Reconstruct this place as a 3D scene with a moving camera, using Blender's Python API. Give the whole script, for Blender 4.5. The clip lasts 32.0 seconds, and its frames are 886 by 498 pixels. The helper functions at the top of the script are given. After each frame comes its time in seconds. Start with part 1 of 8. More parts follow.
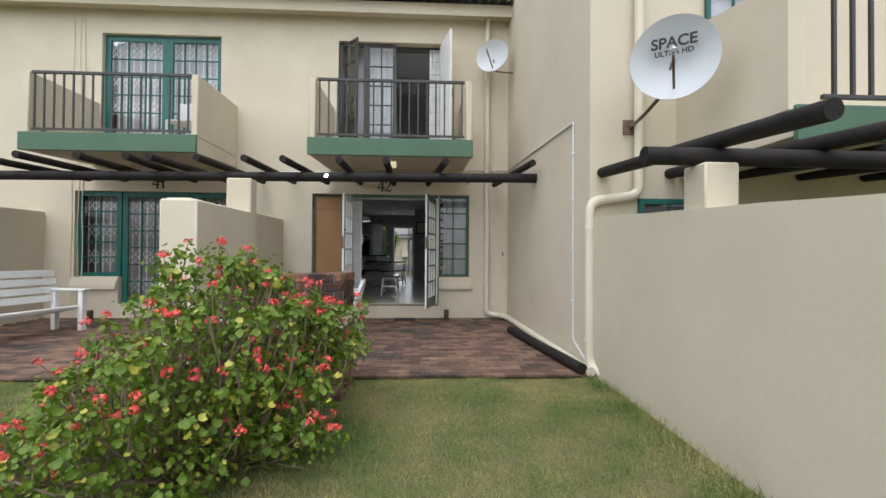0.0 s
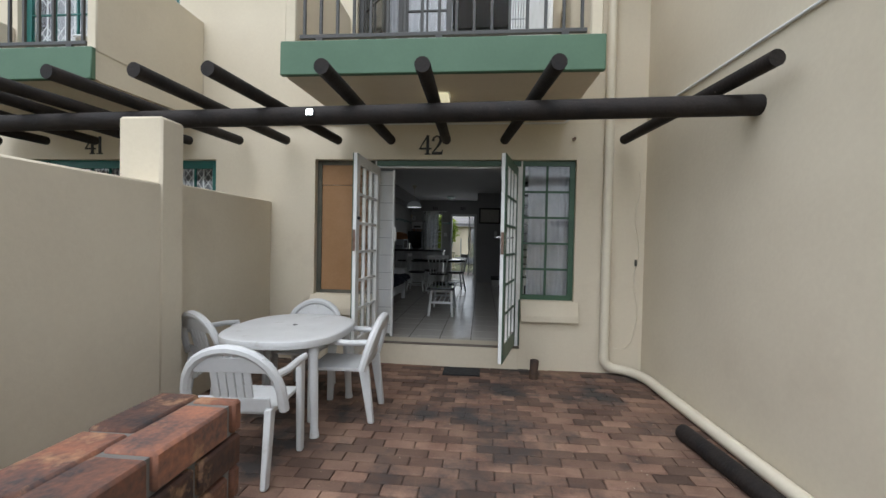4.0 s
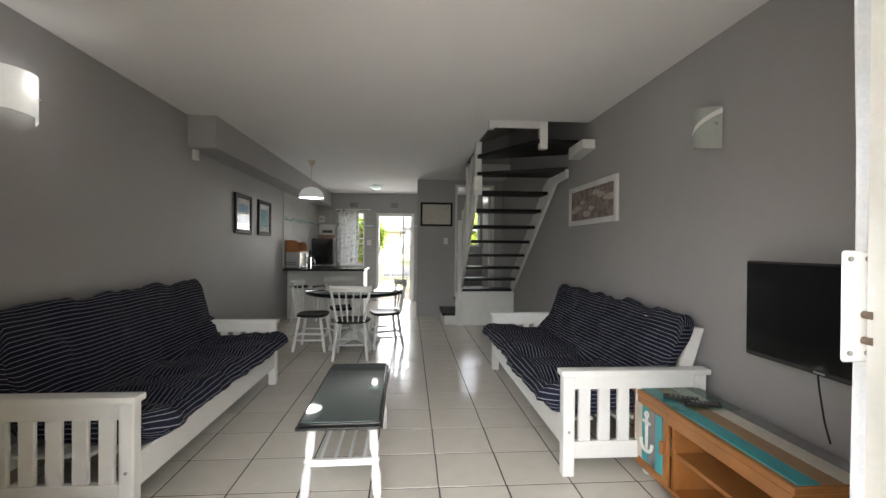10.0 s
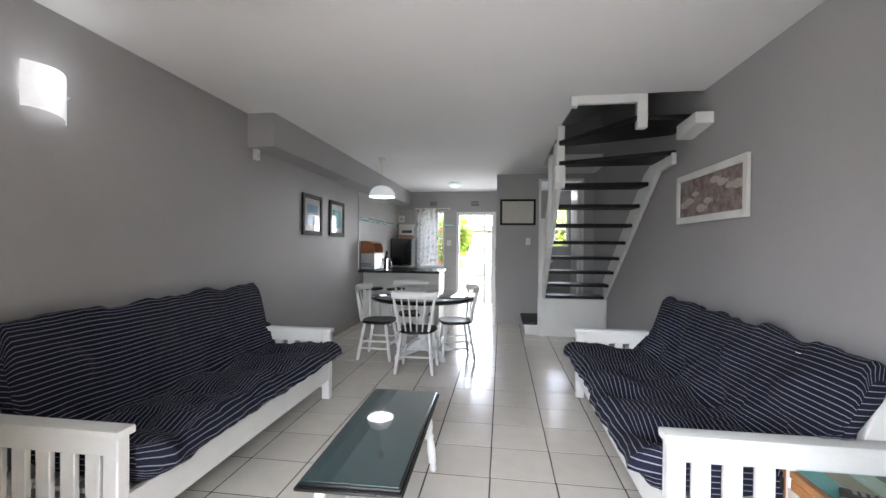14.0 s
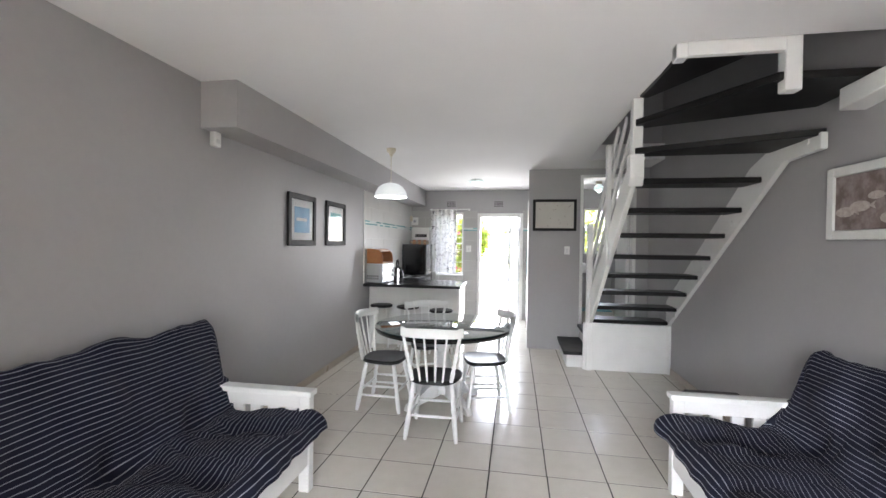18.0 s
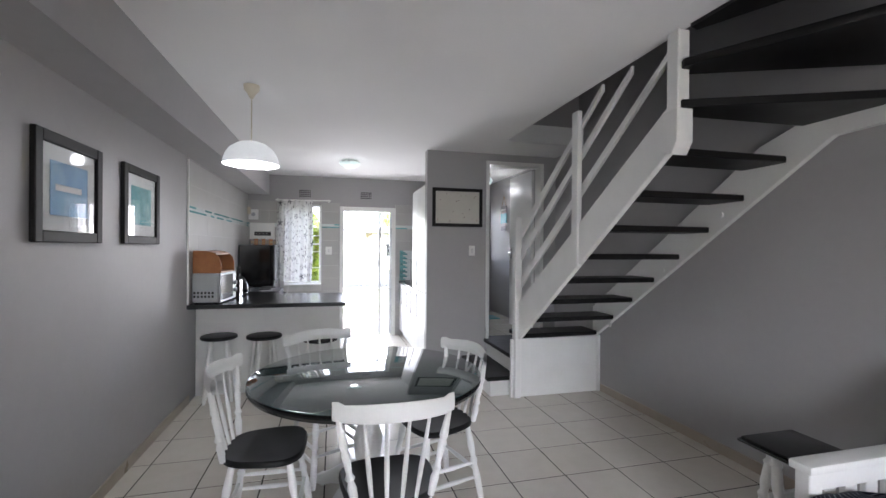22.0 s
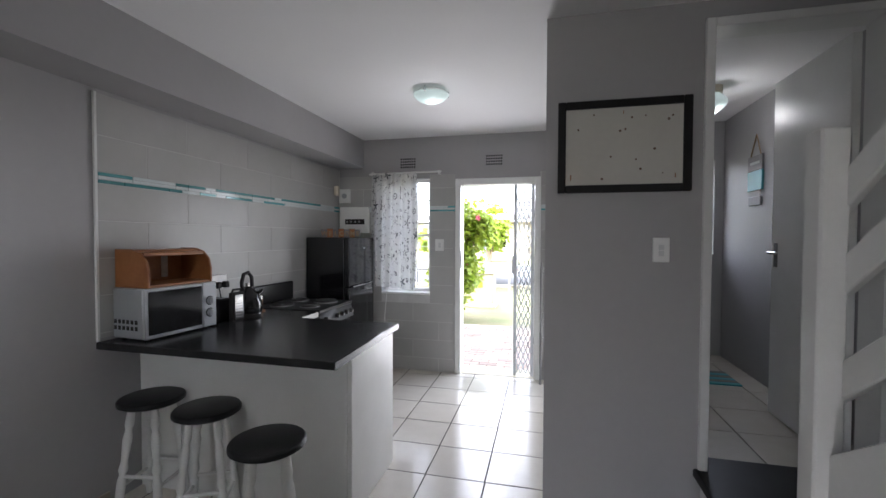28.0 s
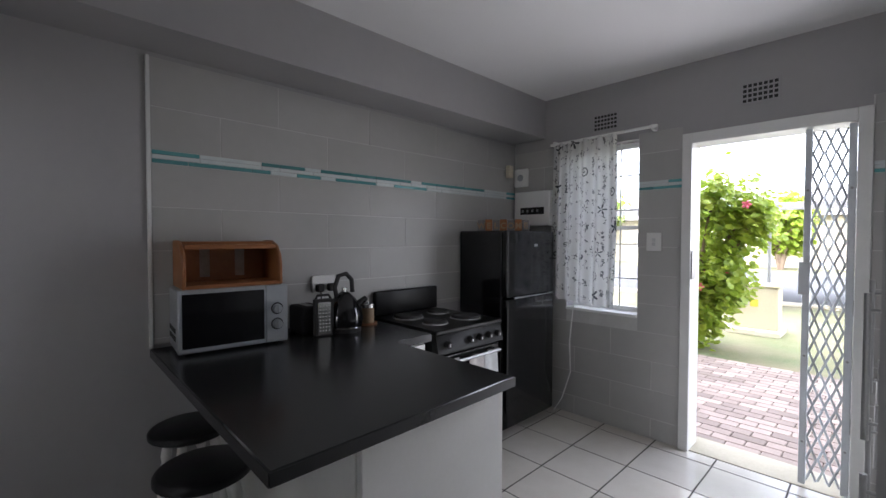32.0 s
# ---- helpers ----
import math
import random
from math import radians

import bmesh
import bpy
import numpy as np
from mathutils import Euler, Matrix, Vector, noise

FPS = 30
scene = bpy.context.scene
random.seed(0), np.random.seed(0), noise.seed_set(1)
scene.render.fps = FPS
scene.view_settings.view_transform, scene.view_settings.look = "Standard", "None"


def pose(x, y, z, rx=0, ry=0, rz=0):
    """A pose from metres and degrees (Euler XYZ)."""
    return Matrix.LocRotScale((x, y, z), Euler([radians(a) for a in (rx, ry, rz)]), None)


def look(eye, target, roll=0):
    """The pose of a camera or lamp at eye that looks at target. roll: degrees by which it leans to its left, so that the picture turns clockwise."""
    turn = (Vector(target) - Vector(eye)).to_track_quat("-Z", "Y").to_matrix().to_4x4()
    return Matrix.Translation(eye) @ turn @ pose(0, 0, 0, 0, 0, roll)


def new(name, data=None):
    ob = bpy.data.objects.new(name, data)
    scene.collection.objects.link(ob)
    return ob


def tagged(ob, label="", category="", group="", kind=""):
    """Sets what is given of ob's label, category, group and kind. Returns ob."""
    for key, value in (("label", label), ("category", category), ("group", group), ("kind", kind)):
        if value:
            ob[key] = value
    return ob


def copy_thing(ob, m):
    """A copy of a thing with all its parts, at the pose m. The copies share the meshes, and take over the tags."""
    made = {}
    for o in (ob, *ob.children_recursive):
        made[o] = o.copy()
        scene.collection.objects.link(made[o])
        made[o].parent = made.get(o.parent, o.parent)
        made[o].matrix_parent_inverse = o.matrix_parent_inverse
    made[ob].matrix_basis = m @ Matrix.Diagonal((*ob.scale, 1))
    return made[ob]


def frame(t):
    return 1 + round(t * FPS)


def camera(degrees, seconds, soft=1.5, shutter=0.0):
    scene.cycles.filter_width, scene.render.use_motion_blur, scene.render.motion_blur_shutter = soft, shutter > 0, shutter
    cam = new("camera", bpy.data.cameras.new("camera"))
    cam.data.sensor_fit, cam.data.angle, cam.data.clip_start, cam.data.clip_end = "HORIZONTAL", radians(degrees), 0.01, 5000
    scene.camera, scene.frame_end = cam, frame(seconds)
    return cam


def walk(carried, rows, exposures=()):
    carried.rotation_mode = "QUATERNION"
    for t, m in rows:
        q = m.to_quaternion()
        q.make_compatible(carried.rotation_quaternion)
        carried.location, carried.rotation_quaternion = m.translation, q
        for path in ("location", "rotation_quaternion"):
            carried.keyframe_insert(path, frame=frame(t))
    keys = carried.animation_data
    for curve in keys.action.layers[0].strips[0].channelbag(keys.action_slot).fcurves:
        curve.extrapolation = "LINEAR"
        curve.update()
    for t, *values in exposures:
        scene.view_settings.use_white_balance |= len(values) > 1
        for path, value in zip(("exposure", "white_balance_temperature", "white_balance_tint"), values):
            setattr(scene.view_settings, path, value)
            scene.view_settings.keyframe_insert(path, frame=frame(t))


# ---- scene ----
cam = camera(92.1, 32.0)
PATH = [
    (0, (0.556, -0.68, 0.982), (0.649, 1.318, 1.005), 0.4),
    (0.5, (0.608, -0.303, 0.97), (0.699, 1.694, 0.996), 0.5),
    (1, (0.71, 0.1, 0.959), (0.784, 2.098, 0.987), 0.5),
    (1.5, (0.784, 0.495, 0.948), (0.805, 2.495, 0.978), 0.6),
    (2, (0.791, 0.919, 0.937), (0.769, 2.918, 0.971), 0.9),
    (2.5, (0.786, 1.324, 0.973), (0.706, 3.322, 0.998), 0.8),
    (3, (0.806, 1.773, 1.035), (0.635, 3.765, 1.048), 1.2),
    (3.5, (0.637, 2.238, 1.137), (0.443, 4.228, 1.108), 1.2),
    (5.5, (0.082, 4.039, 1.233), (-0.026, 6.036, 1.193), 1.1),
    (6, (0.013, 4.524, 1.284), (-0.042, 6.523, 1.246), 1.1),
    (6.5, (-0.046, 4.971, 1.29), (-0.028, 6.971, 1.259), 0.9),
    (7, (-0.074, 5.398, 1.317), (0.001, 7.396, 1.286), 0.7),
    (7.5, (-0.041, 5.841, 1.328), (0.075, 7.837, 1.303), 1.1),
    (8, (0.013, 6.242, 1.326), (0.154, 8.237, 1.3), 0.4),
    (8.5, (0.02, 6.579, 1.317), (0.175, 8.573, 1.298), 0.3),
    (9, (0.066, 6.85, 1.331), (0.222, 8.843, 1.312), 0.3),
    (9.5, (0.098, 7.014, 1.33), (0.251, 9.008, 1.318), 0.4),
    (10, (0.133, 7.136, 1.33), (0.277, 9.131, 1.321), 0.5),
    (10.5, (0.167, 7.241, 1.345), (0.299, 9.237, 1.333), 0.4),
    (11, (0.188, 7.317, 1.338), (0.301, 9.314, 1.329), 0.4),
    (11.5, (0.239, 7.403, 1.344), (0.304, 9.402, 1.331), 0.4),
    (12, (0.268, 7.481, 1.344), (0.286, 9.481, 1.333), 0.4),
    (12.5, (0.294, 7.556, 1.354), (0.254, 9.556, 1.34), 0.4),
    (13, (0.318, 7.632, 1.358), (0.199, 9.628, 1.344), 0.4),
    (13.5, (0.327, 7.69, 1.358), (0.125, 9.68, 1.344), 0.5),
    (14, (0.354, 7.733, 1.369), (0.073, 9.713, 1.351), 0.5),
    (14.5, (0.365, 7.756, 1.365), (0.036, 9.729, 1.349), 0.5),
    (16.5, (0.319, 8.077, 1.365), (-0.143, 10.023, 1.345), 0.6),
    (17, (0.224, 8.368, 1.46), (-0.244, 10.313, 1.434), 0.6),
    (17.5, (0.16, 8.629, 1.512), (-0.289, 10.578, 1.485), 0.6),
    (18, (0.065, 8.921, 1.524), (-0.277, 10.891, 1.498), 0.7),
    (18.5, (-0.064, 9.207, 1.489), (-0.284, 11.195, 1.467), 0.8),
    (19, (-0.202, 9.467, 1.482), (-0.324, 11.463, 1.464), 0.7),
    (19.5, (-0.342, 9.668, 1.483), (-0.359, 11.668, 1.468), 0.7),
    (20, (-0.475, 9.833, 1.474), (-0.363, 11.829, 1.466), 0.6),
    (20.5, (-0.618, 9.993, 1.469), (-0.39, 11.98, 1.466), 0.6),
    (21, (-0.737, 10.136, 1.456), (-0.403, 12.108, 1.457), 0.5),
    (21.5, (-0.77, 10.297, 1.475), (-0.354, 12.253, 1.467), 0.5),
    (22, (-0.81, 10.441, 1.47), (-0.321, 12.38, 1.467), 0.4),
    (22.5, (-0.85, 10.569, 1.473), (-0.297, 12.491, 1.466), 0.3),
    (23, (-0.865, 10.671, 1.483), (-0.275, 12.582, 1.474), 0.4),
    (23.5, (-0.892, 10.772, 1.475), (-0.278, 12.675, 1.47), 0.4),
    (24, (-0.909, 10.86, 1.476), (-0.28, 12.758, 1.471), 0.5),
    (24.5, (-0.875, 10.984, 1.47), (-0.237, 12.88, 1.466), 0.4),
    (26.5, (-0.13, 12.065, 1.524), (-0.033, 14.062, 1.474), 0.1),
    (27, (0.045, 12.381, 1.518), (-0.072, 14.376, 1.464), 0.3),
    (27.5, (0.155, 12.727, 1.531), (-0.153, 14.702, 1.474), 0.4),
    (28, (0.23, 13.047, 1.501), (-0.238, 14.991, 1.448), 0.2),
    (28.5, (0.309, 13.312, 1.529), (-0.322, 15.209, 1.462), 0.5),
    (29, (0.292, 13.61, 1.524), (-0.485, 15.452, 1.461), 0.5),
    (29.5, (0.275, 13.834, 1.498), (-0.64, 15.612, 1.44), 0.3),
    (30, (0.28, 14.025, 1.484), (-0.781, 15.72, 1.427), 0.3),
    (30.5, (0.271, 14.162, 1.458), (-0.929, 15.762, 1.407), 0.2),
    (31, (0.25, 14.293, 1.441), (-1.053, 15.809, 1.39), 0.1),
    (31.5, (0.239, 14.384, 1.44), (-1.146, 15.827, 1.39), 0.1),
    (32, (0.229, 14.459, 1.445), (-1.211, 15.847, 1.393), 0.1),
]
walk(cam, [(t, look(eye, target, roll)) for t, eye, target, roll in PATH],
     exposures=[(0, 0.75, 6050, 10), (3, 0.72, 5950, 9), (6, 1.08, 5650, 8), (7, 1.32, 5500, 8), (8, 1.85, 5600, 9), (9, 2.9, 5900, 10), (10, 3.82, 6550, 9), (11, 4.15, 6400, 10), (14, 4.5, 6000, 12), (17, 5.1, 6150, 13), (20, 5.0, 6050, 14), (24, 4.4, 5950, 16), (28, 4.0, 6000, 15), (32, 3.5, 5950, 16)])

# ---- world and light ----
world = bpy.data.worlds.new("world")
scene.world = world
world.use_nodes = True
wn = world.node_tree
wn.nodes.clear()
sky = wn.nodes.new("ShaderNodeTexSky")
sky.sky_type = "NISHITA"
sky.sun_disc = False
sky.sun_elevation, sky.sun_rotation = radians(62), radians(200)
sky.air_density, sky.dust_density, sky.ozone_density = 1.0, 3.0, 1.0
bg = wn.nodes.new("ShaderNodeBackground")
bg.inputs["Strength"].default_value = 0.15
hazy = wn.nodes.new("ShaderNodeHueSaturation")
hazy.inputs["Saturation"].default_value = 0.25
wout = wn.nodes.new("ShaderNodeOutputWorld")
wn.links.new(sky.outputs[0], hazy.inputs["Color"])
wn.links.new(hazy.outputs[0], bg.inputs["Color"])
wn.links.new(bg.outputs[0], wout.inputs["Surface"])

sun_data = bpy.data.lights.new("sun", "SUN")
sun_data.energy, sun_data.angle, sun_data.color = 0.8, radians(110), (1.0, 0.98, 0.95)
sun = new("sun", sun_data)
sun.matrix_world = look((0, 0, 0), (0.14, 0.40, -0.90))


def lamp(name, place, watts, radius, color=(1, 0.95, 0.88)):
    d = bpy.data.lights.new(name, "POINT")
    d.energy, d.shadow_soft_size, d.color = watts, radius, color
    ob = new(name, d)
    ob.location = place
    return ob


def daylight(name, place, aim, width, height, watts, spread):
    """An area lamp added in a door opening to strengthen the sky light."""
    d = bpy.data.lights.new(name, "AREA")
    d.shape, d.size, d.size_y, d.energy, d.spread = "RECTANGLE", width, height, watts, radians(spread)
    d.color = (1.0, 0.98, 0.95)
    ob = new(name, d)
    ob.matrix_world = look(place, Vector(place) + Vector(aim))
    return ob


daylight("front_door_daylight", (0.0, 7.87, 1.12), (0.20, 0.97, 0.14), 1.5, 1.75, 0.68, 112)
daylight("back_door_daylight", (-0.29, 17.64, 1.0), (0, -0.92, 0.25), 0.72, 1.8, 1.0, 140)


# ---- mesh helpers ----
class B:
    """A bmesh that is filled piece by piece."""

    def __init__(self):
        self.bm = bmesh.new()

    def box(self, x0, y0, z0, x1, y1, z1, bev=0.0, m=None, seg=1):
        vs = [self.bm.verts.new((x, y, z)) for x in (x0, x1) for y in (y0, y1) for z in (z0, z1)]
        fs = [self.bm.faces.new([vs[i] for i in q]) for q in ((0, 1, 3, 2), (4, 6, 7, 5), (0, 4, 5, 1), (2, 3, 7, 6), (0, 2, 6, 4), (1, 5, 7, 3))]
        if bev:
            es = list({e for fc in fs for e in fc.edges})
            out = bmesh.ops.bevel(self.bm, geom=es, offset=bev, segments=seg, affect="EDGES", profile=0.6)
            vs = list({v for fc in out["faces"] for v in fc.verts} | {v for v in vs if v.is_valid})
        if m is not None:
            bmesh.ops.transform(self.bm, matrix=m, verts=vs)
        return self

    def turned(self, p, q, prof, seg=12, caps=True):
        """A turned piece from p to q; prof holds (share of the way, radius)."""
        p, q = Vector(p), Vector(q)
        ax = (q - p)
        u = ax.orthogonal().normalized()
        w = ax.normalized().cross(u)
        rings = []
        for s, r in prof:
            c = p + ax * s
            rings.append([self.bm.verts.new(c + (u * math.cos(a) + w * math.sin(a)) * r) for a in (2 * math.pi * k / seg for k in range(seg))])
        for a, b in zip(rings, rings[1:]):
            for k in range(seg):
                self.bm.faces.new((a[k], a[(k + 1) % seg], b[(k + 1) % seg], b[k]))
        if caps:
            self.bm.faces.new(list(reversed(rings[0])))
            self.bm.faces.new(rings[-1])
        return self

    def cyl(self, p, q, r, r2=None, seg=12):
        return self.turned(p, q, ((0, r), (1, r if r2 is None else r2)), seg)

    def tube(self, pts, r, seg=8):
        pts = [Vector(p) for p in pts]
        rings = []
        u = None
        for i, p in enumerate(pts):
            d = (pts[min(i + 1, len(pts) - 1)] - pts[max(i - 1, 0)]).normalized()
            u = d.orthogonal().normalized() if u is None else (u - d * u.dot(d)).normalized()
            w = d.cross(u)
            rings.append([self.bm.verts.new(p + (u * math.cos(a) + w * math.sin(a)) * r) for a in (2 * math.pi * k / seg for k in range(seg))])
        for a, b in zip(rings, rings[1:]):
            for k in range(seg):
                self.bm.faces.new((a[k], a[(k + 1) % seg], b[(k + 1) % seg], b[k]))
        self.bm.faces.new(list(reversed(rings[0])))
        self.bm.faces.new(rings[-1])
        return self

    def prism(self, pts, axis, a, b, bev=0.0):
        """A flat outline pushed along an axis from a to b."""
        def at(p, v):
            return {"x": (v, p[0], p[1]), "y": (p[0], v, p[1]), "z": (p[0], p[1], v)}[axis]
        lo = [self.bm.verts.new(at(p, a)) for p in pts]
        hi = [self.bm.verts.new(at(p, b)) for p in pts]
        n = len(pts)
        fs = [self.bm.faces.new(lo), self.bm.faces.new(list(reversed(hi)))]
        fs += [self.bm.faces.new((lo[i], hi[i], hi[(i + 1) % n], lo[(i + 1) % n])) for i in range(n)]
        if bev:
            bmesh.ops.bevel(self.bm, geom=list({e for fc in fs for e in fc.edges}), offset=bev, segments=1, affect="EDGES")
        return self

    def grid(self, fn, nu, nv, close_u=False):
        """A surface from fn(u, v), u and v from 0 to 1."""
        rows = [[self.bm.verts.new(fn(i / nu, j / nv)) for j in range(nv + 1)] for i in range(nu if close_u else nu + 1)]
        for i in range(nu):
            a, b = rows[i], rows[(i + 1) % len(rows)]
            for j in range(nv):
                self.bm.faces.new((a[j], b[j], b[j + 1], a[j + 1]))
        return self

    def mesh(self, name, mat=None, smooth=40):
        bmesh.ops.recalc_face_normals(self.bm, faces=self.bm.faces)
        me = bpy.data.meshes.new(name)
        self.bm.to_mesh(me)
        self.bm.free()
        if smooth:
            me.polygons.foreach_set("use_smooth", [True] * len(me.polygons))
            me.set_sharp_from_angle(angle=radians(smooth))
        if mat:
            me.materials.append(mat)
        return me


def thing(name, base, label, category, group="", rz=0):
    ob = new(name)
    ob.empty_display_size = 0.1
    ob.matrix_basis = pose(*base, 0, 0, rz)
    return tagged(ob, label, category, group)


def part(name, b, mat, parent=None, label="", smooth=40):
    """One mesh under a thing or a part, in the thing's own coordinates."""
    ob = new(name, b.mesh(name, mat, smooth) if isinstance(b, B) else b)
    ob.parent = parent
    if label:
        ob["label"] = label
    return ob


def setting(name, b, mat, label, category, smooth=40):
    return tagged(part(name, b, mat, None, label, smooth), label, category, "", "structure")


def wall_with_holes(axis, at, thick, a0, a1, z0, z1, holes):
    """A wall along an axis, with openings (a0, a1, z0, z1) cut right through, made of abutting blocks."""
    b = B()
    cuts = sorted({a0, a1, *(h[0] for h in holes), *(h[1] for h in holes)})
    for s, e in zip(cuts, cuts[1:]):
        zs = sorted((h[2], h[3]) for h in holes if h[0] < e - 1e-6 and h[1] > s + 1e-6)
        lo = z0
        for h0, h1 in zs + [(z1, z1)]:
            if h0 > lo + 1e-6:
                if axis == "x":
                    b.box(s, at, lo, e, at + thick, h0)
                else:
                    b.box(at, s, lo, at + thick, e, h0)
            lo = h1
    bmesh.ops.remove_doubles(b.bm, verts=b.bm.verts, dist=1e-5)
    return b


# ---- materials ----
def rgb(c):
    return (*c, 1.0)


def surf(name, c1, c2=None, rough=0.6, scale=3.0, fine=60.0, bump=0.1, dist=0.003, metal=0.0, coat=0.0, spread=0.5, rnd=0.0, trans=0.0, stain=None, stain_scale=1.2, stain_at=0.62, spec=0.5, rvar=0.08):
    """Two scales of colour noise, stains, and fine relief."""
    m = bpy.data.materials.new(name)
    m.use_nodes = True
    n, l = m.node_tree.nodes, m.node_tree.links
    p = n["Principled BSDF"]
    c2 = c2 or tuple(c * 0.85 for c in c1)
    geo = n.new("ShaderNodeNewGeometry")
    n1 = n.new("ShaderNodeTexNoise"); n1.inputs["Scale"].default_value = scale; n1.inputs["Detail"].default_value = 5
    n2 = n.new("ShaderNodeTexNoise"); n2.inputs["Scale"].default_value = fine; n2.inputs["Detail"].default_value = 4
    for t in (n1, n2):
        l.new(geo.outputs["Position"], t.inputs["Vector"])
    add = n.new("ShaderNodeMath"); add.operation = "MULTIPLY_ADD"
    l.new(n2.outputs["Fac"], add.inputs[0]); add.inputs[1].default_value = 0.4
    l.new(n1.outputs["Fac"], add.inputs[2])
    ramp = n.new("ShaderNodeMapRange")
    ramp.inputs["From Min"].default_value, ramp.inputs["From Max"].default_value = 0.7 - spread * 0.5, 0.7 + spread * 0.5
    l.new(add.outputs[0], ramp.inputs["Value"])
    mix = n.new("ShaderNodeMix"); mix.data_type = "RGBA"
    mix.inputs["A"].default_value, mix.inputs["B"].default_value = rgb(c1), rgb(c2)
    l.new(ramp.outputs[0], mix.inputs["Factor"])
    col = mix.outputs["Result"]
    if rnd:
        oi = n.new("ShaderNodeObjectInfo")
        hsv = n.new("ShaderNodeHueSaturation")
        mr = n.new("ShaderNodeMapRange"); mr.inputs["To Min"].default_value, mr.inputs["To Max"].default_value = 1 - rnd, 1 + rnd
        l.new(oi.outputs["Random"], mr.inputs["Value"]); l.new(mr.outputs[0], hsv.inputs["Value"]); l.new(col, hsv.inputs["Color"])
        col = hsv.outputs["Color"]
    if stain:
        n3 = n.new("ShaderNodeTexNoise"); n3.inputs["Scale"].default_value = stain_scale; n3.inputs["Detail"].default_value = 8; n3.inputs["Roughness"].default_value = 0.65
        l.new(geo.outputs["Position"], n3.inputs["Vector"])
        r3 = n.new("ShaderNodeMapRange"); r3.inputs["From Min"].default_value, r3.inputs["From Max"].default_value = stain_at, stain_at + 0.14
        l.new(n3.outputs["Fac"], r3.inputs["Value"])
        mx = n.new("ShaderNodeMix"); mx.data_type = "RGBA"; mx.inputs["B"].default_value = rgb(stain)
        l.new(r3.outputs[0], mx.inputs["Factor"]); l.new(col, mx.inputs["A"])
        col = mx.outputs["Result"]
    l.new(col, p.inputs["Base Color"])
    rr = n.new("ShaderNodeMapRange"); rr.inputs["To Min"].default_value, rr.inputs["To Max"].default_value = max(rough - rvar, 0.02), min(rough + rvar, 1)
    l.new(n1.outputs["Fac"], rr.inputs["Value"]); l.new(rr.outputs[0], p.inputs["Roughness"])
    p.inputs["Metallic"].default_value = metal
    p.inputs["Coat Weight"].default_value = coat
    p.inputs["Specular IOR Level"].default_value = spec
    if trans:
        p.inputs["Transmission Weight"].default_value = trans
    if bump:
        bp = n.new("ShaderNodeBump"); bp.inputs["Strength"].default_value = bump; bp.inputs["Distance"].default_value = dist
        l.new(add.outputs[0], bp.inputs["Height"]); l.new(bp.outputs[0], p.inputs["Normal"])
    return m


def glow(name, color, strength):
    m = surf(name, (0.85, 0.85, 0.82), rough=0.35, bump=0)
    p = m.node_tree.nodes["Principled BSDF"]
    p.inputs["Emission Color"].default_value, p.inputs["Emission Strength"].default_value = rgb(color), strength
    return m


def clear_glass(name, tint=(1, 1, 1)):
    m = bpy.data.materials.new(name)
    m.use_nodes = True
    n, l = m.node_tree.nodes, m.node_tree.links
    n.clear()
    o = n.new("ShaderNodeOutputMaterial")
    tr = n.new("ShaderNodeBsdfTransparent"); tr.inputs[0].default_value = rgb(tint)
    gl = n.new("ShaderNodeBsdfGlossy"); gl.inputs["Roughness"].default_value = 0.02
    lw = n.new("ShaderNodeLayerWeight"); lw.inputs[0].default_value = 0.5
    pw = n.new("ShaderNodeMath"); pw.operation = "POWER"; pw.inputs[1].default_value = 5.0
    l.new(lw.outputs["Facing"], pw.inputs[0])
    fr = n.new("ShaderNodeMath"); fr.operation = "MULTIPLY_ADD"; fr.inputs[1].default_value, fr.inputs[2].default_value = 0.92, 0.05
    l.new(pw.outputs[0], fr.inputs[0])
    mx = n.new("ShaderNodeMixShader")
    l.new(fr.outputs[0], mx.inputs[0]); l.new(tr.outputs[0], mx.inputs[1]); l.new(gl.outputs[0], mx.inputs[2]); l.new(mx.outputs[0], o.inputs[0])
    return m


def see_through(m, share):
    """Lets part of the light through a leaf."""
    n, l = m.node_tree.nodes, m.node_tree.links
    p, out = n["Principled BSDF"], n["Material Output"]
    tl = n.new("ShaderNodeBsdfTranslucent")
    l.new(p.inputs["Base Color"].links[0].from_socket, tl.inputs["Color"])
    ms = n.new("ShaderNodeMixShader")
    ms.inputs[0].default_value = share
    l.new(p.outputs[0], ms.inputs[1]); l.new(tl.outputs[0], ms.inputs[2]); l.new(ms.outputs[0], out.inputs["Surface"])
    return m


M_PLASTER = surf("cream_plaster", (0.62, 0.55, 0.42), (0.56, 0.49, 0.37), 0.85, 1.3, 30, 0.35, 0.010, stain=(0.54, 0.47, 0.355), stain_scale=0.9, stain_at=0.58)
M_GREYWALL = surf("grey_wall_paint", (0.388, 0.380, 0.382), (0.357, 0.349, 0.352), 0.55, 1.1, 22, 0.18, 0.006)
M_CEIL = surf("white_ceiling_paint", (0.87, 0.865, 0.86), (0.84, 0.835, 0.83), 0.85, 1.5, 60, 0.1, 0.002)
M_WHITE = surf("white_gloss_paint", (0.80, 0.80, 0.78), (0.74, 0.74, 0.72), 0.35, 5, 70, 0.08, 0.002)
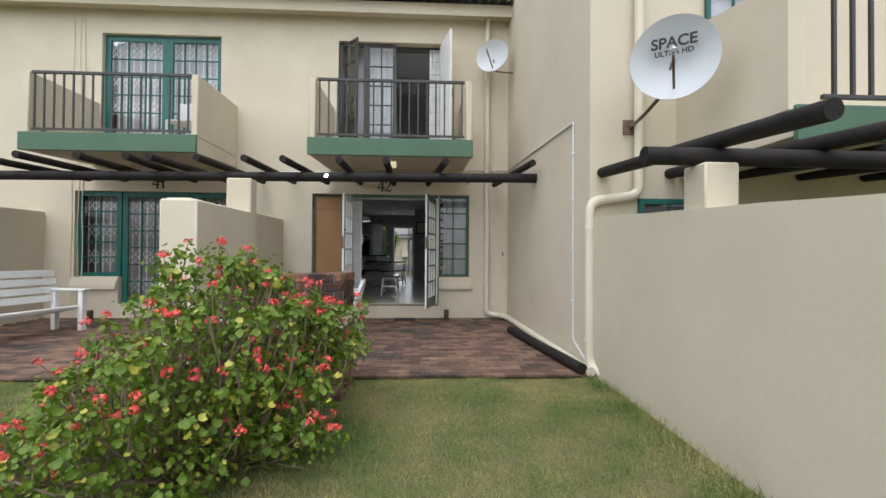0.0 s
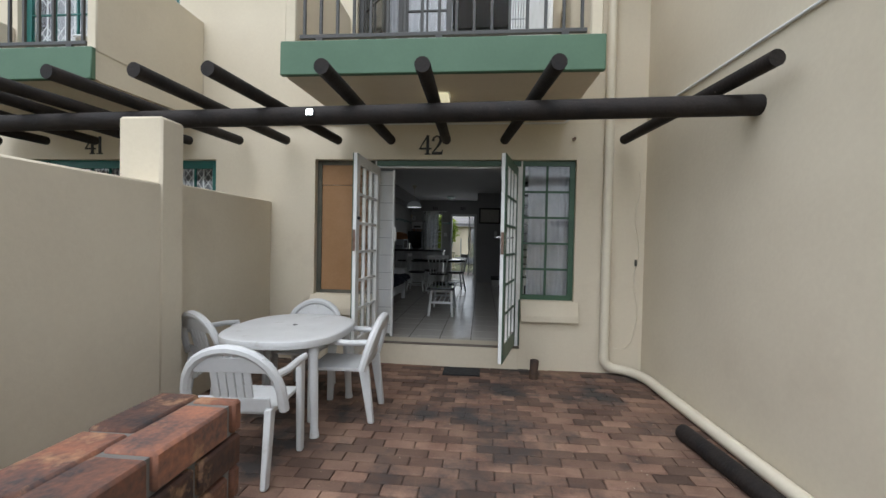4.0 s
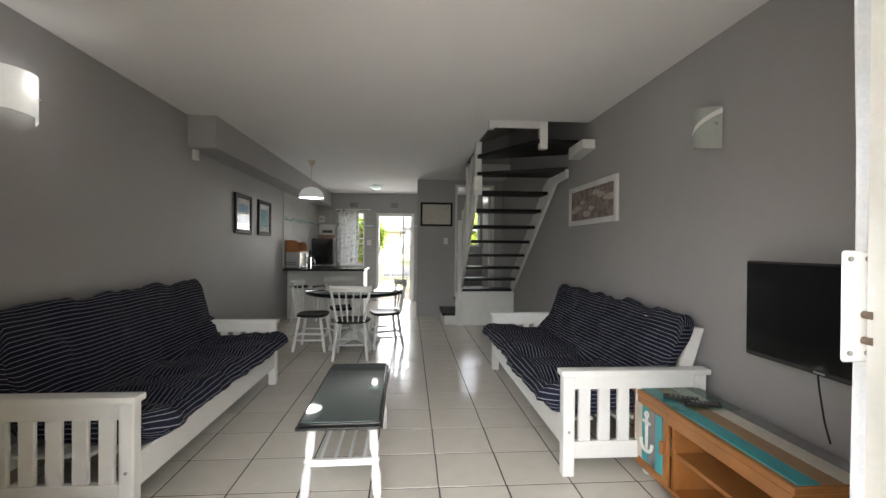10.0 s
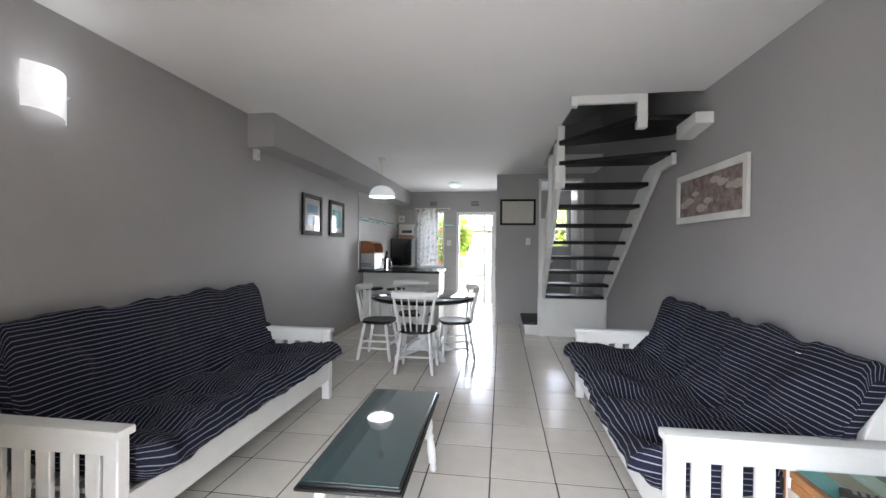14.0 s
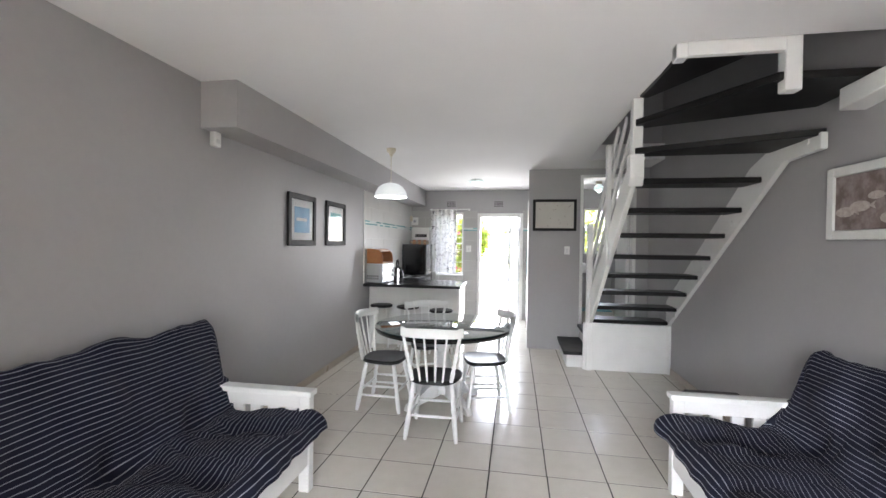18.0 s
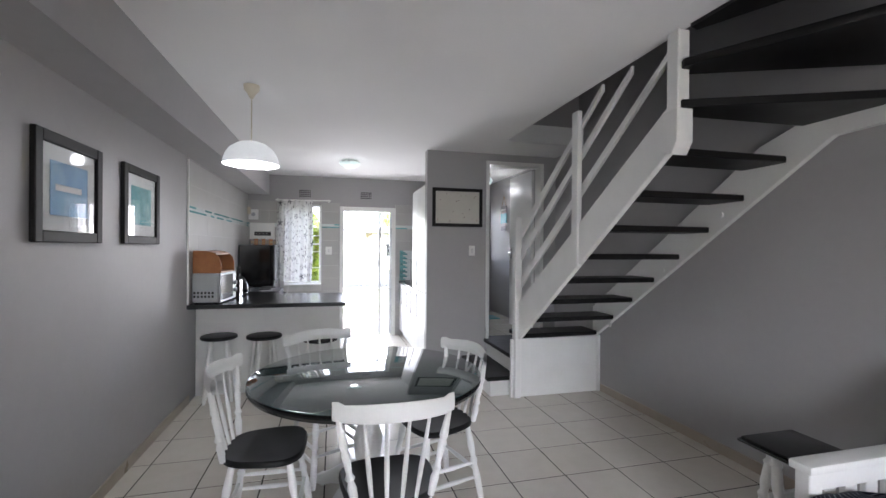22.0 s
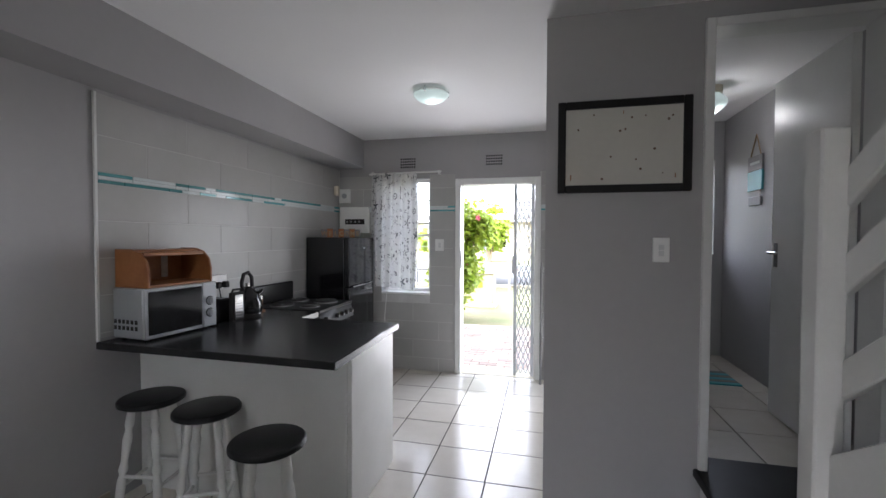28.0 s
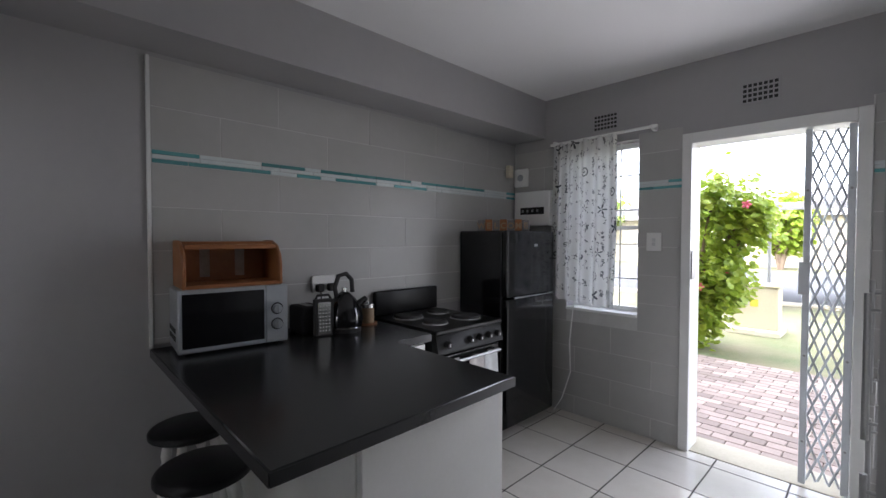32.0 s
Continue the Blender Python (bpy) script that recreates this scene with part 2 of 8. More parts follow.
M_WHITEWORN = surf("worn_white_paint", (0.78, 0.78, 0.76), (0.66, 0.66, 0.63), 0.45, 6, 80, 0.2, 0.003, stain=(0.30, 0.27, 0.21), stain_scale=8, stain_at=0.645)
M_GREEN = surf("dark_green_paint", (0.045, 0.10, 0.055), (0.035, 0.08, 0.045), 0.4, 4, 60, 0.15, 0.003)
M_FASCIA = surf("balcony_green_paint", (0.075, 0.145, 0.085), (0.06, 0.12, 0.07), 0.6, 2, 40, 0.2, 0.004)
M_TEAL = surf("teal_green_paint", (0.012, 0.12, 0.10), (0.01, 0.095, 0.08), 0.4, 4, 60, 0.1, 0.003)
M_POLE = surf("tarred_pole", (0.010, 0.009, 0.009), (0.026, 0.020, 0.017), 0.7, 6, 50, 0.7, 0.012, stain=(0.16, 0.13, 0.11), stain_scale=14, stain_at=0.66, spec=0.25)
M_TREAD = surf("black_tread_paint", (0.0065, 0.0062, 0.0062), (0.010, 0.0095, 0.009), 0.42, 6, 60, 0.08, 0.002, spec=0.22)
M_RAIL = surf("dark_rail_paint", (0.03, 0.032, 0.028), (0.05, 0.045, 0.04), 0.45, 8, 60, 0.2, 0.003)
M_BLACK = surf("black_lacquer", (0.009, 0.009, 0.010), (0.015, 0.0145, 0.0145), 0.22, 6, 60, 0.06, 0.002)
M_GRASS0 = surf("lawn_soil", (0.055, 0.095, 0.02), (0.17, 0.135, 0.07), 0.9, 2.2, 55, 0.8, 0.02, spread=0.4)
M_BRICKP = surf("paver_brick", (0.095, 0.050, 0.034), (0.185, 0.115, 0.078), 0.85, 5, 90, 0.5, 0.004, rnd=0.55, stain=(0.035, 0.03, 0.028), stain_scale=1.5, stain_at=0.50)
M_JOINT = surf("sandy_joint", (0.085, 0.07, 0.055), (0.06, 0.05, 0.042), 0.95, 3, 90, 0.5, 0.004)
M_TILE = surf("cream_floor_tile", (0.69, 0.65, 0.58), (0.64, 0.60, 0.53), 0.19, 9, 70, 0.02, 0.001, rnd=0.03, rvar=0.015)
M_GROUT = surf("dark_grout", (0.035, 0.031, 0.028), (0.055, 0.048, 0.042), 0.9, 9, 90, 0.3, 0.002)
M_GLASS = clear_glass("window_glass")
M_CHROME = surf("chrome", (0.6, 0.6, 0.6), None, 0.12, 5, 60, 0.0, metal=1.0)

# more materials
M_PLY = surf("weathered_plywood", (0.33, 0.185, 0.085), (0.27, 0.145, 0.06), 0.75, 3, 40, 0.3, 0.003, stain=(0.16, 0.08, 0.04), stain_scale=3, stain_at=0.68)
M_PLASTIC = surf("white_garden_plastic", (0.57, 0.57, 0.56), (0.5, 0.5, 0.49), 0.5, 4, 50, 0.1, 0.002, stain=(0.40, 0.38, 0.35), stain_scale=7, stain_at=0.60)
M_PIPE = surf("cream_pipe_paint", (0.66, 0.60, 0.47), (0.60, 0.54, 0.42), 0.5, 4, 60, 0.1, 0.002)
M_CONDUIT = surf("white_conduit", (0.68, 0.68, 0.66), None, 0.45, 5, 60, 0.05, 0.002)
M_RUBBER = surf("black_rubber", (0.014, 0.014, 0.015), (0.03, 0.028, 0.026), 0.8, 6, 80, 0.5, 0.003)
M_DISH = surf("grey_dish_paint", (0.58, 0.60, 0.62), (0.52, 0.54, 0.56), 0.45, 2, 40, 0.05, 0.002)
M_STEEL = surf("galvanised_steel", (0.42, 0.42, 0.42), (0.34, 0.34, 0.34), 0.4, 6, 60, 0.1, 0.002, metal=0.8)
M_RUST = surf("rusty_steel", (0.11, 0.05, 0.025), (0.20, 0.15, 0.12), 0.75, 9, 70, 0.4, 0.003)
M_BLACKPAINT = surf("black_paint", (0.012, 0.012, 0.012), None, 0.5, 5, 60, 0.1, 0.002)
# Darkened colour that puts the shade of unlit rooms into the surface.
M_DARKROOM = surf("unlit_room_tone", (0.13, 0.12, 0.115), None, 0.8, 2, 30, 0.1, 0.003)
M_NET = surf("white_net_curtain", (0.5, 0.51, 0.53), (0.36, 0.37, 0.39), 0.9, 4, 120, 0.4, 0.003)
M_BRAAI = surf("face_brick", (0.19, 0.075, 0.04), (0.042, 0.030, 0.027), 0.85, 7, 80, 0.6, 0.006, rnd=0.65, spread=0.34, stain=(0.36, 0.20, 0.10), stain_scale=9, stain_at=0.57)
M_MORTAR = surf("grey_mortar", (0.17, 0.15, 0.13), (0.11, 0.10, 0.09), 0.95, 9, 90, 0.6, 0.006)
M_LEDGE = surf("cream_concrete", (0.55, 0.5, 0.38), (0.42, 0.38, 0.29), 0.9, 4, 60, 0.4, 0.005)
M_LEAF = see_through(surf("geranium_leaf", (0.085, 0.17, 0.011), (0.20, 0.28, 0.026), 0.5, 9, 60, 0.2, 0.003), 0.35)
M_LEAFY = surf("yellowing_leaf", (0.42, 0.36, 0.04), (0.25, 0.28, 0.04), 0.5, 9, 60, 0.2, 0.003)
M_STEM = surf("woody_stem", (0.16, 0.11, 0.075), (0.25, 0.19, 0.13), 0.85, 9, 80, 0.5, 0.004)
M_PETAL = surf("coral_red_petal", (0.80, 0.07, 0.06), (0.84, 0.15, 0.13), 0.55, 12, 80, 0.1, 0.002)
M_BLADE = surf("grass_blade", (0.085, 0.15, 0.016), (0.34, 0.30, 0.11), 0.6, 2.4, 45, 0.0, spread=0.34)
M_ROOF = surf("cement_roof_sheet", (0.25, 0.235, 0.22), (0.18, 0.17, 0.16), 0.8, 3, 50, 0.3, 0.004)
M_LAMPSHADE = glow("yellowed_lamp_glass", (1.0, 0.85, 0.5), 0.35)
M_SPOT = glow("spot_lamp", (1.0, 0.97, 0.9), 14.0)

# ---- outside: ground, walls, balconies ----
CEIL = 2.62
GROUND = -0.30
F0, F1 = 7.60, 7.83


def uneven(x, y):
    return GROUND + 0.02 * noise.noise((x * 0.8, y * 0.8, 0)) + 0.012 * noise.noise((x * 3, y * 3, 4))


b = B()
b.grid(lambda u, v: (-8 + 10.6 * u, -7 + 10.8 * v, uneven(-8 + 10.6 * u, -7 + 10.8 * v)), 90, 90)
b.box(-300, -300, -0.9, 300, -7, GROUND); b.box(-300, -7, -0.9, -8, 3.8, GROUND); b.box(2.6, -7, -0.9, 300, 3.8, GROUND)
b.box(-300, 3.8, -0.9, -6.5, 7.6, GROUND); b.box(-6.5, 3.8, -0.9, 2.3, 7.6, GROUND - 0.04)
setting("ground", b, M_GRASS0, "mown lawn with worn dry patches", "lawn")


def blades(n, x0, x1, y0, y1, height, seed):
    rng = np.random.default_rng(seed)
    x, y = rng.uniform(x0, x1, n), rng.uniform(y0, y1, n)
    keep = np.array([noise.noise((a * 1.3, c * 1.3, 9)) + 0.35 * noise.noise((a * 4, c * 4, 2)) > -0.75 for a, c in zip(x, y)])
    x, y = x[keep], y[keep]
    n = len(x)
    z = np.array([uneven(a, c) for a, c in zip(x, y)]) - 0.004
    ang, h = rng.uniform(0, 6.28, n), height * rng.uniform(0.45, 1.1, n)
    lean = rng.uniform(0.2, 1.0, n) * h
    la = rng.uniform(0, 6.28, n)
    w = 0.0030
    dx, dy = np.cos(ang) * w, np.sin(ang) * w
    v = np.stack([np.stack([x - dx, y - dy, z], 1), np.stack([x + dx, y + dy, z], 1), np.stack([x + np.cos(la) * lean, y + np.sin(la) * lean, z + h], 1)], 1).reshape(-1, 3)
    me = bpy.data.meshes.new("grass")
    me.from_pydata(v.tolist(), [], np.arange(3 * n).reshape(-1, 3).tolist())
    me.materials.append(M_BLADE)
    return me


tagged(new("grass", blades(260000, -3.6, 2.36, 0.2, 3.82, 0.024, 1)), "short green lawn grass with bare patches", "grass", "", "stuff")
tagged(new("grass_tufts", blades(1500, 2.2, 2.37, -0.5, 3.9, 0.11, 3)), "taller grass along the garden wall", "grass", "", "stuff")

holes = [(-1.575, -0.86, 0.52, 2.125), (-0.86, 0.86, 0.0, 2.125), (0.86, 1.45, 0.52, 2.125), (-1.1, 0.0, 3.05, 5.08), (0.0, 0.92, 2.83, 5.08),
         (-5.15, -2.82, 0.0, 2.12), (-5.95, -5.15, 0.5, 2.12), (-5.5, -3.31, 2.83, 5.1)]
setting("wall_front", wall_with_holes("x", F0, F1 - F0, -9.0, 2.2, -0.6, 5.62, holes), M_PLASTER, "cream plastered front wall of the terrace houses", "wall")
b = B(); b.prism([(2.37, 3.9), (2.2, 7.60), (2.2, 7.83), (9, 7.83), (9, 3.9)], "z", -0.6, 6.6)
setting("wall_neighbour", b, M_PLASTER, "cream plastered house wall standing forward of the terrace", "wall")
b = B()
b.grid(lambda u, v: (2.37 + 0.008 * noise.noise((20 * u, 3 * v, 1)), -12 + 15.9 * u, -0.6 + (1.99 - 0.052 * 15.9 * (1 - u)) * v + (0.012 * noise.noise((30 * u, 0, 5)) if v == 1 else 0)), 60, 6)
b.grid(lambda u, v: (2.37 + 0.23 * v, -12 + 15.9 * u, 1.39 - 0.052 * 15.9 * (1 - u) + (0.012 * noise.noise((30 * u, 0, 5)))), 60, 1)
b.prism([(-12, -0.6), (3.9, -0.6), (3.9, 1.36), (-12, 0.53)], "x", 2.395, 2.6)
setting("wall_boundary", b, M_PLASTER, "cream plastered garden wall with a stained base", "wall")
b = B(); b.box(2.40, 2.03, 1.2, 2.635, 2.27, 1.60, 0.012)
setting("wall_pillar", b, M_PLASTER, "short plastered pillar on the garden wall", "pillar")
setting("wall_divider_end", B().box(-2.14, 3.8, -0.6, -1.765, 4.04, 1.53, 0.02), M_PLASTER, "cream plastered pier at the end of the patio wall", "wall")
setting("wall_divider", B().box(-2.22, 4.04, -0.6, -1.95, 5.65, 1.57, 0.015), M_PLASTER, "cream plastered wall between two patios", "wall")
setting("wall_divider_house", B().box(-2.34, 5.90, -0.6, -2.11, 7.6, 1.62, 0.012), M_PLASTER, "cream plastered wall between column and house", "wall")
b = B(); b.box(-2.31, 5.65, -0.6, -1.96, 5.90, 2.07, 0.02)
setting("wall_column", b, M_PLASTER, "square plastered column that carries the pergola beam", "column")
b = B(); b.box(-6.75, 3.8, -0.6, -6.48, 7.6, 1.72, 0.015)
setting("wall_divider_far", b, M_PLASTER, "cream plastered wall at the far patio", "wall")
b = B(); b.box(-9.2, 7.83, -0.6, -9.0, 17.66, 5.62); b.box(-9.0, 17.6, -0.6, -2.4, 17.9, 5.62)
setting("wall_terrace_end", b, M_PLASTER, "cream plastered end wall of the terrace", "wall")
# rooms of the next house, closed by added walls, dimness painted in
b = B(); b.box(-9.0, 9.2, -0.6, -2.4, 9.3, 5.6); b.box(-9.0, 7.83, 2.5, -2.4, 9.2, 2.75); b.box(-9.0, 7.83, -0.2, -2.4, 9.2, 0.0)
setting("wall_next_rooms", b, M_DARKROOM, "added inner walls of the next house, dimness put into their colour", "wall")
# eaves and roof
b = B(); b.box(-9.2, 7.35, 5.55, 2.3, 7.60, 5.62); b.box(-9.2, 7.33, 5.50, 2.3, 7.36, 5.72)
setting("eaves", b, M_PLASTER, "cream painted eaves board", "eaves")
b = B()
b.grid(lambda u, v: (-9.3 + 11.8 * u, 7.15 + 6.5 * v, 5.74 + 2.2 * v + 0.03 * math.cos(11.8 * u / 0.177 * 2 * math.pi)), 500, 2)
b.grid(lambda u, v: (-9.3 + 11.8 * u, 13.65 + 6.5 * v, 7.94 - 2.2 * v + 0.03 * math.cos(11.8 * u / 0.177 * 2 * math.pi)), 200, 2)
setting("roof", b, M_ROOF, "grey corrugated roof sheets", "roof")
b = B(); b.box(2.2, 3.6, 6.6, 9.2, 17.9, 6.75)
setting("roof_neighbour", b, M_ROOF, "roof slab of the next house", "roof")


def sill(x0, x1, z):
    b = B(); b.prism([(F0 + 0.1, z + 0.014), (F0 + 0.055, z + 0.014), (F0, z + 0.004), (F0 - 0.07, z - 0.15), (F0 - 0.07, z - 0.222), (F0 + 0.02, z - 0.23), (F0 + 0.1, z - 0.23)], "x", x0, x1, 0.004)
    return setting("window_sill", b, M_PLASTER, "sloping plastered window sill", "sill")


sill(-1.615, -0.87, 0.52); sill(0.865, 1.50, 0.52); sill(-5.99, -5.16, 0.5)
b = B(); b.box(-0.88, 7.575, -0.6, 0.85, 7.60, -0.022, 0.006)
setting("door_step", b, M_PLASTER, "plastered step below the front door", "step")
b = B(); b.box(-0.86, 7.572, -0.02, 0.86, 7.618, 0.0, 0.004)
setting("threshold", b, surf("worn_threshold", (0.12, 0.09, 0.07), (0.2, 0.17, 0.14), 0.7, 8, 60, 0.4, 0.004), "worn dark timber threshold", "threshold")


def balcony(x0, x1, green):
    t = thing("balcony", ((x0 + x1) / 2, 7.6, 2.5), "cream concrete balcony with a green edge and dark metal railing", "balcony", "balconies")
    h = (x1 - x0) / 2
    b = B(); b.prism([(-1.47, 0.06), (-1.47, 0.29), (0, 0.29), (0, 0.10), (-1.38, 0.04)], "x", -h + 0.02, h - 0.02)
    part("slab", b, M_PLASTER, t)
    b = B(); b.box(-h, -1.5, 0.03, h, -1.45, 0.31, 0.008)
    part("fascia", b, M_FASCIA, t, "dull green painted edge")
    for s in (-1, 1):
        b = B(); xa, xb = sorted((s * h, s * (h - 0.12)))
        b.box(xa + 0.01, -1.44, 0.29, xb - 0.01, 0, 1.27, 0.012)
        part("side_wall", b, M_PLASTER, t)
    r = part("railing", B().box(-h + 0.13, -1.43, 1.235, h - 0.13, -1.385, 1.28, 0.006), M_RAIL, t, "dark brown metal railing")
    part("bottom_rail", B().box(-h + 0.13, -1.425, 0.36, h - 0.13, -1.39, 0.395, 0.004), M_RAIL, r)
    n = 17
    bal = B().box(-0.012, -1.42, 0.39, 0.012, -1.396, 1.24, 0.002).mesh("baluster", M_RAIL)
    for i in range(n):
        o = part("baluster", bal, None, r); o.location.x = -h + 0.17 + (2 * h - 0.34) * i / (n - 1)
    for x in (-h + 0.3, 0.0, h - 0.3):
        part("foot", B().box(x - 0.03, -1.425, 0.29, x + 0.03, -1.39, 0.37, 0.003), M_RAIL, r)
    return t


balcony(-1.28, 1.34, 1)
balcony(-5.64, -2.98, 1)


def wave_cloth(b, x0, x1, y, z0, z1, folds, depth, seed=0, nz=8):
    def fn(u, v):
        a = 2 * math.pi * folds * u + 1.3 * noise.noise((u * 5, seed, 0))
        return (x0 + (x1 - x0) * u + 0.01 * math.sin(3 * v + u * 9), y + depth * math.sin(a) * (0.55 + 0.45 * (1 - v)) + 0.01 * noise.noise((u * 6, v * 3, seed)), z0 + (z1 - z0) * v)
    return b.grid(fn, folds * 10, nz)


def glazed(t, x0, x1, z0, z1, cols, rows, mat, y=0.0, fr=0.05, bar=0.022, th=0.045, name="window_frame"):
    """A glazed frame with muntins, in the thing's x-z plane."""
    b = B()
    b.box(x0, y, z0, x0 + fr, y + th, z1, 0.003); b.box(x1 - fr, y, z0, x1, y + th, z1, 0.003)
    b.box(x0 + fr, y + 0.001, z0, x1 - fr, y + th - 0.001, z0 + fr, 0.003); b.box(x0 + fr, y + 0.001, z1 - fr, x1 - fr, y + th - 0.001, z1, 0.003)
    f = part(name, b, mat, t)
    gx0, gx1, gz0, gz1 = x0 + fr, x1 - fr, z0 + fr, z1 - fr
    for i in range(1, cols):
        x = gx0 + (gx1 - gx0) * i / cols
        part("muntin", B().box(x - bar / 2, y + 0.006, gz0 - 0.002, x + bar / 2, y + th - 0.006, gz1 + 0.002, 0.003), mat, f)
    for j in range(1, rows):
        z = gz0 + (gz1 - gz0) * j / rows
        part("muntin", B().box(gx0 - 0.002, y + 0.009, z - bar / 2, gx1 + 0.002, y + th - 0.009, z + bar / 2, 0.003), mat, f)
    for i in range(cols):
        for j in range(rows):
            w, h = (gx1 - gx0) / cols, (gz1 - gz0) / rows
            p = part("pane", B().box(gx0 + w * i, y + th / 2 - 0.002, gz0 + h * j, gx0 + w * (i + 1), y + th / 2 + 0.002, gz0 + h * (j + 1)), M_GLASS, f, "", 0)
            p.visible_shadow = False
    return f


# ---- front door and its windows ----
w = thing("window_1", (1.14, 7.66, 0.53), "green timber window of ten panes beside the front door", "window")
w["kind"] = "structure"
glazed(w, -0.31, 0.31, 0.0, 1.595, 2, 5, M_GREEN, 0, 0.06, 0.026)
c = thing("net_curtain", (1.14, 7.87, 0.53), "white net curtain hanging behind the green window", "curtain")
part("cloth", wave_cloth(B(), -0.20, 0.33, 0, -0.05, 1.62, 6, 0.015, 1), M_NET, c)
part("rod", B().cyl((-0.4, 0, 1.63), (0.4, 0, 1.63), 0.006), M_WHITE, c)
for x in (-0.38, 0.38):
    part("rod_bracket", B().box(x - 0.008, -0.04, 1.615, x + 0.008, 0.008, 1.645, 0.002), M_WHITE, c)
w = thing("window_2", (-1.22, 7.68, 0.53), "weathered window frame boarded up with plywood", "window")
w["kind"] = "structure"
b = B(); b.box(-0.355, 0, 0, -0.30, 0.05, 1.595, 0.003); b.box(0.30, 0, 0, 0.36, 0.05, 1.595, 0.003); b.box(-0.30, 0.001, 0, 0.30, 0.049, 0.045, 0.003); b.box(-0.30, 0.001, 1.54, 0.30, 0.049, 1.595, 0.003)
part("window_frame", b, surf("weathered_bare_timber", (0.13, 0.11, 0.085), (0.07, 0.075, 0.055), 0.8, 7, 50, 0.4, 0.004), w, "weathered timber with little paint left")
part("board", B().box(-0.30, 0.015, 0.045, 0.30, 0.035, 1.30, 0.002), M_PLY, w, "bare plywood sheet")
part("board", B().box(-0.30, 0.010, 1.305, 0.30, 0.030, 1.54, 0.002), M_PLY, w, "bare plywood sheet")

w = thing("door_frame", (0, 7.65, 0), "green and white timber frame of the double front door", "door frame")
w["kind"] = "structure"
part("jamb", B().box(-0.860, 0, 0, -0.845, 0.06, 2.12, 0.003), M_WHITEWORN, w)
part("jamb", B().box(0.842, 0, 0.531, 0.860, 0.06, 2.12, 0.004), M_WHITEWORN, w)
part("jamb_foot", B().box(0.842, 0.0, 0, 0.862, 0.06, 0.53, 0.003), M_GREEN, w)
part("head", B().box(-0.845, 0, 2.06, 0.842, 0.06, 2.122, 0.004), M_GREEN, w)
part("stop", B().box(-0.845, 0.02, 2.04, 0.838, 0.10, 2.058, 0.004), M_WHITEWORN, w, "white inner edge with worn paint")
part("inner_jamb", B().box(0.838, 0.004, 0, 0.8415, 0.10, 2.05, 0.001), M_WHITEWORN, w)
part("inner_jamb", B().box(0.8415, 0.062, 0, 0.86, 0.10, 2.05, 0.002), M_WHITE, w, "white painted inner jamb")
part("inner_jamb", B().box(-0.860, 0.062, 0, -0.847, 0.10, 2.05, 0.003), M_WHITE, w, "white painted inner jamb")
part("hinge_post", B().box(0.794, -0.040, 0, 0.8415, 0.0035, 2.05, 0.003), M_WHITEWORN, w, "white hinge post with worn paint")
sp = part("strike_plate", B().box(0.804, 0.104, 1.155, 0.856, 0.112, 1.33, 0.004), M_WHITE, w, "white steel lock plate with screws")
for sx, sz in ((0.814, 1.317), (0.843, 1.317), (0.814, 1.17), (0.843, 1.17)):
    part("screw", B().cyl((sx, 0.104, sz), (sx, 0.101, sz), 0.004, seg=8), M_STEEL, sp)
for sz in (1.19, 1.23):
    part("lock_stud", B().cyl((0.838, 0.104, sz), (0.838, 0.09, sz), 0.006, seg=8), M_RUST, sp)


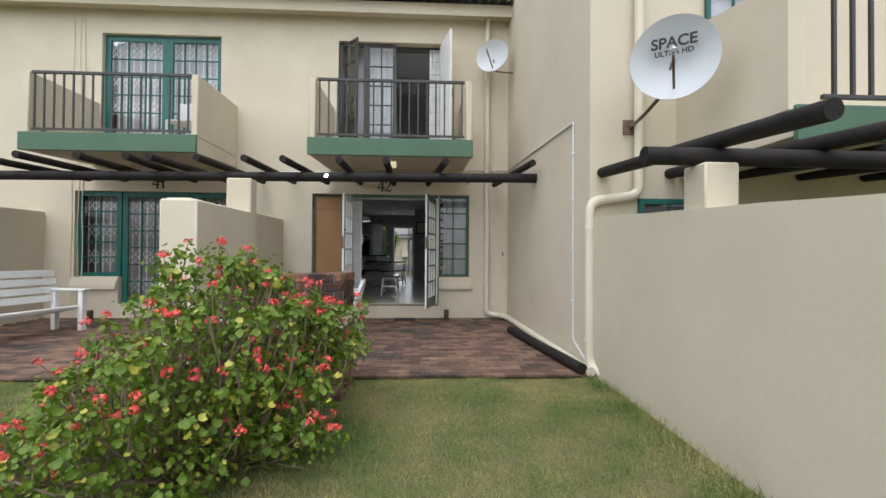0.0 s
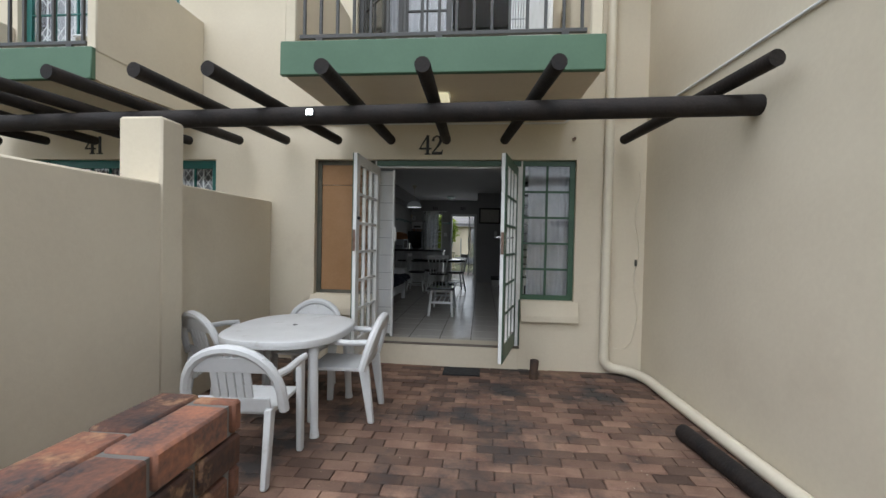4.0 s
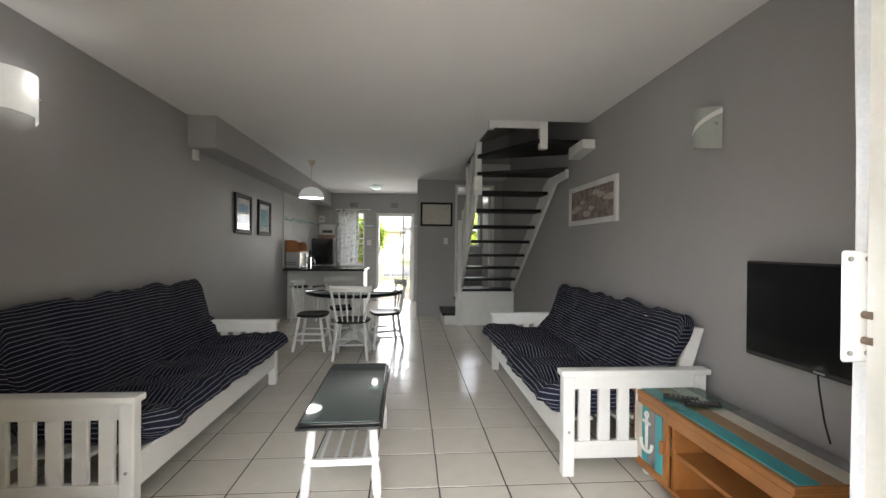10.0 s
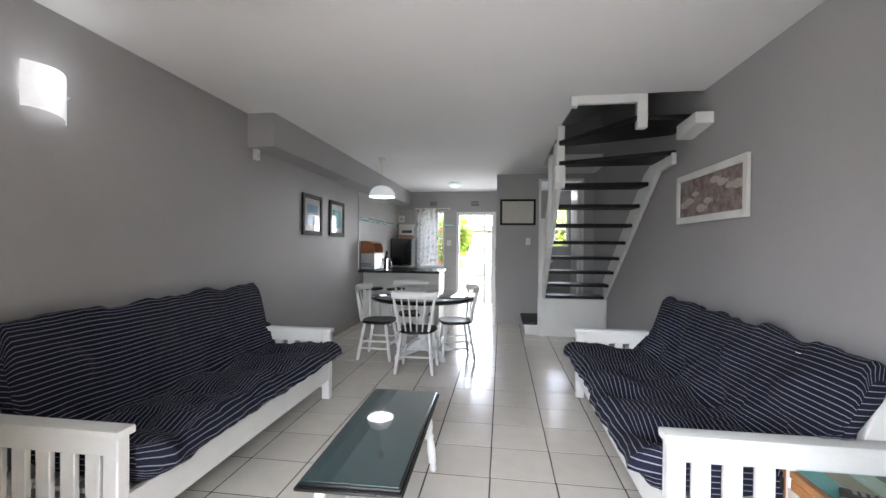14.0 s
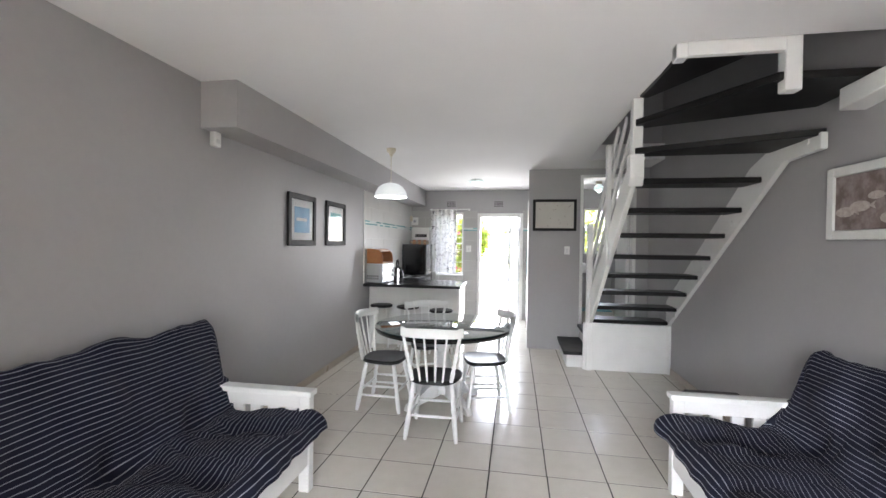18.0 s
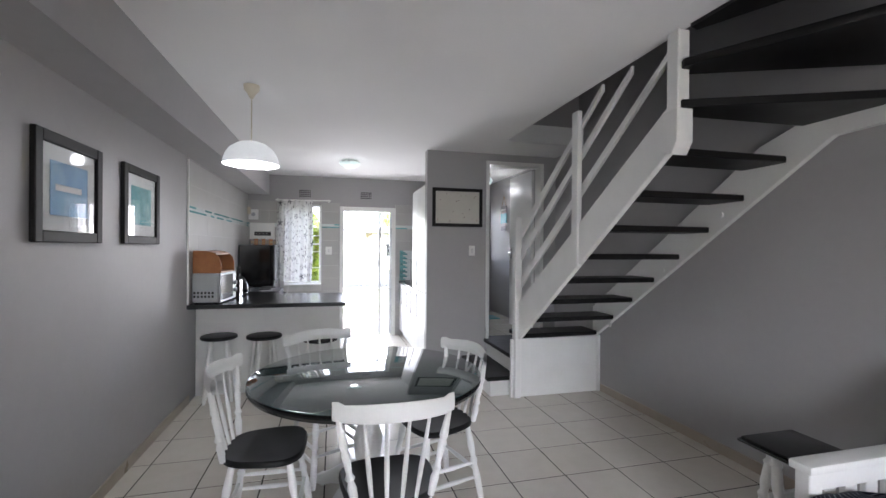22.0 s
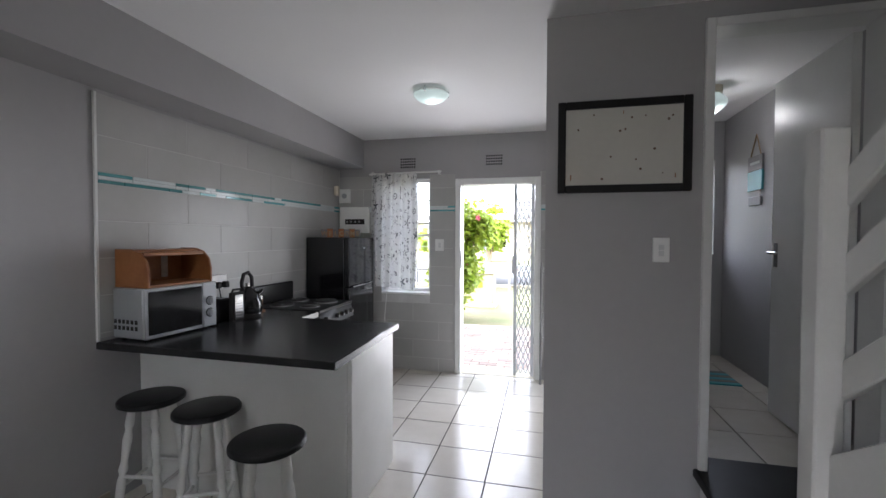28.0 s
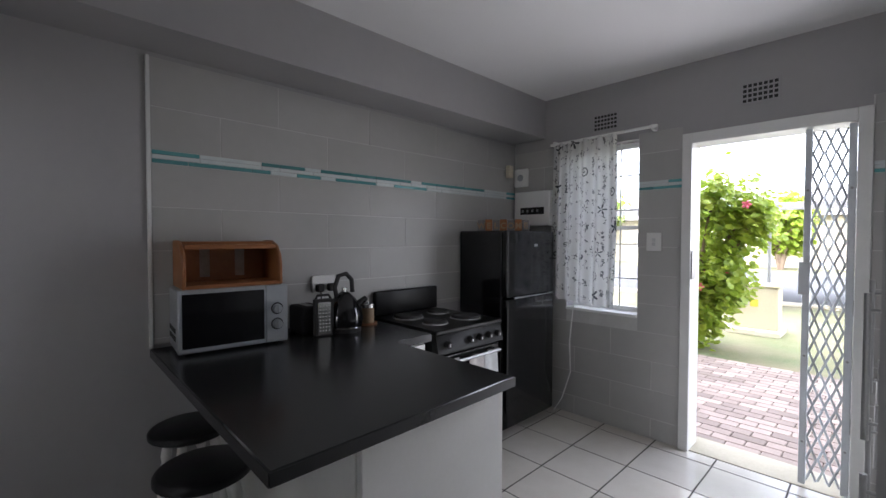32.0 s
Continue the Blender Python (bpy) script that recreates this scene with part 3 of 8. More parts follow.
def french_leaf(hx, hy, rz, flip, label):
    t = thing("french_door", (hx, hy, 0.02), label, "door", "double front doors", rz)
    t["kind"] = "structure"
    s = -1 if flip else 1
    xa, xb = sorted((0.0, s * 0.84))
    b = B()
    b.box(xa, -0.02, 0, xa + 0.10, 0.022, 2.01, 0.004); b.box(xb - 0.10, -0.02, 0, xb, 0.022, 2.01, 0.004)
    b.box(xa + 0.10, -0.018, 0, xb - 0.10, 0.02, 0.17, 0.004); b.box(xa + 0.10, -0.018, 1.91, xb - 0.10, 0.02, 2.01, 0.004)
    f = part("leaf_frame", b, M_WHITEWORN, t, "white paint worn off along the edges")
    gx0, gx1, gz0, gz1 = xa + 0.10, xb - 0.10, 0.17, 1.91
    for i in (1, 2):
        x = gx0 + (gx1 - gx0) * i / 3
        part("muntin", B().box(x - 0.014, -0.016, gz0 - 0.002, x + 0.014, 0.018, gz1 + 0.002, 0.005), M_WHITEWORN, f)
    for j in range(1, 6):
        z = gz0 + (gz1 - gz0) * j / 6
        part("muntin", B().box(gx0 - 0.002, -0.013, z - 0.014, gx1 + 0.002, 0.015, z + 0.014, 0.005), M_WHITEWORN, f)
    for i in range(3):
        for j in range(6):
            a, h = (gx1 - gx0) / 3, (gz1 - gz0) / 6
            p = part("pane", B().box(gx0 + a * i, -0.002, gz0 + h * j, gx0 + a * (i + 1), 0.002, gz0 + h * (j + 1)), M_GLASS, f, "", 0)
            p.visible_shadow = False
    b = B()
    b.box(xa + 0.004, -0.0225, 0.004, xa + 0.10, -0.0203, 2.006); b.box(xb - 0.10, -0.0225, 0.004, xb - 0.004, -0.0203, 2.006)
    b.box(xa + 0.10, -0.0222, 0.004, xb - 0.10, -0.0183, 0.17); b.box(xa + 0.10, -0.0222, 1.91, xb - 0.10, -0.0183, 2.006)
    for i in (1, 2):
        x = gx0 + (gx1 - gx0) * i / 3
        b.box(x - 0.012, -0.0205, gz0, x + 0.012, -0.0163, gz1)
    for j in range(1, 6):
        z = gz0 + (gz1 - gz0) * j / 6
        b.box(gx0, -0.0185, z - 0.012, gx1, -0.0133, z + 0.012)
    part("outer_paint", b, M_GREEN, t, "green painted outer face", 0)
    e = s * 0.84
    part("edge_strip", B().box(min(e, e + s * 0.006), -0.021, 0, max(e, e + s * 0.006), -0.012, 2.01, 0.002), M_GREEN, t, "green outer paint on the edge")
    part("lock_plate", B().box(min(e + s * 0.006, e + s * 0.010), -0.014, 1.05, max(e + s * 0.006, e + s * 0.010), 0.016, 1.26, 0.002), M_RUST, t, "rusty mortise lock plate")
    for z in (0.25, 1.05, 1.8):
        part("hinge", B().cyl((0, 0.0, z - 0.05), (0, 0.0, z + 0.05), 0.012, seg=8), M_STEEL, t)
    return t, s


lf, s = french_leaf(-0.81, 7.60, -91.5, False, "white glazed front door standing open, paint flaking off")
part("bolt", B().box(0.75, 0.022, 1.36, 0.82, 0.035, 1.39, 0.003), M_BLACKPAINT, lf, "black door bolt")
rf, s = french_leaf(0.785, 7.60, 78, True, "white glazed front door standing open, with a steel handle")
h = part("handle_plate", B().box(-0.815, 0.022, 1.09, -0.77, 0.028, 1.26, 0.003), M_DISH, rf, "brushed steel handle plate")
part("handle", B().tube([(-0.79, 0.028, 1.21), (-0.79, 0.07, 1.21), (-0.78, 0.08, 1.21), (-0.67, 0.08, 1.21)], 0.009), M_STEEL, h)
h = part("handle_plate", B().box(-0.815, -0.026, 1.09, -0.77, -0.02, 1.26, 0.003), M_CHROME, rf)
part("handle", B().tube([(-0.79, -0.026, 1.21), (-0.79, -0.065, 1.21), (-0.77, -0.075, 1.21), (-0.67, -0.075, 1.21)], 0.009), M_STEEL, h)
part("latch", B().box(-0.839, 0.022, 1.41, -0.815, 0.034, 1.435, 0.003), M_RAIL, rf, "dark rusty door latch")
part("bolt", B().box(-0.80, 0.022, 1.78, -0.775, 0.035, 1.98, 0.003), M_STEEL, rf)

g = thing("security_gate", (-0.856, 7.79, 0.02), "white folding trellis gate, pushed together at the door", "security gate")
part("side_post", B().box(0.0, -0.03, 0, 0.03, 0.03, 2.01, 0.003), M_WHITE, g)
part("side_post", B().box(0.18, -0.03, 0, 0.205, 0.03, 2.01, 0.003), M_WHITE, g)
for i in range(11):
    x = 0.034 + 0.0132 * i
    part("upright", B().box(x, -0.022 + 0.004 * (i % 2), 0.03, x + 0.009, 0.02, 1.995, 0.001), M_WHITE, g)
for j in range(9):
    z = 0.14 + 0.21 * j
    part("link", B().box(0.03, -0.026, z, 0.18, -0.022, z + 0.005), M_STEEL, g)
for z in (0.1, 0.7, 1.3, 1.85):
    part("rivet", B().cyl((0.045, -0.022, z), (0.045, -0.028, z), 0.006, seg=8), M_STEEL, g)
part("lock_box", B().box(0.205, -0.02, 1.15, 0.228, 0.03, 1.32, 0.004), M_WHITE, g, "white steel lock box")
for z in (0.12, 1.62):
    hp = part("hinge", B().box(0.002, -0.036, z, 0.028, -0.031, z + 0.10, 0.001), M_WHITE, g, "white steel hinge plate")
    part("knuckle", B().cyl((0.004, -0.037, z), (0.004, -0.037, z + 0.10), 0.006, seg=8), M_WHITE, hp)
    for q in (0.02, 0.05, 0.08):
        part("screw", B().cyl((0.018, -0.036, z + q), (0.018, -0.038, z + q), 0.004, seg=8), M_STEEL, hp)


def lettering(name, text, place, size, rx, rz, mat, label, depth=0.004, parent=None):
    cu = bpy.data.curves.new(name, "FONT")
    cu.body, cu.size, cu.extrude, cu.align_x = text, size, depth, "CENTER"
    cu.offset = 0.03 * size
    cu.materials.append(mat)
    ob = new(name, cu)
    ob.matrix_basis = pose(*place, rx, 0, rz)
    ob.parent = parent
    return ob


STROKES = {"4": (([(0.08, 0.31), (0.50, 1.0)], (0.05, 0.08)), ([(0.50, 1.0), (0.50, 0.0)], (0.15, 0.15)), ([(0.05, 0.31), (0.70, 0.31)], (0.085, 0.085)), ([(0.35, 0.025), (0.66, 0.025)], (0.05, 0.05))),
           "2": (([(0.12, 0.70), (0.15, 0.86), (0.30, 0.965), (0.45, 0.92), (0.53, 0.76), (0.47, 0.58), (0.32, 0.37), (0.15, 0.16), (0.08, 0.06)], (0.15, 0.10, 0.07, 0.11, 0.16, 0.14, 0.09, 0.06, 0.05)), ([(0.06, 0.07), (0.58, 0.07)], (0.13, 0.13)), ([(0.57, 0.03), (0.62, 0.25)], (0.07, 0.03))),
           "1": (([(0.30, 1.0), (0.30, 0.0)], (0.15, 0.15)), ([(0.10, 0.86), (0.30, 0.97)], (0.03, 0.09)), ([(0.12, 0.025), (0.48, 0.025)], (0.05, 0.05)))}


def house_number(text, x, z, h, label):
    """Serif numerals cut from plate, each stroke tapering along its way."""
    b = B()
    for k, digit in enumerate(text):
        for n, (pts, ws) in enumerate(STROKES[digit]):
            left, right = [], []
            for i, (px, pz) in enumerate(pts):
                a, c = Vector(pts[max(i - 1, 0)]), Vector(pts[min(i + 1, len(pts) - 1)])
                d = (c - a).normalized() * ws[i] / 2
                left.append(((px - d.y + 0.66 * k) * h, (pz + d.x) * h)); right.append(((px + d.y + 0.66 * k) * h, (pz - d.x) * h))
            b.prism(left + right[::-1], "y", -0.006 - 0.0004 * n, 0.004)
    ob = new("house_number", b.mesh("house_number", M_BLACKPAINT, 0))
    ob.location = (x, 7.594, z)
    return tagged(ob, label, "house number")


house_number("42", -0.345, 2.18, 0.22, "black serif house number forty-two on the wall")
house_number("41", -4.56, 2.18, 0.22, "black serif house number forty-one on the wall")

# balcony doors of this house
w = thing("window_3", (-0.55, 7.68, 3.06), "dark framed balcony window, one leaf standing open", "window")
w["kind"] = "structure"
glazed(w, -0.02, 0.55, 0, 2.02, 2, 5, M_RAIL, 0, 0.06, 0.022)
part("jamb", B().box(-0.55, 0, 0, -0.48, 0.05, 2.02, 0.003), M_RAIL, w)
part("mullion", B().box(-0.075, 0, 0, -0.02, 0.05, 2.02, 0.003), M_RAIL, w)
part("head", B().box(-0.48, 0, 1.96, -0.075, 0.05, 2.02, 0.003), M_RAIL, w)
part("sill", B().box(-0.56, -0.12, -0.05, 0.55, 0.03, 0.0, 0.004), M_PLASTER, w)
o = thing("casement", (-1.02, 7.66, 3.08), "dark framed casement of ten panes standing open", "window", "", -48)
o["kind"] = "structure"
glazed(o, 0, 0.5, 0, 1.93, 2, 5, M_RAIL, -0.02, 0.045, 0.02, 0.04)
c = thing("net_curtain", (-0.30, 7.95, 3.02), "white net curtain behind the balcony window", "curtain")
part("cloth", wave_cloth(B(), -0.5, 0.30, 0, -0.19, 2.05, 6, 0.03, 5), M_NET, c)
part("rod", B().cyl((-0.56, 0, 2.06), (0.36, 0, 2.06), 0.008), M_WHITE, c)
w = thing("balcony_door", (0.88, 7.62, 2.83), "white balcony door leaf standing open", "door", "", -78)
w["kind"] = "structure"
part("leaf", B().box(0, -0.02, 0, 0.72, 0.02, 2.2, 0.005), M_WHITEWORN, w)
part("handle", B().box(0.62, 0.02, 1.0, 0.66, 0.05, 1.15, 0.004), M_BLACKPAINT, w)
g = thing("security_gate", (0.66, 7.78, 2.83), "white folding trellis gate of the balcony door", "security gate")
for i in range(7):
    part("upright", B().box(0.03 * i, -0.02, 0, 0.03 * i + 0.018, 0.02, 2.2, 0.002), M_WHITE, g)
for j in range(8):
    part("link", B().box(0, -0.026, 0.2 + 0.25 * j, 0.2, -0.02, 0.21 + 0.25 * j), M_STEEL, g)
part("frame", B().box(-0.66, 0.0, 2.16, 0.24, 0.05, 2.25, 0.003), M_RAIL, g, "dark head of the door frame")


def lattice(t, x0, x1, z0, z1, y, n):
    """A closed trellis gate: uprights with crossed links."""
    for i in range(n + 1):
        x = x0 + (x1 - x0) * i / n
        part("upright", B().box(x - 0.008, y - 0.006, z0, x + 0.008, y + 0.006, z1), M_WHITE, t)
    b = B()
    for zc in np.linspace(z0 + 0.25, z1 - 0.25, 4):
        for i in range(n):
            xa, xb = x0 + (x1 - x0) * i / n, x0 + (x1 - x0) * (i + 1) / n
            for s in (-1, 1):
                b.tube([(xa, y - 0.01, zc - s * 0.09), (xb, y - 0.01, zc + s * 0.09)], 0.006, 4)
                b.tube([(xa, y - 0.01, zc - s * 0.09 + 0.12), (xb, y - 0.01, zc + s * 0.09 + 0.12)], 0.006, 4)
    tagged(part("crossed_links", b, M_WHITE, t), "", "", "", "stuff")


# the next house's doors and windows
w = thing("window_4", (-4.385, 7.68, 0.0), "teal green glazed doors with a side window", "window")
w["kind"] = "structure"
glazed(w, -1.565, -0.77, 0.5, 2.12, 2, 5, M_TEAL, 0, 0.09, 0.024)
glazed(w, -0.75, 0.42, 0.0, 2.12, 4, 6, M_TEAL, 0, 0.10, 0.02)
glazed(w, 0.42, 1.565, 0.0, 2.12, 4, 6, M_TEAL, 0, 0.10, 0.02)
g = thing("security_gate", (-4.385, 7.86, 0.02), "white closed trellis gate behind teal doors", "security gate", "closed trellis gates")
lattice(g, -1.5, 1.5, 0.02, 2.1, 0, 22)
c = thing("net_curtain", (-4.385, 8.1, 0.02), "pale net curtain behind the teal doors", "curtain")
# Net in a darker copy: the room's shade is put into its colour.
part("cloth", wave_cloth(B(), -1.5, 1.5, 0, 0, 2.15, 14, 0.04, 7), surf("shaded_net", (0.33, 0.33, 0.34), None, 0.9, 4, 120, 0.4, 0.003), c)
w = thing("window_5", (-4.405, 7.68, 2.85), "teal green glazed balcony doors", "window")
w["kind"] = "structure"
glazed(w, -1.09, 0.06, 0, 2.24, 3, 6, M_TEAL, 0, 0.10, 0.02)
glazed(w, 0.06, 1.09, 0, 2.24, 4, 6, M_TEAL, 0, 0.10, 0.02)
g = thing("security_gate", (-4.405, 7.82, 2.85), "white closed trellis gate behind balcony doors", "security gate", "closed trellis gates")
lattice(g, -1.05, 1.05, 0.02, 2.2, 0, 16)
c = thing("net_curtain", (-4.405, 8.0, 2.85), "pale net curtain behind the balcony doors", "curtain")
part("cloth", wave_cloth(B(), -1.1, 1.1, 0, 0, 2.25, 11, 0.04, 9), M_NET, c)

# ---- pergola ----
def pole(t, name, p, q, r, seed):
    p, q = Vector(p), Vector(q)
    b = B()
    n = 8
    pts = [p.lerp(q, i / n) + Vector((0.008 * noise.noise((i, seed, 0)), 0.008 * noise.noise((i, seed, 3)), 0.008 * noise.noise((i, seed, 6)))) for i in range(n + 1)]
    b.tube(pts, r, 12)
    return part(name, b, M_POLE, t)


t = thing("pergola", (0, 6.0, GROUND), "black tarred timber pole pergola over the patio", "pergola")
pole(t, "beam", (-9.0, 0.42, 2.46), (2.34, -0.2, 2.455), 0.072, 1)
for i, (xi, xo) in enumerate(((-5.6, -5.75), (-4.95, -5.0), (-4.3, -4.2), (-3.7, -3.55), (-3.08, -3.24), (-2.45, -2.6), (-1.88, -1.95), (-1.26, -1.42), (-0.64, -0.64), (-0.01, 0.02), (0.64, 0.87), (1.92, 2.12))):
    pole(t, "rafter", (xi, 1.48, 2.62), (xo, -0.62, 2.60), 0.052, 10 + i)
l = thing("spot_lamp", (-0.93, 5.90, 2.16), "small lit spot lamp clipped to the pergola beam", "lamp")
part("body", B().box(-0.03, -0.012, -0.025, 0.03, 0.02, 0.025, 0.006), M_BLACKPAINT, l)
part("lens", B().box(-0.024, -0.018, -0.02, 0.024, -0.013, 0.02, 0.002), M_SPOT, l)
l = thing("balcony_lamp", (-0.02, 6.72, 2.575), "square yellowed glass lamp under the balcony", "lamp")
part("base", B().box(-0.11, -0.11, -0.02, 0.11, 0.11, 0.0, 0.006), M_WHITE, l)
part("shade", B().box(-0.10, -0.10, -0.10, 0.10, 0.10, -0.021, 0.025, None, 3), M_LAMPSHADE, l)
t = thing("neighbour_pergola", (3.0, 2.1, 1.6), "black tarred pole pergola of the next house", "pergola")
pole(t, "beam", (-0.95, 0.05, 0.06), (5.0, 0.1, 0.06), 0.062, 31)
for i, x in enumerate((-0.45, 0.3, 1.05, 1.8, 2.55)):
    pole(t, "rafter", (x - 0.05, 1.78, 0.28), (x + 0.05, -0.75, 0.12), 0.058, 40 + i)

# ---- pipes, conduits ----
def elbow(pts, k=5, rad=0.12):
    """A path with rounded corners."""
    out = [Vector(pts[0])]
    for a, c, e in zip(pts, pts[1:], pts[2:]):
        a, c, e = Vector(a), Vector(c), Vector(e)
        p, q = c + (a - c).normalized() * rad, c + (e - c).normalized() * rad
        out += [p.lerp(c, s).lerp(c.lerp(q, s), s) for s in (i / k for i in range(k + 1))]
    return out + [Vector(pts[-1])]


t = thing("downpipe", (1.78, 7.54, -0.26), "cream painted drainpipe running down to the patio", "drainpipe", "drainpipes")
part("pipe", B().tube(elbow([(0, 0, 5.85), (0, 0, 0.09), (0.25, -0.05, 0.07), (0.36, -0.25, 0.06), (0.52, -3.86, 0.03)]), 0.05, 12), M_PIPE, t)
for z in (1.35, 2.45, 4.2):
    part("bracket", B().cyl((0, 0, z), (0, 0, z + 0.025), 0.057), M_PIPE, t)
t = thing("downpipe", (2.88, 3.82, GROUND), "cream painted drainpipe with a sideways bend", "drainpipe", "drainpipes")
part("pipe", B().tube(elbow([(0, 0, 6.8), (0, 0, 1.93), (-0.54, 0.0, 1.86), (-0.54, 0, 0.1), (-0.44, -0.22, 0.03)]), 0.052, 12), M_PIPE, t)
for z in (1.55, 0.35):
    part("bracket", B().cyl((-0.54, 0, z), (-0.54, 0, z + 0.03), 0.06), M_PIPE, t)
t = thing("cable_conduit", (0, 7.585, 2.53), "thin white electrical conduit along the walls", "conduit")
part("pipe", B().tube(elbow([(-2.6, 0, 0.0), (1.30, 0, 0.0), (1.42, 0, 0.09), (2.17, 0, 0.09), (2.19, -0.05, 0.08), (2.335, -3.26, 0.03), (2.34, -3.26, -2.55), (2.36, -3.62, -2.72)], 3, 0.04), 0.011, 8), M_CONDUIT, t)
for x in (-1.9, -0.9, -0.1, 0.8, 1.7):
    part("saddle", B().box(x - 0.012, -0.018, -0.02 if x < 1.4 else 0.07, x + 0.012, 0.012, 0.02 if x < 1.4 else 0.11, 0.003), M_CONDUIT, t)
part("junction_box", B().cyl((1.92, 0.01, 0.09), (1.92, -0.03, 0.09), 0.032), M_CONDUIT, t)
for z in (-0.35, -0.9, -1.5, -2.1):
    part("saddle", B().box(2.31, -3.28, z, 2.36, -3.24, z + 0.02, 0.003), M_CONDUIT, t)
t = thing("loose_cable", (2.10, 7.59, 0.0), "thin loose cable hanging down the wall corner", "cable")
part("wire", B().tube([(0.03 * math.sin(i * 0.9) + 0.02, 0, 2.0 - 0.1 * i) for i in range(20)] + [(-0.1, 0, 0.02), (-0.2, 0, 0.03)], 0.004, 5), M_PIPE, t)
part("connector", B().box(0.0, -0.01, 0.95, 0.02, 0.008, 1.02), M_BLACKPAINT, t)
t = thing("house_cables", (-6.0, 7.59, 0.0), "old cables running down the next house's wall", "cable")
for x in (0.0, 0.12, 0.2):
    part("wire", B().tube([(x + 0.01 * math.sin(i + x * 20), 0, 5.4 - 0.27 * i) for i in range(21)], 0.007, 5), M_PIPE, t)
t = thing("ground_pole", (2.08, 4.85, GROUND + 0.1), "dark tarred pole lying along the patio edge", "pole")
pole(t, "log", (-0.14, 1.15, 0.0), (0.13, -1.17, 0.0), 0.06, 77)
t = thing("wall_hook", (1.41, 7.59, 2.35), "rusty bracket in the wall", "bracket")
part("bracket", B().cyl((0, 0.01, 0), (0, -0.05, 0), 0.018, seg=8), M_RUST, t)


def stub(x, y, label):
    t = thing("post_stub", (x, y, GROUND + 0.03), label, "post")
    part("stub", B().turned((0, 0, 0), (0.01, 0.0, 0.21), ((0, 0.05), (0.5, 0.046), (0.94, 0.048), (1, 0.04)), 10), surf("burnt_stub", (0.10, 0.055, 0.03), (0.03, 0.022, 0.018), 0.8, 9, 70, 0.5, 0.006), t)


stub(0.99, 7.29, "charred wooden post stub beside the door")
stub(-5.35, 7.2, "dark wooden post stub on the next patio")
t = thing("doormat", (0.22, 7.37, GROUND + 0.045), "black rubber doormat below the step", "doormat")
b = B()
for i in range(9):
    b.box(-0.20, -0.13 + 0.029 * i, 0, 0.20, -0.113 + 0.029 * i, 0.018, 0.002)
for i in range(13):
    b.box(-0.20 + 0.032 * i, -0.13, 0.0, -0.186 + 0.032 * i, 0.125, 0.012)
part("mat", b, M_RUBBER, t)


def dish(name, place, dia, aim, label, letters=None):
    t = thing(name, place, label, "satellite dish", "satellite dishes")
    ax = Vector(aim).normalized()
    rot = ax.to_track_quat("Z", "Y").to_matrix().to_4x4()
    r = dia / 2
    b = B()
    b.turned((0, 0, -0.10), (0, 0, 0), [(0.0 + s * s, 0.005 + r * s) for s in (i / 9 for i in range(10))], 48, False)
    b.turned((0, 0, -0.003), (0, 0, -0.115), ((0, r), (0.06, r + 0.006), (0.12, r), (0.5, r * 0.72), (1, 0.02)), 48, False)
    bmesh.ops.transform(b.bm, matrix=rot, verts=b.bm.verts)
    p = part("reflector", b, M_DISH, t)
    foot = rot @ Vector((0, -r * 0.72, -0.05))
    tip = rot @ Vector((0, -0.12 * r, 0.95 * r))
    part("arm", B().tube([foot, foot.lerp(tip, 0.6), tip], 0.011, 8), M_RUST, t)
    part("receiver", B().cyl(tip, tip + (rot @ Vector((0, 0.05, -0.09))), 0.028, 0.02), M_DISH, t)
    return t, rot, r


d, rot, r = dish("satellite_dish", (2.795, 3.04, 2.765), 0.72, (-0.52, -0.84, -0.13), "large pale grey satellite dish with lettering, on a rusty arm")
part("wall_arm", B().tube([rot @ Vector((0, 0, -0.1)), Vector((-0.02, 0.22, -0.30)), Vector((0.0, 0.55, -0.36)), Vector((0.02, 0.86, -0.38))], 0.018), M_RUST, d)
part("wall_plate", B().box(-0.06, 0.84, -0.46, 0.08, 0.875, -0.30, 0.004), M_RUST, d)
for txt, dy, sz in (("SPACE", 0.095, 0.13), ("ULTRA HD", 0.026, 0.065)):
    o = lettering("lettering", txt, (0, 0, 0), sz, 0, 0, M_BLACKPAINT, "", 0.001, d)
    o.matrix_basis = rot @ Matrix.Translation((0.0, dy, -0.012 - 0.0)) @ pose(0, 0, 0, 0, 0, 0)
    o.location = rot @ Vector((0, dy, -0.008))
d, rot, r = dish("satellite_dish", (1.80, 7.12, 4.66), 0.60, (-0.45, -0.85, 0.04), "small pale satellite dish at the wall corner")
part("wall_arm", B().tube([rot @ Vector((0, -0.05, -0.08)), Vector((0.1, 0.1, -0.26)), Vector((0.42, 0.12, -0.27))], 0.014), M_RUST, d)

# ---- next house on the other side ----
t = thing("balcony", (6.2, 3.9, 1.85), "green edged balcony of the house standing forward", "balcony", "balconies")
part("slab", B().box(-2.85, -1.5, 0.04, 3.0, 0, 0.26, 0.006), M_PLASTER, t)
part("fascia", B().box(-2.87, -1.54, 0.0, 3.0, -1.5, 0.27, 0.006), M_FASCIA, t, "dull green painted edge")
part("side_wall", B().prism([(-1.45, 0.26), (0, 0.26), (0, 1.55), (-1.45, 1.28)], "x", -2.86, -2.72), M_PLASTER, t)
r = part("railing", B().box(-2.6, -1.48, 1.2, 3.0, -1.43, 1.25, 0.005), M_RAIL, t)
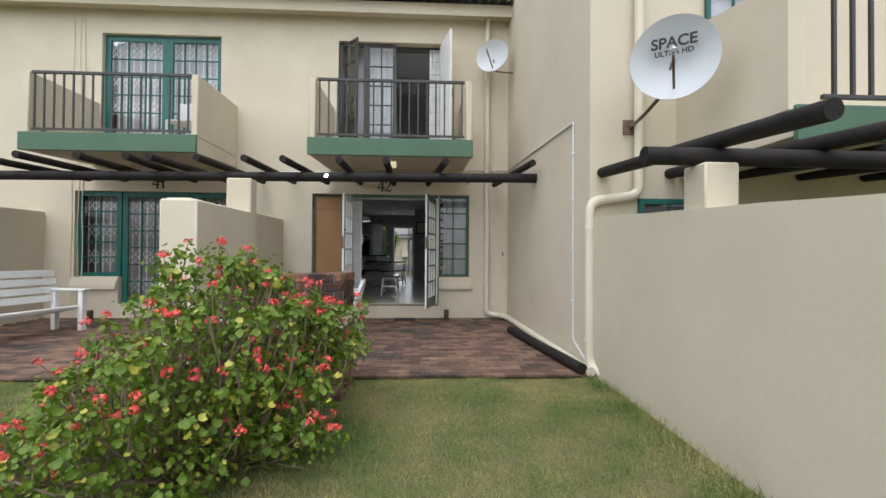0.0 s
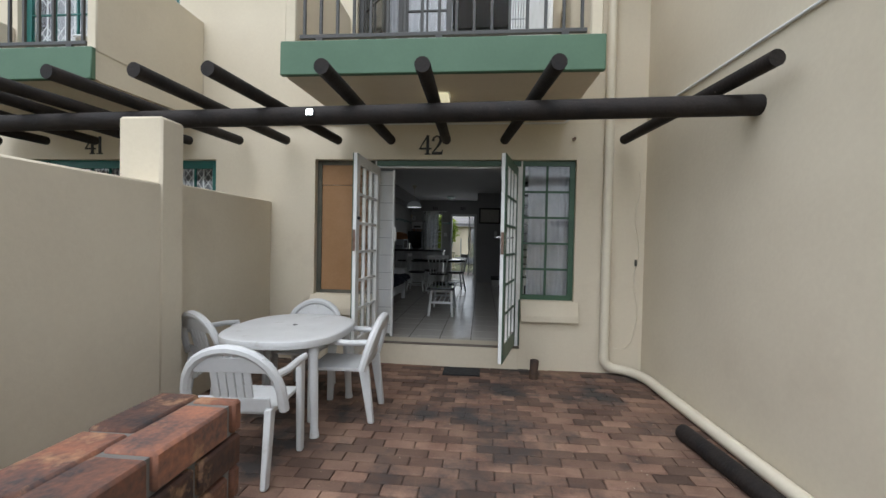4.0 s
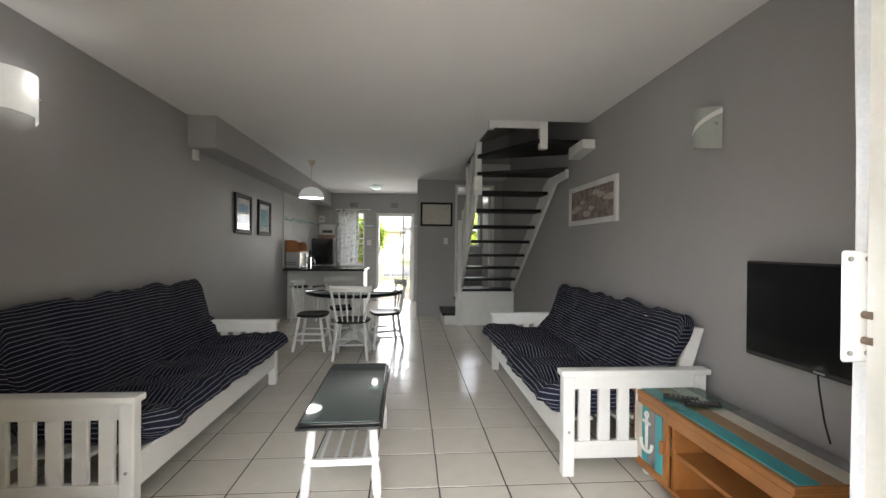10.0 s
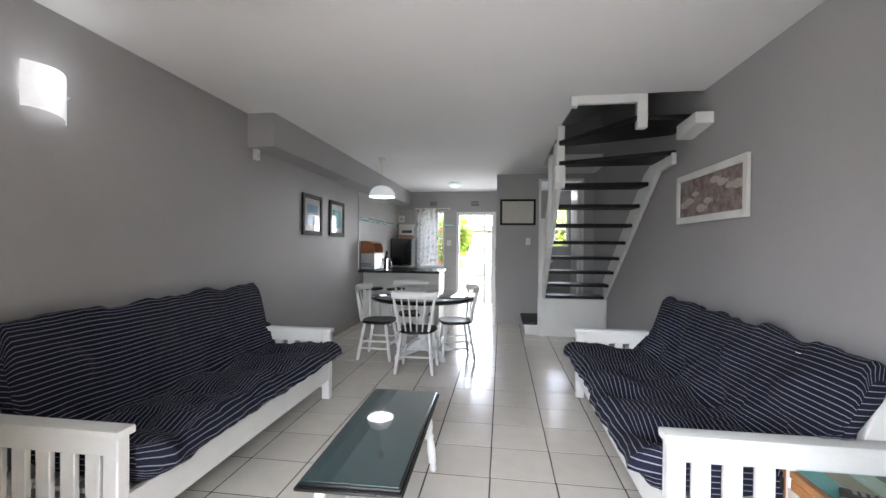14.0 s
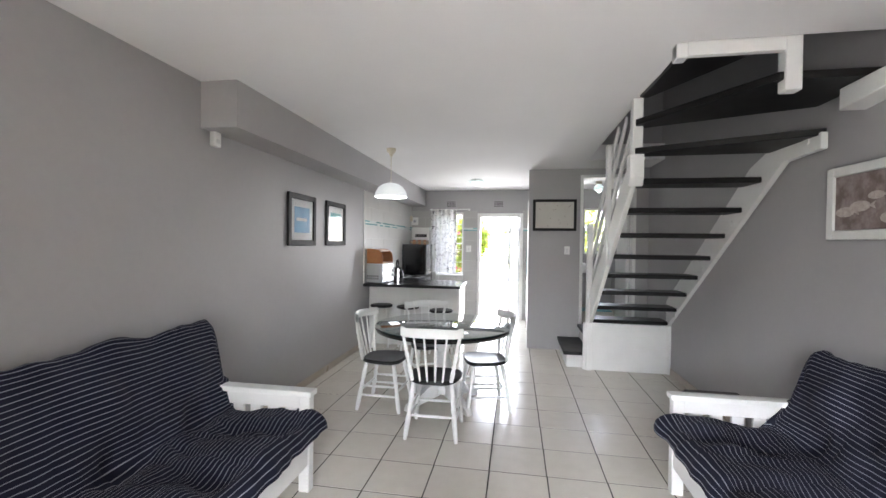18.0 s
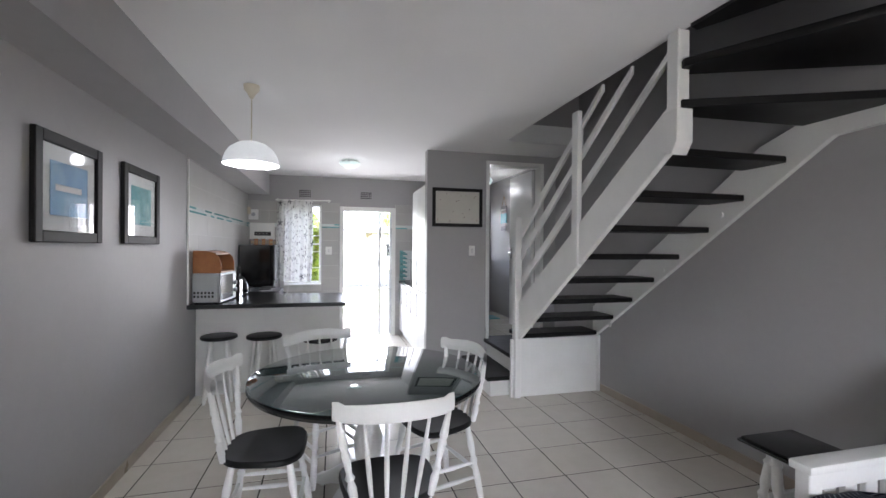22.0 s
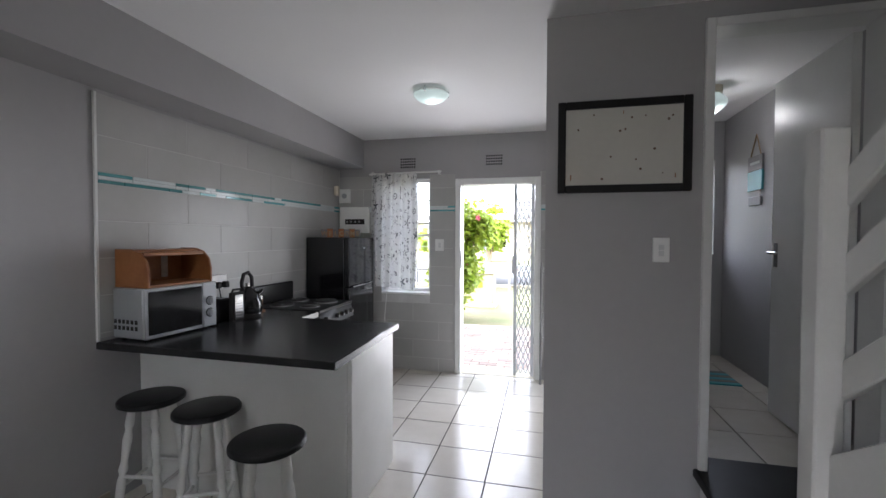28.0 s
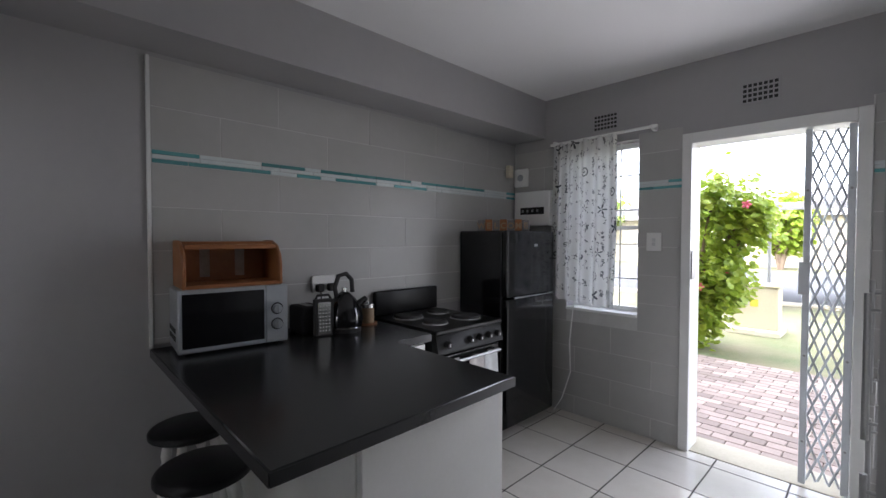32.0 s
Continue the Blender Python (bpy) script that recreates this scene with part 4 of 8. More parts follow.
part("bottom_rail", B().box(-2.6, -1.475, 0.34, 3.0, -1.44, 0.375, 0.004), M_RAIL, r)
bal = B().box(-0.013, -1.47, 0.37, 0.013, -1.445, 1.2).mesh("baluster", M_RAIL)
for i in range(18):
    o = part("baluster", bal, None, r); o.location.x = -2.5 + 0.15 * i
w = thing("window_6", (4.1, 3.84, 3.25), "teal green window of the house standing forward", "window")
w["kind"] = "structure"
glazed(w, -0.45, 0.45, 0, 1.5, 3, 5, M_TEAL, 0, 0.05, 0.02)
part("pane_backing", B().box(-0.44, 0.046, 0.02, 0.44, 0.055, 1.48), M_NET, w)
w = thing("window_7", (3.35, 3.85, 0.6), "teal green window behind the garden wall", "window")
w["kind"] = "structure"
glazed(w, -0.45, 0.6, 0, 1.0, 3, 3, M_TEAL, 0, 0.06, 0.02)
# Dark sheet added behind the glass, painting in the unlit room.
part("pane_backing", B().box(-0.44, 0.046, 0.02, 0.58, 0.049, 0.98), M_DARKROOM, w)

# ---- garden furniture ----
def plastic_chair(base, rz):
    t = thing("garden_chair", base, "white moulded plastic garden chair with a slotted back", "chair", "plastic chairs round the patio table", rz)
    # seat faces +y
    b = B(); b.box(-0.21, -0.2, 0.40, 0.21, 0.22, 0.43, 0.012, None, 2)
    part("seat", b, M_PLASTIC, t)
    for sx in (-1, 1):
        part("leg", B().prism([(0.17, 0.0), (0.22, 0.0), (0.22, 0.64), (0.14, 0.62)], "x", sx * 0.235 - 0.02, sx * 0.235 + 0.02, 0.008), M_PLASTIC, t)
        part("leg", B().prism([(-0.30, 0.0), (-0.25, 0.0), (-0.17, 0.45), (-0.25, 0.45)], "x", sx * 0.20 - 0.02, sx * 0.20 + 0.02, 0.008), M_PLASTIC, t)
        part("armrest", B().tube([(sx * 0.25, 0.22, 0.635), (sx * 0.26, 0.1, 0.645), (sx * 0.26, -0.1, 0.64), (sx * 0.235, -0.24, 0.64)], 0.024), M_PLASTIC, t)
    def ring(k):
        a = math.pi * k / 14
        return (-0.285 * math.cos(a), -0.21 - 0.11 * (0.44 + 0.37 * math.sin(a) ** 0.7 - 0.43) / 0.38, 0.44 + 0.37 * math.sin(a) ** 0.7)
    part("back_frame", B().tube([ring(k) for k in range(15)], 0.030, 8), M_PLASTIC, t)
    for k in range(5):
        x = -0.096 + 0.048 * k
        part("back_slat", B().box(x - 0.0205, -0.008, 0, x + 0.0205, 0.008, 0.37, 0.004, pose(0, -0.215, 0.43, 16)), M_PLASTIC, t)
    for z in (0.47, 0.72):
        part("back_band", B().box(-0.21, -0.01, -0.05, 0.21, 0.01, 0.05, 0.006, pose(0, -0.215 - 0.29 * (z - 0.43), z, 16)), M_PLASTIC, t)
    return t


G = GROUND + 0.045
t = thing("garden_table", (-1.12, 6.06, G), "white oval plastic garden table, weathered and stained", "table")
b = B()
def oval(r, z, k=40):
    return [(0.47 * r * math.copysign(abs(math.cos(a)) ** 0.75, math.cos(a)), 0.57 * r * math.copysign(abs(math.sin(a)) ** 0.75, math.sin(a)), z) for a in (2 * math.pi * i / k for i in range(k))]
rings = [[b.bm.verts.new(p) for p in oval(r, z)] for r, z in ((0.93, 0.655), (0.985, 0.66), (1.0, 0.69), (0.99, 0.712), (0.965, 0.72), (0.90, 0.716))]
for p, q in zip(rings, rings[1:]):
    for k in range(40):
        b.bm.faces.new((p[k], p[(k + 1) % 40], q[(k + 1) % 40], q[k]))
b.bm.faces.new(rings[-1]); b.bm.faces.new(list(reversed(rings[0])))
part("tabletop", b, M_PLASTIC, t)
for sx in (-1, 1):
    for sy in (-1, 1):
        part("leg", B().turned((sx * 0.36, sy * 0.40, 0), (sx * 0.33, sy * 0.37, 0.66), ((0, 0.035), (0.1, 0.028), (1, 0.036)), 12), M_PLASTIC, t)
part("parasol_hole", B().cyl((0, 0.05, 0.716), (0, 0.05, 0.7175), 0.02), M_BLACKPAINT, t)
plastic_chair((-1.25, 6.52, G), 174)
plastic_chair((-0.70, 6.14, G), 92)
plastic_chair((-1.74, 6.20, G), -28)
plastic_chair((-1.0, 5.25, G), 4)
t = thing("garden_bench", (-5.15, 5.7, G), "white weathered timber garden bench on the next patio", "bench", "", 80)
for i in range(4):
    part("seat_slat", B().box(-0.7, -0.22 + 0.11 * i, 0.36 - 0.03 * i, 0.7, -0.13 + 0.11 * i, 0.39 - 0.03 * i, 0.004), M_WHITEWORN, t)
for s in (-1, 1):
    part("leg", B().box(s * 0.66 - 0.04, -0.28, 0, s * 0.66 + 0.04, -0.20, 0.62, 0.006), M_WHITEWORN, t)
    part("leg", B().box(s * 0.66 - 0.04, 0.2, 0, s * 0.66 + 0.04, 0.28, 0.6, 0.006), M_WHITEWORN, t)
    part("armrest", B().box(s * 0.66 - 0.06, -0.34, 0.62, s * 0.66 + 0.06, 0.3, 0.65, 0.006), M_WHITEWORN, t)
for i in range(4):
    part("back_slat", B().box(-0.7, 0.24 + 0.02 * i, 0.45 + 0.13 * i, 0.7, 0.27 + 0.02 * i, 0.55 + 0.13 * i, 0.004), M_WHITEWORN, t)
c = thing("balcony_chair", (-3.6, 6.9, 2.79), "pale garden chair on the next balcony", "chair")
part("seat", B().box(-0.2, -0.2, 0.4, 0.2, 0.2, 0.43, 0.01), M_PLASTIC, c)
part("backrest", B().box(-0.2, 0.17, 0.43, 0.2, 0.21, 0.82, 0.02), M_PLASTIC, c)
for sx in (-1, 1):
    for sy in (-1, 1):
        part("leg", B().box(sx * 0.18 - 0.02, sy * 0.18 - 0.02, 0, sx * 0.18 + 0.02, sy * 0.18 + 0.02, 0.4, 0.004), M_PLASTIC, c)

# ---- brick barbecue ----
t = thing("brick_barbecue", (-0.68, 3.33, GROUND - 0.02), "brick built barbecue with a cream concrete ledge", "barbecue")
X0, X1, Y0, Y1 = -0.56, 0.55, -0.30, 0.32
core = B()
core.box(X0 + 0.012, Y0 + 0.012, 0, X1 - 0.012, Y0 + 0.20, 1.115); core.box(X0 + 0.012, Y0 + 0.2, 0, X0 + 0.2, Y1 - 0.012, 1.115); core.box(X1 - 0.2, Y0 + 0.2, 0, X1 - 0.012, Y1 - 0.012, 1.115)
core.box(X0 + 0.2, Y0 + 0.2, 0, X1 - 0.2, Y1 - 0.012, 0.60)
part("mortar", core, M_MORTAR, t)
part("ledge", B().box(X0 - 0.012, Y0 - 0.014, 0.655, X1 + 0.012, Y1 + 0.01, 0.735, 0.008), M_LEDGE, t, "cream painted concrete ledge")
bm_s = {}
def brick(x0, y0, x1, y1, z, h=0.072):
    key = (round(x1 - x0, 3), round(y1 - y0, 3), h)
    if key not in bm_s:
        a, c = key[0] / 2, key[1] / 2
        bm_s[key] = B().box(-a, -c, 0, a, c, h, 0.006).mesh("brick", M_BRAAI)
    o = part("brick", bm_s[key], None, t)
    o.matrix_basis = pose((x0 + x1) / 2 + random.uniform(-.003, .003), (y0 + y1) / 2 + random.uniform(-.003, .003), z, 0, 0, random.uniform(-0.7, 0.7))
zs = [0.01 + 0.0805 * i for i in range(8)] + [0.738 + 0.078 * i for i in range(5)]
for ci, z in enumerate(zs):
    off = 0.115 if ci % 2 else 0.0
    x = X0 - 0.115 + off
    while x < X1 - 0.01:
        a, c = max(x, X0), min(x + 0.222, X1)
        if c - a > 0.03:
            brick(a, Y0, c - 0.01, Y0 + 0.105, z)
        x += 0.232
    for sx in (0, 1):
        yy = Y0 + 0.115
        k = 0
        while yy < Y1 - 0.02:
            L = 0.11 if (k == 0 and ci % 2) else 0.222
            e = min(yy + L, Y1)
            if e - yy > 0.03:
                if sx:
                    brick(X1 - 0.105, yy, X1, e - 0.01, z)
                else:
                    brick(X0, yy, X0 + 0.105, e - 0.01, z)
            yy += L + 0.01
            k += 1
x = X0
while x < X1 - 0.05:
    brick(x, Y0 + 0.106, min(x + 0.222, X1), Y0 + 0.206, zs[-1]); x += 0.232
for xa in (X0 + 0.108, X1 - 0.208):
    brick(xa, Y0 + 0.21, xa + 0.10, Y0 + 0.41, zs[-1]); brick(xa, Y0 + 0.42, xa + 0.10, Y1, zs[-1])

# ---- geranium bush ----
t = thing("geranium_bush", (-0.80, 2.0, GROUND), "large geranium bush with coral red flowers and woody stems", "shrub")
rng = random.Random(5)
st, lv, ly = B(), [], []
tips = []
for i in range(380):
    a = rng.uniform(0, 2 * math.pi)
    rad = math.sqrt(rng.uniform(0.0, 1))
    ex, ey = (1.22 if math.cos(a) < 0 else 0.82) * rad * math.cos(a), 0.86 * rad * math.sin(a)
    top = (1.04 + 0.42 * min(ex, 0.25) - (0.66 if ex < 0 else 0.42) * rad ** 2.2) * (rng.uniform(0.12, 0.75) if i % 3 == 1 else rng.uniform(0.5, 1.0) if i % 3 else rng.uniform(0.9, 1.12))
    p0 = Vector((0.2 * ex + rng.uniform(-.12, .12), 0.2 * ey + rng.uniform(-.12, .12), -0.02))
    p3 = Vector((ex, ey, max(top, 0.12)))
    if i % 7 == 0:
        # the side that leans against the barbecue
        p3 = Vector((rng.uniform(0.3, 0.9), rng.uniform(0.3, 0.78), rng.uniform(0.4, 0.92)))
        ex, ey, top = p3
    p1 = Vector((0.6 * ex + rng.uniform(-.12, .12), 0.6 * ey + rng.uniform(-.12, .12), top * 0.32))
    p2 = p3.lerp(p1, 0.4) + Vector((rng.uniform(-.07, .07), rng.uniform(-.07, .07), rng.uniform(-.10, .0)))
    if i % 19 == 3:
        # bare twigs that stand out over the top
        p3 = Vector((rng.uniform(-0.22, 0.30), rng.uniform(-0.35, 0.35), rng.uniform(1.0, 1.30)))
        p2 = p3 + Vector((rng.uniform(-.10, .10), rng.uniform(-.08, .08), -0.16))
    st.tube([p0, p1, p2, p3], 0.0055 if i % 3 == 0 else 0.0036, 5)
    tips.append((p1, p2, p3))
for p1, p2, p3 in tips:
    # a ruffled rosette at the tip, a few leaves down the stem
    for k in range(rng.randint(15, 22)):
        d = Vector((rng.gauss(0, 1), rng.gauss(0, 1), rng.gauss(0.35, 0.7))).normalized()
        c = p3 + d * rng.uniform(0.02, 0.10)
        (ly if rng.random() < 0.05 else lv).append((c, (d + Vector((0, -0.15, 0.55))).normalized(), rng.uniform(0.010, 0.025)))
    for k in range(rng.randint(11, 17)):
        c = (p1.lerp(p2, rng.random()) if k % 2 else p2.lerp(p3, rng.random())) + Vector((rng.gauss(0, 0.06), rng.gauss(0, 0.06), rng.gauss(0, 0.05)))
        if c.z > 0.05:
            (ly if rng.random() < 0.12 else lv).append((c, Vector((rng.uniform(-1, 1), rng.uniform(-1, 1), rng.uniform(0.2, 1.2))).normalized(), rng.uniform(0.012, 0.028)))
def leaves_mesh(name, items, mat):
    V, Fc = [], []
    for c, n, r in items:
        u = n.orthogonal().normalized(); w = n.cross(u)
        k0 = len(V)
        V.append(tuple(c - n * 0.25 * r))
        for k in range(8):
            a = 2 * math.pi * k / 8
            q = r * (0.55 if k == 0 else (1.0 if k % 2 else 0.93))
            V.append(tuple(c + (u * math.cos(a) + w * math.sin(a)) * q + n * r * (0.22 * (k % 2) + 0.1)))
        for k in range(8):
            Fc.append((k0, k0 + 1 + k, k0 + 1 + (k + 1) % 8))
    me = bpy.data.meshes.new(name); me.from_pydata(V, [], Fc); me.materials.append(mat)
    me.polygons.foreach_set("use_smooth", [True] * len(me.polygons))
    return me
part("leaves", leaves_mesh("leaves", lv, M_LEAF), None, t, "round bright green leaves")
part("yellow_leaves", leaves_mesh("yellow_leaves", ly, M_LEAFY), None, t, "a few yellowing leaves")
def flower(p, r):
    b = B()
    V = []
    for k in range(11):
        d = Vector((rng.gauss(0, 1), rng.gauss(0, 1), rng.gauss(0.2, 0.45))).normalized()
        c = p + d * r * rng.uniform(0.5, 1)
        for q in range(4):
            dd = (d + Vector((rng.gauss(0, .5), rng.gauss(0, .5), rng.gauss(0, .5)))).normalized()
            u = dd.orthogonal().normalized() * 0.0078
            w2 = dd.cross(u.normalized()) * 0.0062
            e = c + dd * 0.012
            vs = [b.bm.verts.new(x) for x in (e - u, e - w2, e + u, e + w2)]
            b.bm.faces.new(vs)
    return b
for i in range(215):
    p1, p2, p3 = tips[rng.randrange(len(tips))]
    p = p3 + Vector((rng.gauss(0, .05), rng.gauss(0, .05), rng.uniform(0.06, 0.16)))
    b = flower(p, rng.uniform(0.012, 0.026))
    st.tube([p2.lerp(p3, 0.5), p], 0.0025, 4)
    part("flower", b, M_PETAL, t)
tagged(part("branchwork", st, M_STEM, t, "grey brown woody stems"), "grey brown woody stems", "", "", "stuff")

# ---- patio paving ----
t = setting("patio", B().box(-6.5, 3.72, GROUND - 0.03, 2.29, 7.6, GROUND + 0.025), M_JOINT, "worn red brown brick paving laid in a running bond", "patio")
pv = B().box(-0.1075, -0.0525, 0, 0.1075, 0.0525, 0.022, 0.006).mesh("brick", M_BRICKP)
rest = B()
j, y = 0, 3.74
cnt = 0
while y < 7.58:
    x = -6.4 + (0.11 if j % 2 else 0)
    while x < 2.2:
        z = GROUND + 0.021 + random.uniform(-0.003, 0.003)
        if y > 4.2 and -0.55 < x < 1.75 and cnt < 300 and y < 7.3:
            o = part("brick", pv, None, t); o.matrix_basis = pose(x, y, z, random.uniform(-.6, .6), random.uniform(-.5, .5), random.uniform(-.8, .8)); cnt += 1
        else:
            rest.box(x - 0.1075, y - 0.0525, z, x + 0.1075, y + 0.0525, z + 0.022)
        x += 0.22
    y += 0.1125
    j += 1
M_BRICKR = surf("paver_brick_far", (0.095, 0.050, 0.034), (0.185, 0.115, 0.078), 0.85, 5, 90, 0.5, 0.004, stain=(0.035, 0.03, 0.028), stain_scale=1.5, stain_at=0.50)
nt = M_BRICKR.node_tree
gi = nt.nodes.new("ShaderNodeNewGeometry"); hs = nt.nodes.new("ShaderNodeHueSaturation"); mr = nt.nodes.new("ShaderNodeMapRange")
mr.inputs["To Min"].default_value, mr.inputs["To Max"].default_value = 0.45, 1.55
pb = nt.nodes["Principled BSDF"]
src = pb.inputs["Base Color"].links[0].from_socket
nt.links.new(gi.outputs["Random Per Island"], mr.inputs["Value"]); nt.links.new(mr.outputs[0], hs.inputs["Value"]); nt.links.new(src, hs.inputs["Color"]); nt.links.new(hs.outputs[0], pb.inputs["Base Color"])
tagged(part("paving_rest", rest, M_BRICKR, t, "", 0), "", "", "", "stuff")

# small leaves and flakes blown over the paving
rng = np.random.default_rng(12)
V, Fc = [], []
for k in range(420):
    x, y = rng.uniform(-1.6, 2.05), 3.9 + 3.6 * rng.random() ** 1.2
    if k % 2:
        x = 2.1 - abs(rng.normal(0, 0.55))
    z, r, a = GROUND + 0.0475, rng.uniform(0.004, 0.012), rng.uniform(0, 6.28)
    k0 = len(V)
    for q in range(4):
        w = r * (1.0 if q % 2 else 0.45)
        V.append((x + w * math.cos(a + q * math.pi / 2), y + w * math.sin(a + q * math.pi / 2), z + 0.004 * rng.random()))
    Fc.append((k0, k0 + 1, k0 + 2, k0 + 3))
me = bpy.data.meshes.new("leaf_litter"); me.from_pydata(V, [], Fc)
me.materials.append(surf("dry_litter", (0.34, 0.27, 0.19), (0.13, 0.08, 0.05), 0.9, 7, 60, 0.0, spread=0.2))
tagged(new("leaf_litter", me), "dry leaf litter scattered over the brick paving", "litter", "", "stuff")

# ---- inside: materials ----
M_WOOD = surf("honey_pine", (0.38, 0.16, 0.045), (0.28, 0.11, 0.03), 0.4, 4, 30, 0.12, 0.002)
M_OAK = surf("orange_oak", (0.36, 0.15, 0.05), (0.24, 0.09, 0.03), 0.45, 6, 40, 0.15, 0.002)
M_TEALWOOD = surf("turquoise_plank", (0.06, 0.36, 0.40), (0.05, 0.30, 0.34), 0.5, 5, 40, 0.15, 0.002)
M_GREYWOOD = surf("grey_plank", (0.16, 0.16, 0.165), (0.21, 0.20, 0.2), 0.55, 5, 40, 0.15, 0.002)
M_TANWOOD = surf("tan_plank", (0.33, 0.20, 0.10), (0.27, 0.16, 0.08), 0.55, 5, 40, 0.15, 0.002)
M_WASHWOOD = surf("whitewashed_plank", (0.62, 0.58, 0.5), (0.5, 0.46, 0.4), 0.6, 6, 50, 0.2, 0.002)
M_SCREEN = surf("black_screen", (0.006, 0.006, 0.007), None, 0.12, 3, 30, 0.0)
M_COUNTER = surf("charcoal_worktop", (0.017, 0.017, 0.018), (0.021, 0.0205, 0.021), 0.24, 8, 140, 0.05, 0.001, rvar=0.015)
M_SILVER = surf("silver_grey_plastic", (0.42, 0.44, 0.46), (0.38, 0.40, 0.42), 0.35, 5, 60, 0.05, 0.001, metal=0.3)
M_FRIDGE = surf("gloss_black_enamel", (0.010, 0.010, 0.011), None, 0.12, 3, 40, 0.03, 0.001)
M_WALLTILE = surf("pale_grey_wall_tile", (0.44, 0.435, 0.42), (0.40, 0.395, 0.38), 0.35, 2, 18, 0.08, 0.002, rnd=0.04)
M_TILEJOINT = surf("white_tile_joint", (0.62, 0.62, 0.6), None, 0.8, 8, 60, 0.1, 0.001)
M_TEALGLASS = surf("teal_glass_mosaic", (0.10, 0.30, 0.31), (0.15, 0.36, 0.37), 0.12, 9, 60, 0.02, 0.001, rnd=0.35)
M_PALEGLASS = surf("white_glass_mosaic", (0.62, 0.68, 0.68), (0.7, 0.74, 0.73), 0.15, 9, 60, 0.02, 0.001)
M_SHADE = glow("lit_sconce_glass", (1.0, 0.99, 0.95), 0.025)
M_SHADEOFF = surf("frosted_sconce_glass", (0.40, 0.43, 0.40), None, 0.4, 5, 40, 0.05, 0.001)
M_PENDANT = glow("pendant_opal", (0.95, 1.0, 0.97), 0.015)
M_PENDIN = glow("pendant_inner", (0.97, 1.0, 0.98), 0.07)
M_CEILGLASS = glow("ceiling_lamp_glass", (0.85, 1.0, 0.93), 0.022)
M_CEILGLASS.node_tree.nodes["Mix"].inputs["A"].default_value = (0.5, 0.6, 0.55, 1)
M_CEILGLASS.node_tree.nodes["Mix"].inputs["B"].default_value = (0.44, 0.54, 0.49, 1)
M_PAPER = surf("white_mount_board", (0.68, 0.69, 0.68), None, 0.8, 5, 60, 0.03, 0.001)
M_BOARD = surf("bare_notice_board", (0.60, 0.58, 0.53), (0.55, 0.53, 0.48), 0.7, 3, 40, 0.05, 0.001, stain=(0.28, 0.16, 0.07), stain_scale=14, stain_at=0.73)
M_BLUEART = surf("blue_print", (0.07, 0.24, 0.46), (0.22, 0.42, 0.60), 0.5, 6, 20, 0.0)
M_GREENART = surf("sea_green_print", (0.03, 0.25, 0.27), (0.22, 0.46, 0.5), 0.5, 5, 20, 0.0, spread=0.3)
M_FISHBG = surf("brown_grey_print", (0.16, 0.115, 0.105), (0.30, 0.25, 0.235), 0.6, 14, 40, 0.0, spread=0.3)
M_FISH = surf("pale_fish_print", (0.55, 0.5, 0.46), (0.4, 0.34, 0.31), 0.6, 40, 80, 0.0)
M_BLACKFRAME = surf("black_stained_frame", (0.010, 0.0095, 0.0095), (0.016, 0.015, 0.0145), 0.5, 6, 60, 0.1, 0.001, spec=0.2)
M_TOWEL = surf("white_dish_towel", (0.62, 0.6, 0.57), (0.5, 0.45, 0.42), 0.95, 9, 120, 0.5, 0.003)
M_JARLID = surf("tan_jar", (0.35, 0.25, 0.15), None, 0.4, 9, 60, 0.05, 0.001)
M_BEIGEBOX = surf("beige_steel_box", (0.45, 0.40, 0.28), (0.4, 0.35, 0.24), 0.6, 3, 40, 0.1, 0.002)
M_TAR = surf("asphalt", (0.055, 0.055, 0.057), (0.075, 0.075, 0.075), 0.9, 4, 60, 0.3, 0.003)
M_HIB = see_through(surf("hibiscus_leaf", (0.19, 0.31, 0.028), (0.40, 0.46, 0.06), 0.4, 7, 60, 0.1, 0.002), 0.45)
M_PINKPETAL = surf("pink_petal", (0.7, 0.15, 0.2), None, 0.6, 9, 60, 0.0)
M_DARKSKIRT = surf("beige_skirting_tile", (0.42, 0.36, 0.29), (0.37, 0.32, 0.26), 0.3, 5, 50, 0.05, 0.001)


